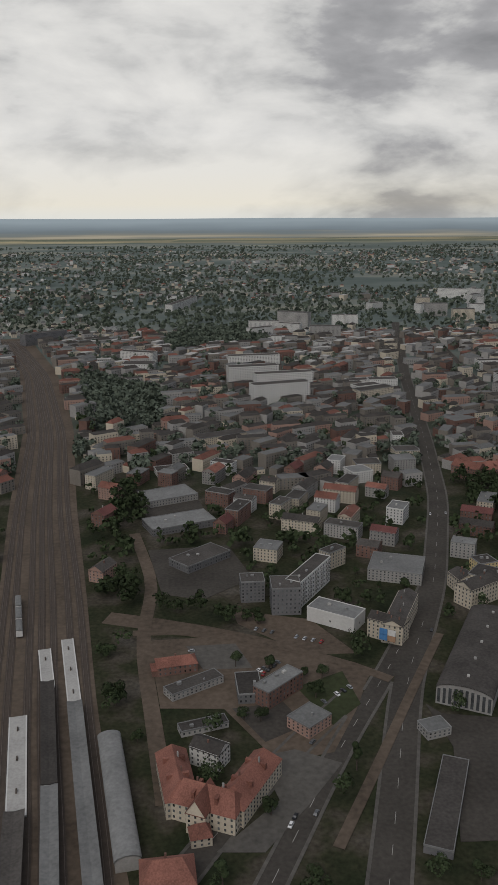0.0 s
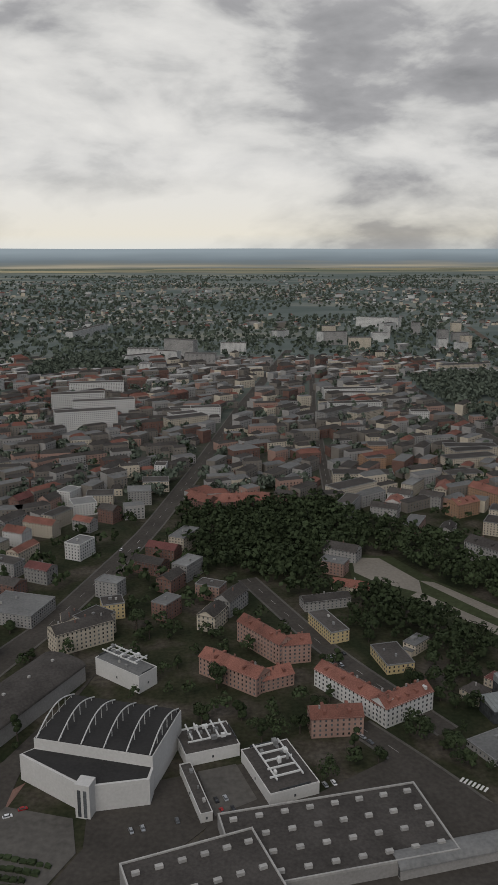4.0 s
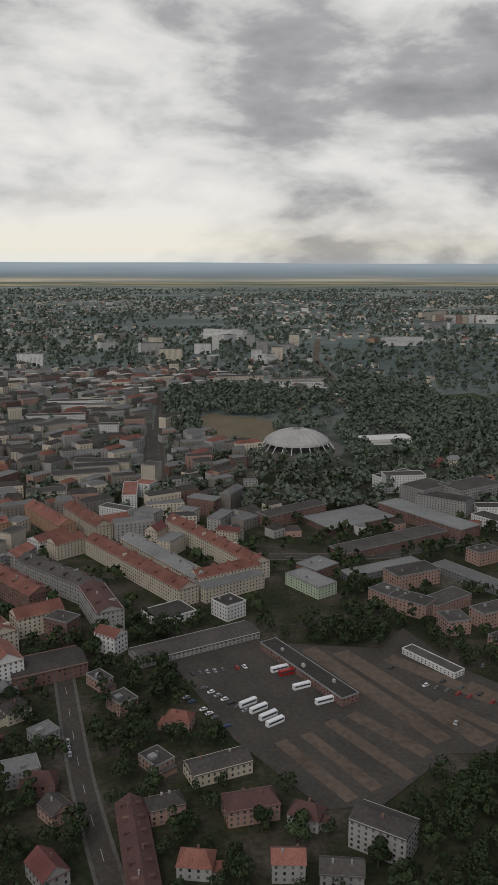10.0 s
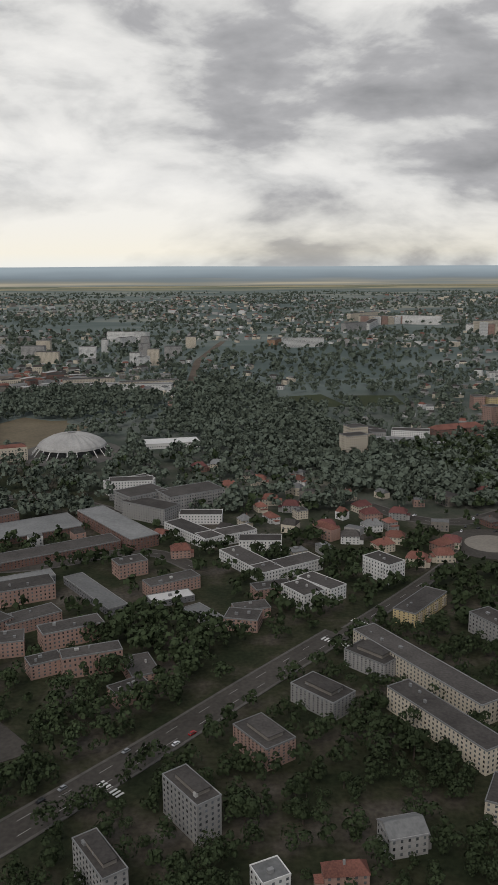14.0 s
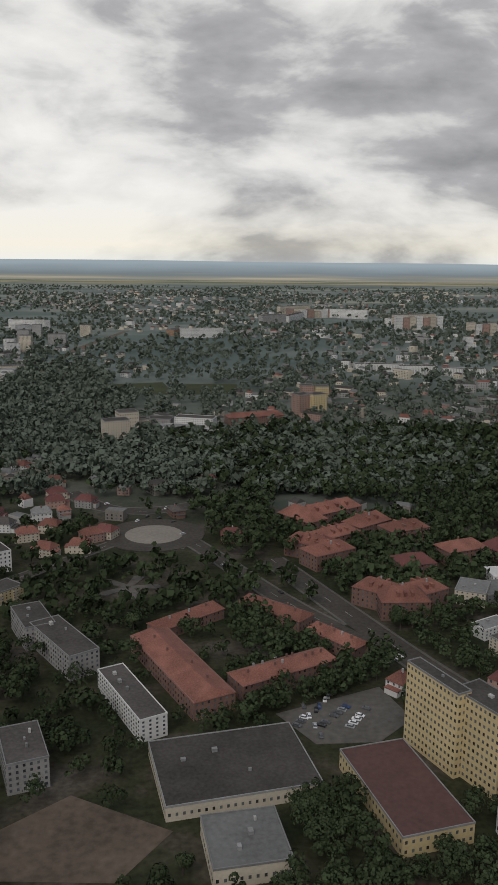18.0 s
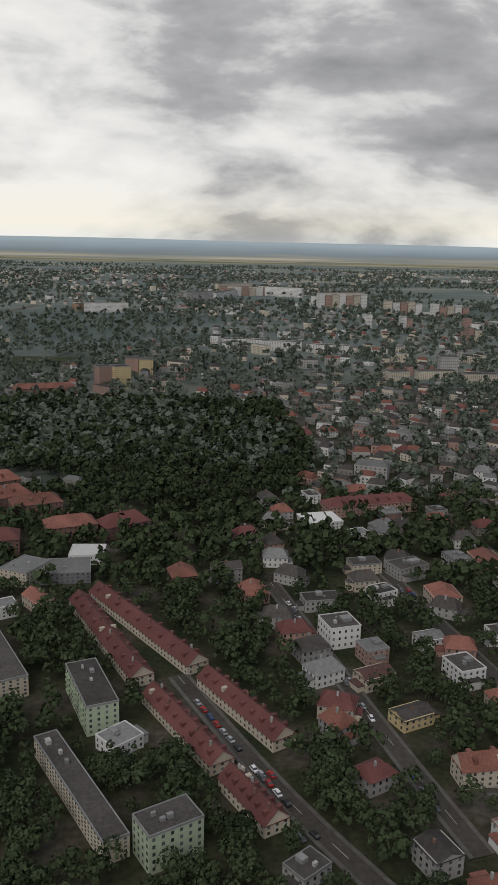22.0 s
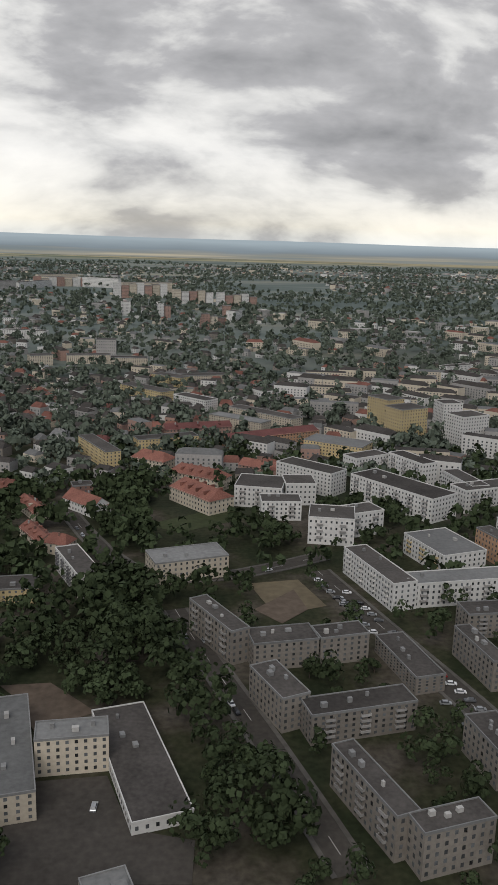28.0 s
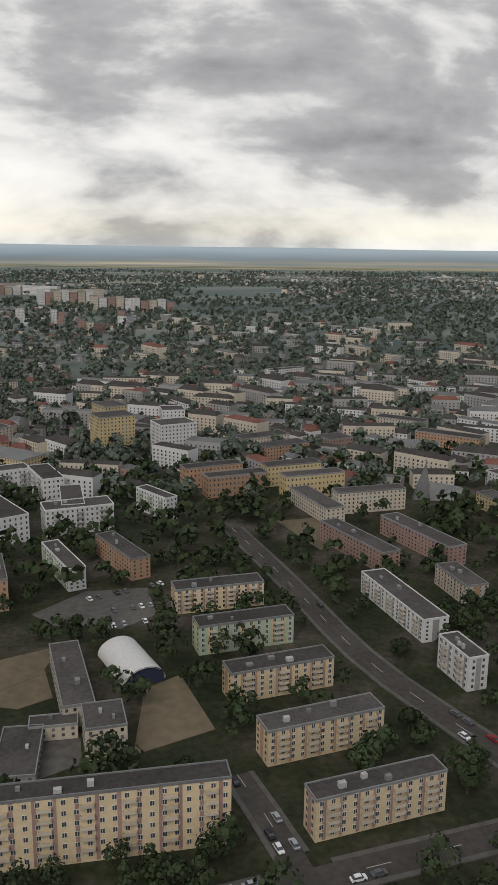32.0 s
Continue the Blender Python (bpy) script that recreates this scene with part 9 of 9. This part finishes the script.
def airliner_wing(ex, ey, ez):
    """A swept wing with blended winglet, two lowered flap panels and a flap-track fairing; x forward, y outboard."""
    e = thing("aircraft_wing", ex, ey, 0, "pale grey airliner wing with upturned winglet and lowered flaps", "wing", z=ez)

    def lead(y):
        return -0.2 + (13 - y) * 0.466

    def trail(y):
        return -1.5 + (13 - y) * 0.366

    def flap_end(y):
        return -1.5 + (13 - y) * 0.306

    def lift(y):
        return -0.79 + 0.122 * y

    prof = [(0, 0), (0.02, 0.035), (0.1, 0.07), (0.3, 0.085), (0.6, 0.06), (1, 0.004), (0.6, -0.03), (0.3, -0.045), (0.1, -0.04), (0.02, -0.02)]

    def skin(bm, stations):
        """Stations: leading edge point, chord, lean of the section's up direction in degrees, thickness factor."""
        rings = []
        for (x, y, z), chord, lean, thick in stations:
            c, s = math.cos(radians(lean)), math.sin(radians(lean))
            rings.append([bm.verts.new((x - u * chord, y - w * chord * thick * s, z + w * chord * thick * c)) for u, w in prof])
        n = len(prof)
        for p, q in zip(rings, rings[1:]):
            for k in range(n):
                bm.faces.new((p[k], p[(k + 1) % n], q[(k + 1) % n], q[k]))
        bm.faces.new(rings[0])
        bm.faces.new(rings[-1][::-1])
        bmesh.ops.recalc_face_normals(bm, faces=bm.faces)

    bm = bmesh.new()
    skin(bm, [((lead(y), y, lift(y)), lead(y) - trail(y), 0, 0.9) for y in (2.2, 4, 6, 8, 10, 11.5, 13)])
    main = part("wing_panel", bm, MAT["wing"], e)
    bm = bmesh.new()
    skin(bm, [((lead(13) - d * 0.68, 13 + out, lift(13) + up), 1.3 - d * 0.32, lean, 0.8) for d, out, up, lean in ((0, 0.01, 0, 0), (0.25, 0.3, 0.12, 25), (0.6, 0.5, 0.42, 50), (1.1, 0.62, 0.95, 70), (1.8, 0.72, 1.75, 76), (2.35, 0.8, 2.4, 78))])
    winglet = part("winglet", bm, MAT["wing"], e)
    for k in range(7):
        bm = bmesh.new()
        z = lift(13) + 2.05 - k * 0.21
        x = lead(13) - 1.85 + k * 0.155
        y = 13.68 - k * 0.022
        box(bm, x - 0.13, x + 0.13, y - 0.061, y - 0.057, z - 0.06, z + 0.06, True)
        for v in bm.verts:
            v.co.y += 0.124 * (v.co.z - z)
            v.co.x -= 0.35 * (v.co.z - z)
        part("dark_bar", bm, MAT["slate"], winglet, "dark blue-grey bar on the winglet")
    for name, y0, y1, aft, drop, chord, tilt in (("flap", 2.2, 4.75, 0.03, 0.045, 0.34, 7), ("aft_flap", 2.2, 4.4, 0.36, 0.06, 0.26, 9)):
        bm = bmesh.new()
        c, s = math.cos(radians(tilt)), math.sin(radians(tilt))
        rings = []
        for y in (y0, y1):
            front = trail(y) if name == "flap" else flap_end(y) - aft
            chord = front - flap_end(y) + 0.37 if name == "flap" else 0.26
            x, z = front, lift(y) - drop
            rings.append([bm.verts.new((x - (u * c + w * s) * chord, y, z - (u * s - w * c) * chord)) for u, w in prof])
        for k in range(len(prof)):
            bm.faces.new((rings[0][k], rings[0][(k + 1) % len(prof)], rings[1][(k + 1) % len(prof)], rings[1][k]))
        bm.faces.new(rings[0])
        bm.faces.new(rings[1][::-1])
        bmesh.ops.recalc_face_normals(bm, faces=bm.faces)
        flap = part(name, bm, MAT["wing"], e)
        if name == "aft_flap":
            for y in (3.1, 3.75, 4.25):
                bm = bmesh.new()
                x, z = flap_end(y) - 0.36, lift(y) - 0.04
                cone_like(bm, (x + 0.03, y - 0.03, z), (x - 0.07, y - 0.03, z - 0.02), 0.014, 0.014, 6)
                cone_like(bm, (x + 0.03, y + 0.03, z), (x - 0.07, y + 0.03, z - 0.02), 0.014, 0.014, 6)
                part("hinge_bracket", bm, MAT["steel"], flap)
    bm = bmesh.new()
    prev = None
    for u, r in ((0, 0.03), (0.15, 0.07), (0.45, 0.12), (0.8, 0.075), (1, 0.008)):
        x, y, z = 1.75 - 1.2 * u, 3.5, -0.48 - 0.22 * u
        ring = [bm.verts.new((x, y + math.cos(6.2832 * k / 12) * r, z + math.sin(6.2832 * k / 12) * r * 1.3)) for k in range(12)]
        if prev:
            for k in range(12):
                bm.faces.new((prev[k], prev[(k + 1) % 12], ring[(k + 1) % 12], ring[k]))
        prev = ring
    for f in bm.faces:
        f.smooth = True
    part("flap_track_fairing", bm, MAT["wing"], e, "grey pointed flap-track fairing")
    for a, b, w in ((5.6, 11.6, 0.30), (3.0, 12.2, 0.62)):
        bm = bmesh.new()
        pts = [(lead(y) - (lead(y) - trail(y)) * (1 - w), y, lift(y) + (lead(y) - trail(y)) * 0.078 * (0.72 if w < 0.4 else 0.98)) for y in (a, (a + b) / 2, b)]
        for p, q in zip(pts, pts[1:]):
            cone_like(bm, p, q, 0.006, 0.006, 4)
        part("panel_seam", bm, MAT["coping"], main)
    bm = bmesh.new()
    box(bm, trail(13) - 0.05, trail(13) + 0.3, 12.9, 13.2, lift(13) - 0.08, lift(13) + 0.03, True)
    part("navigation_light", bm, MAT["coping"], e)


airliner_wing(497.665, 59.594, 126.853)
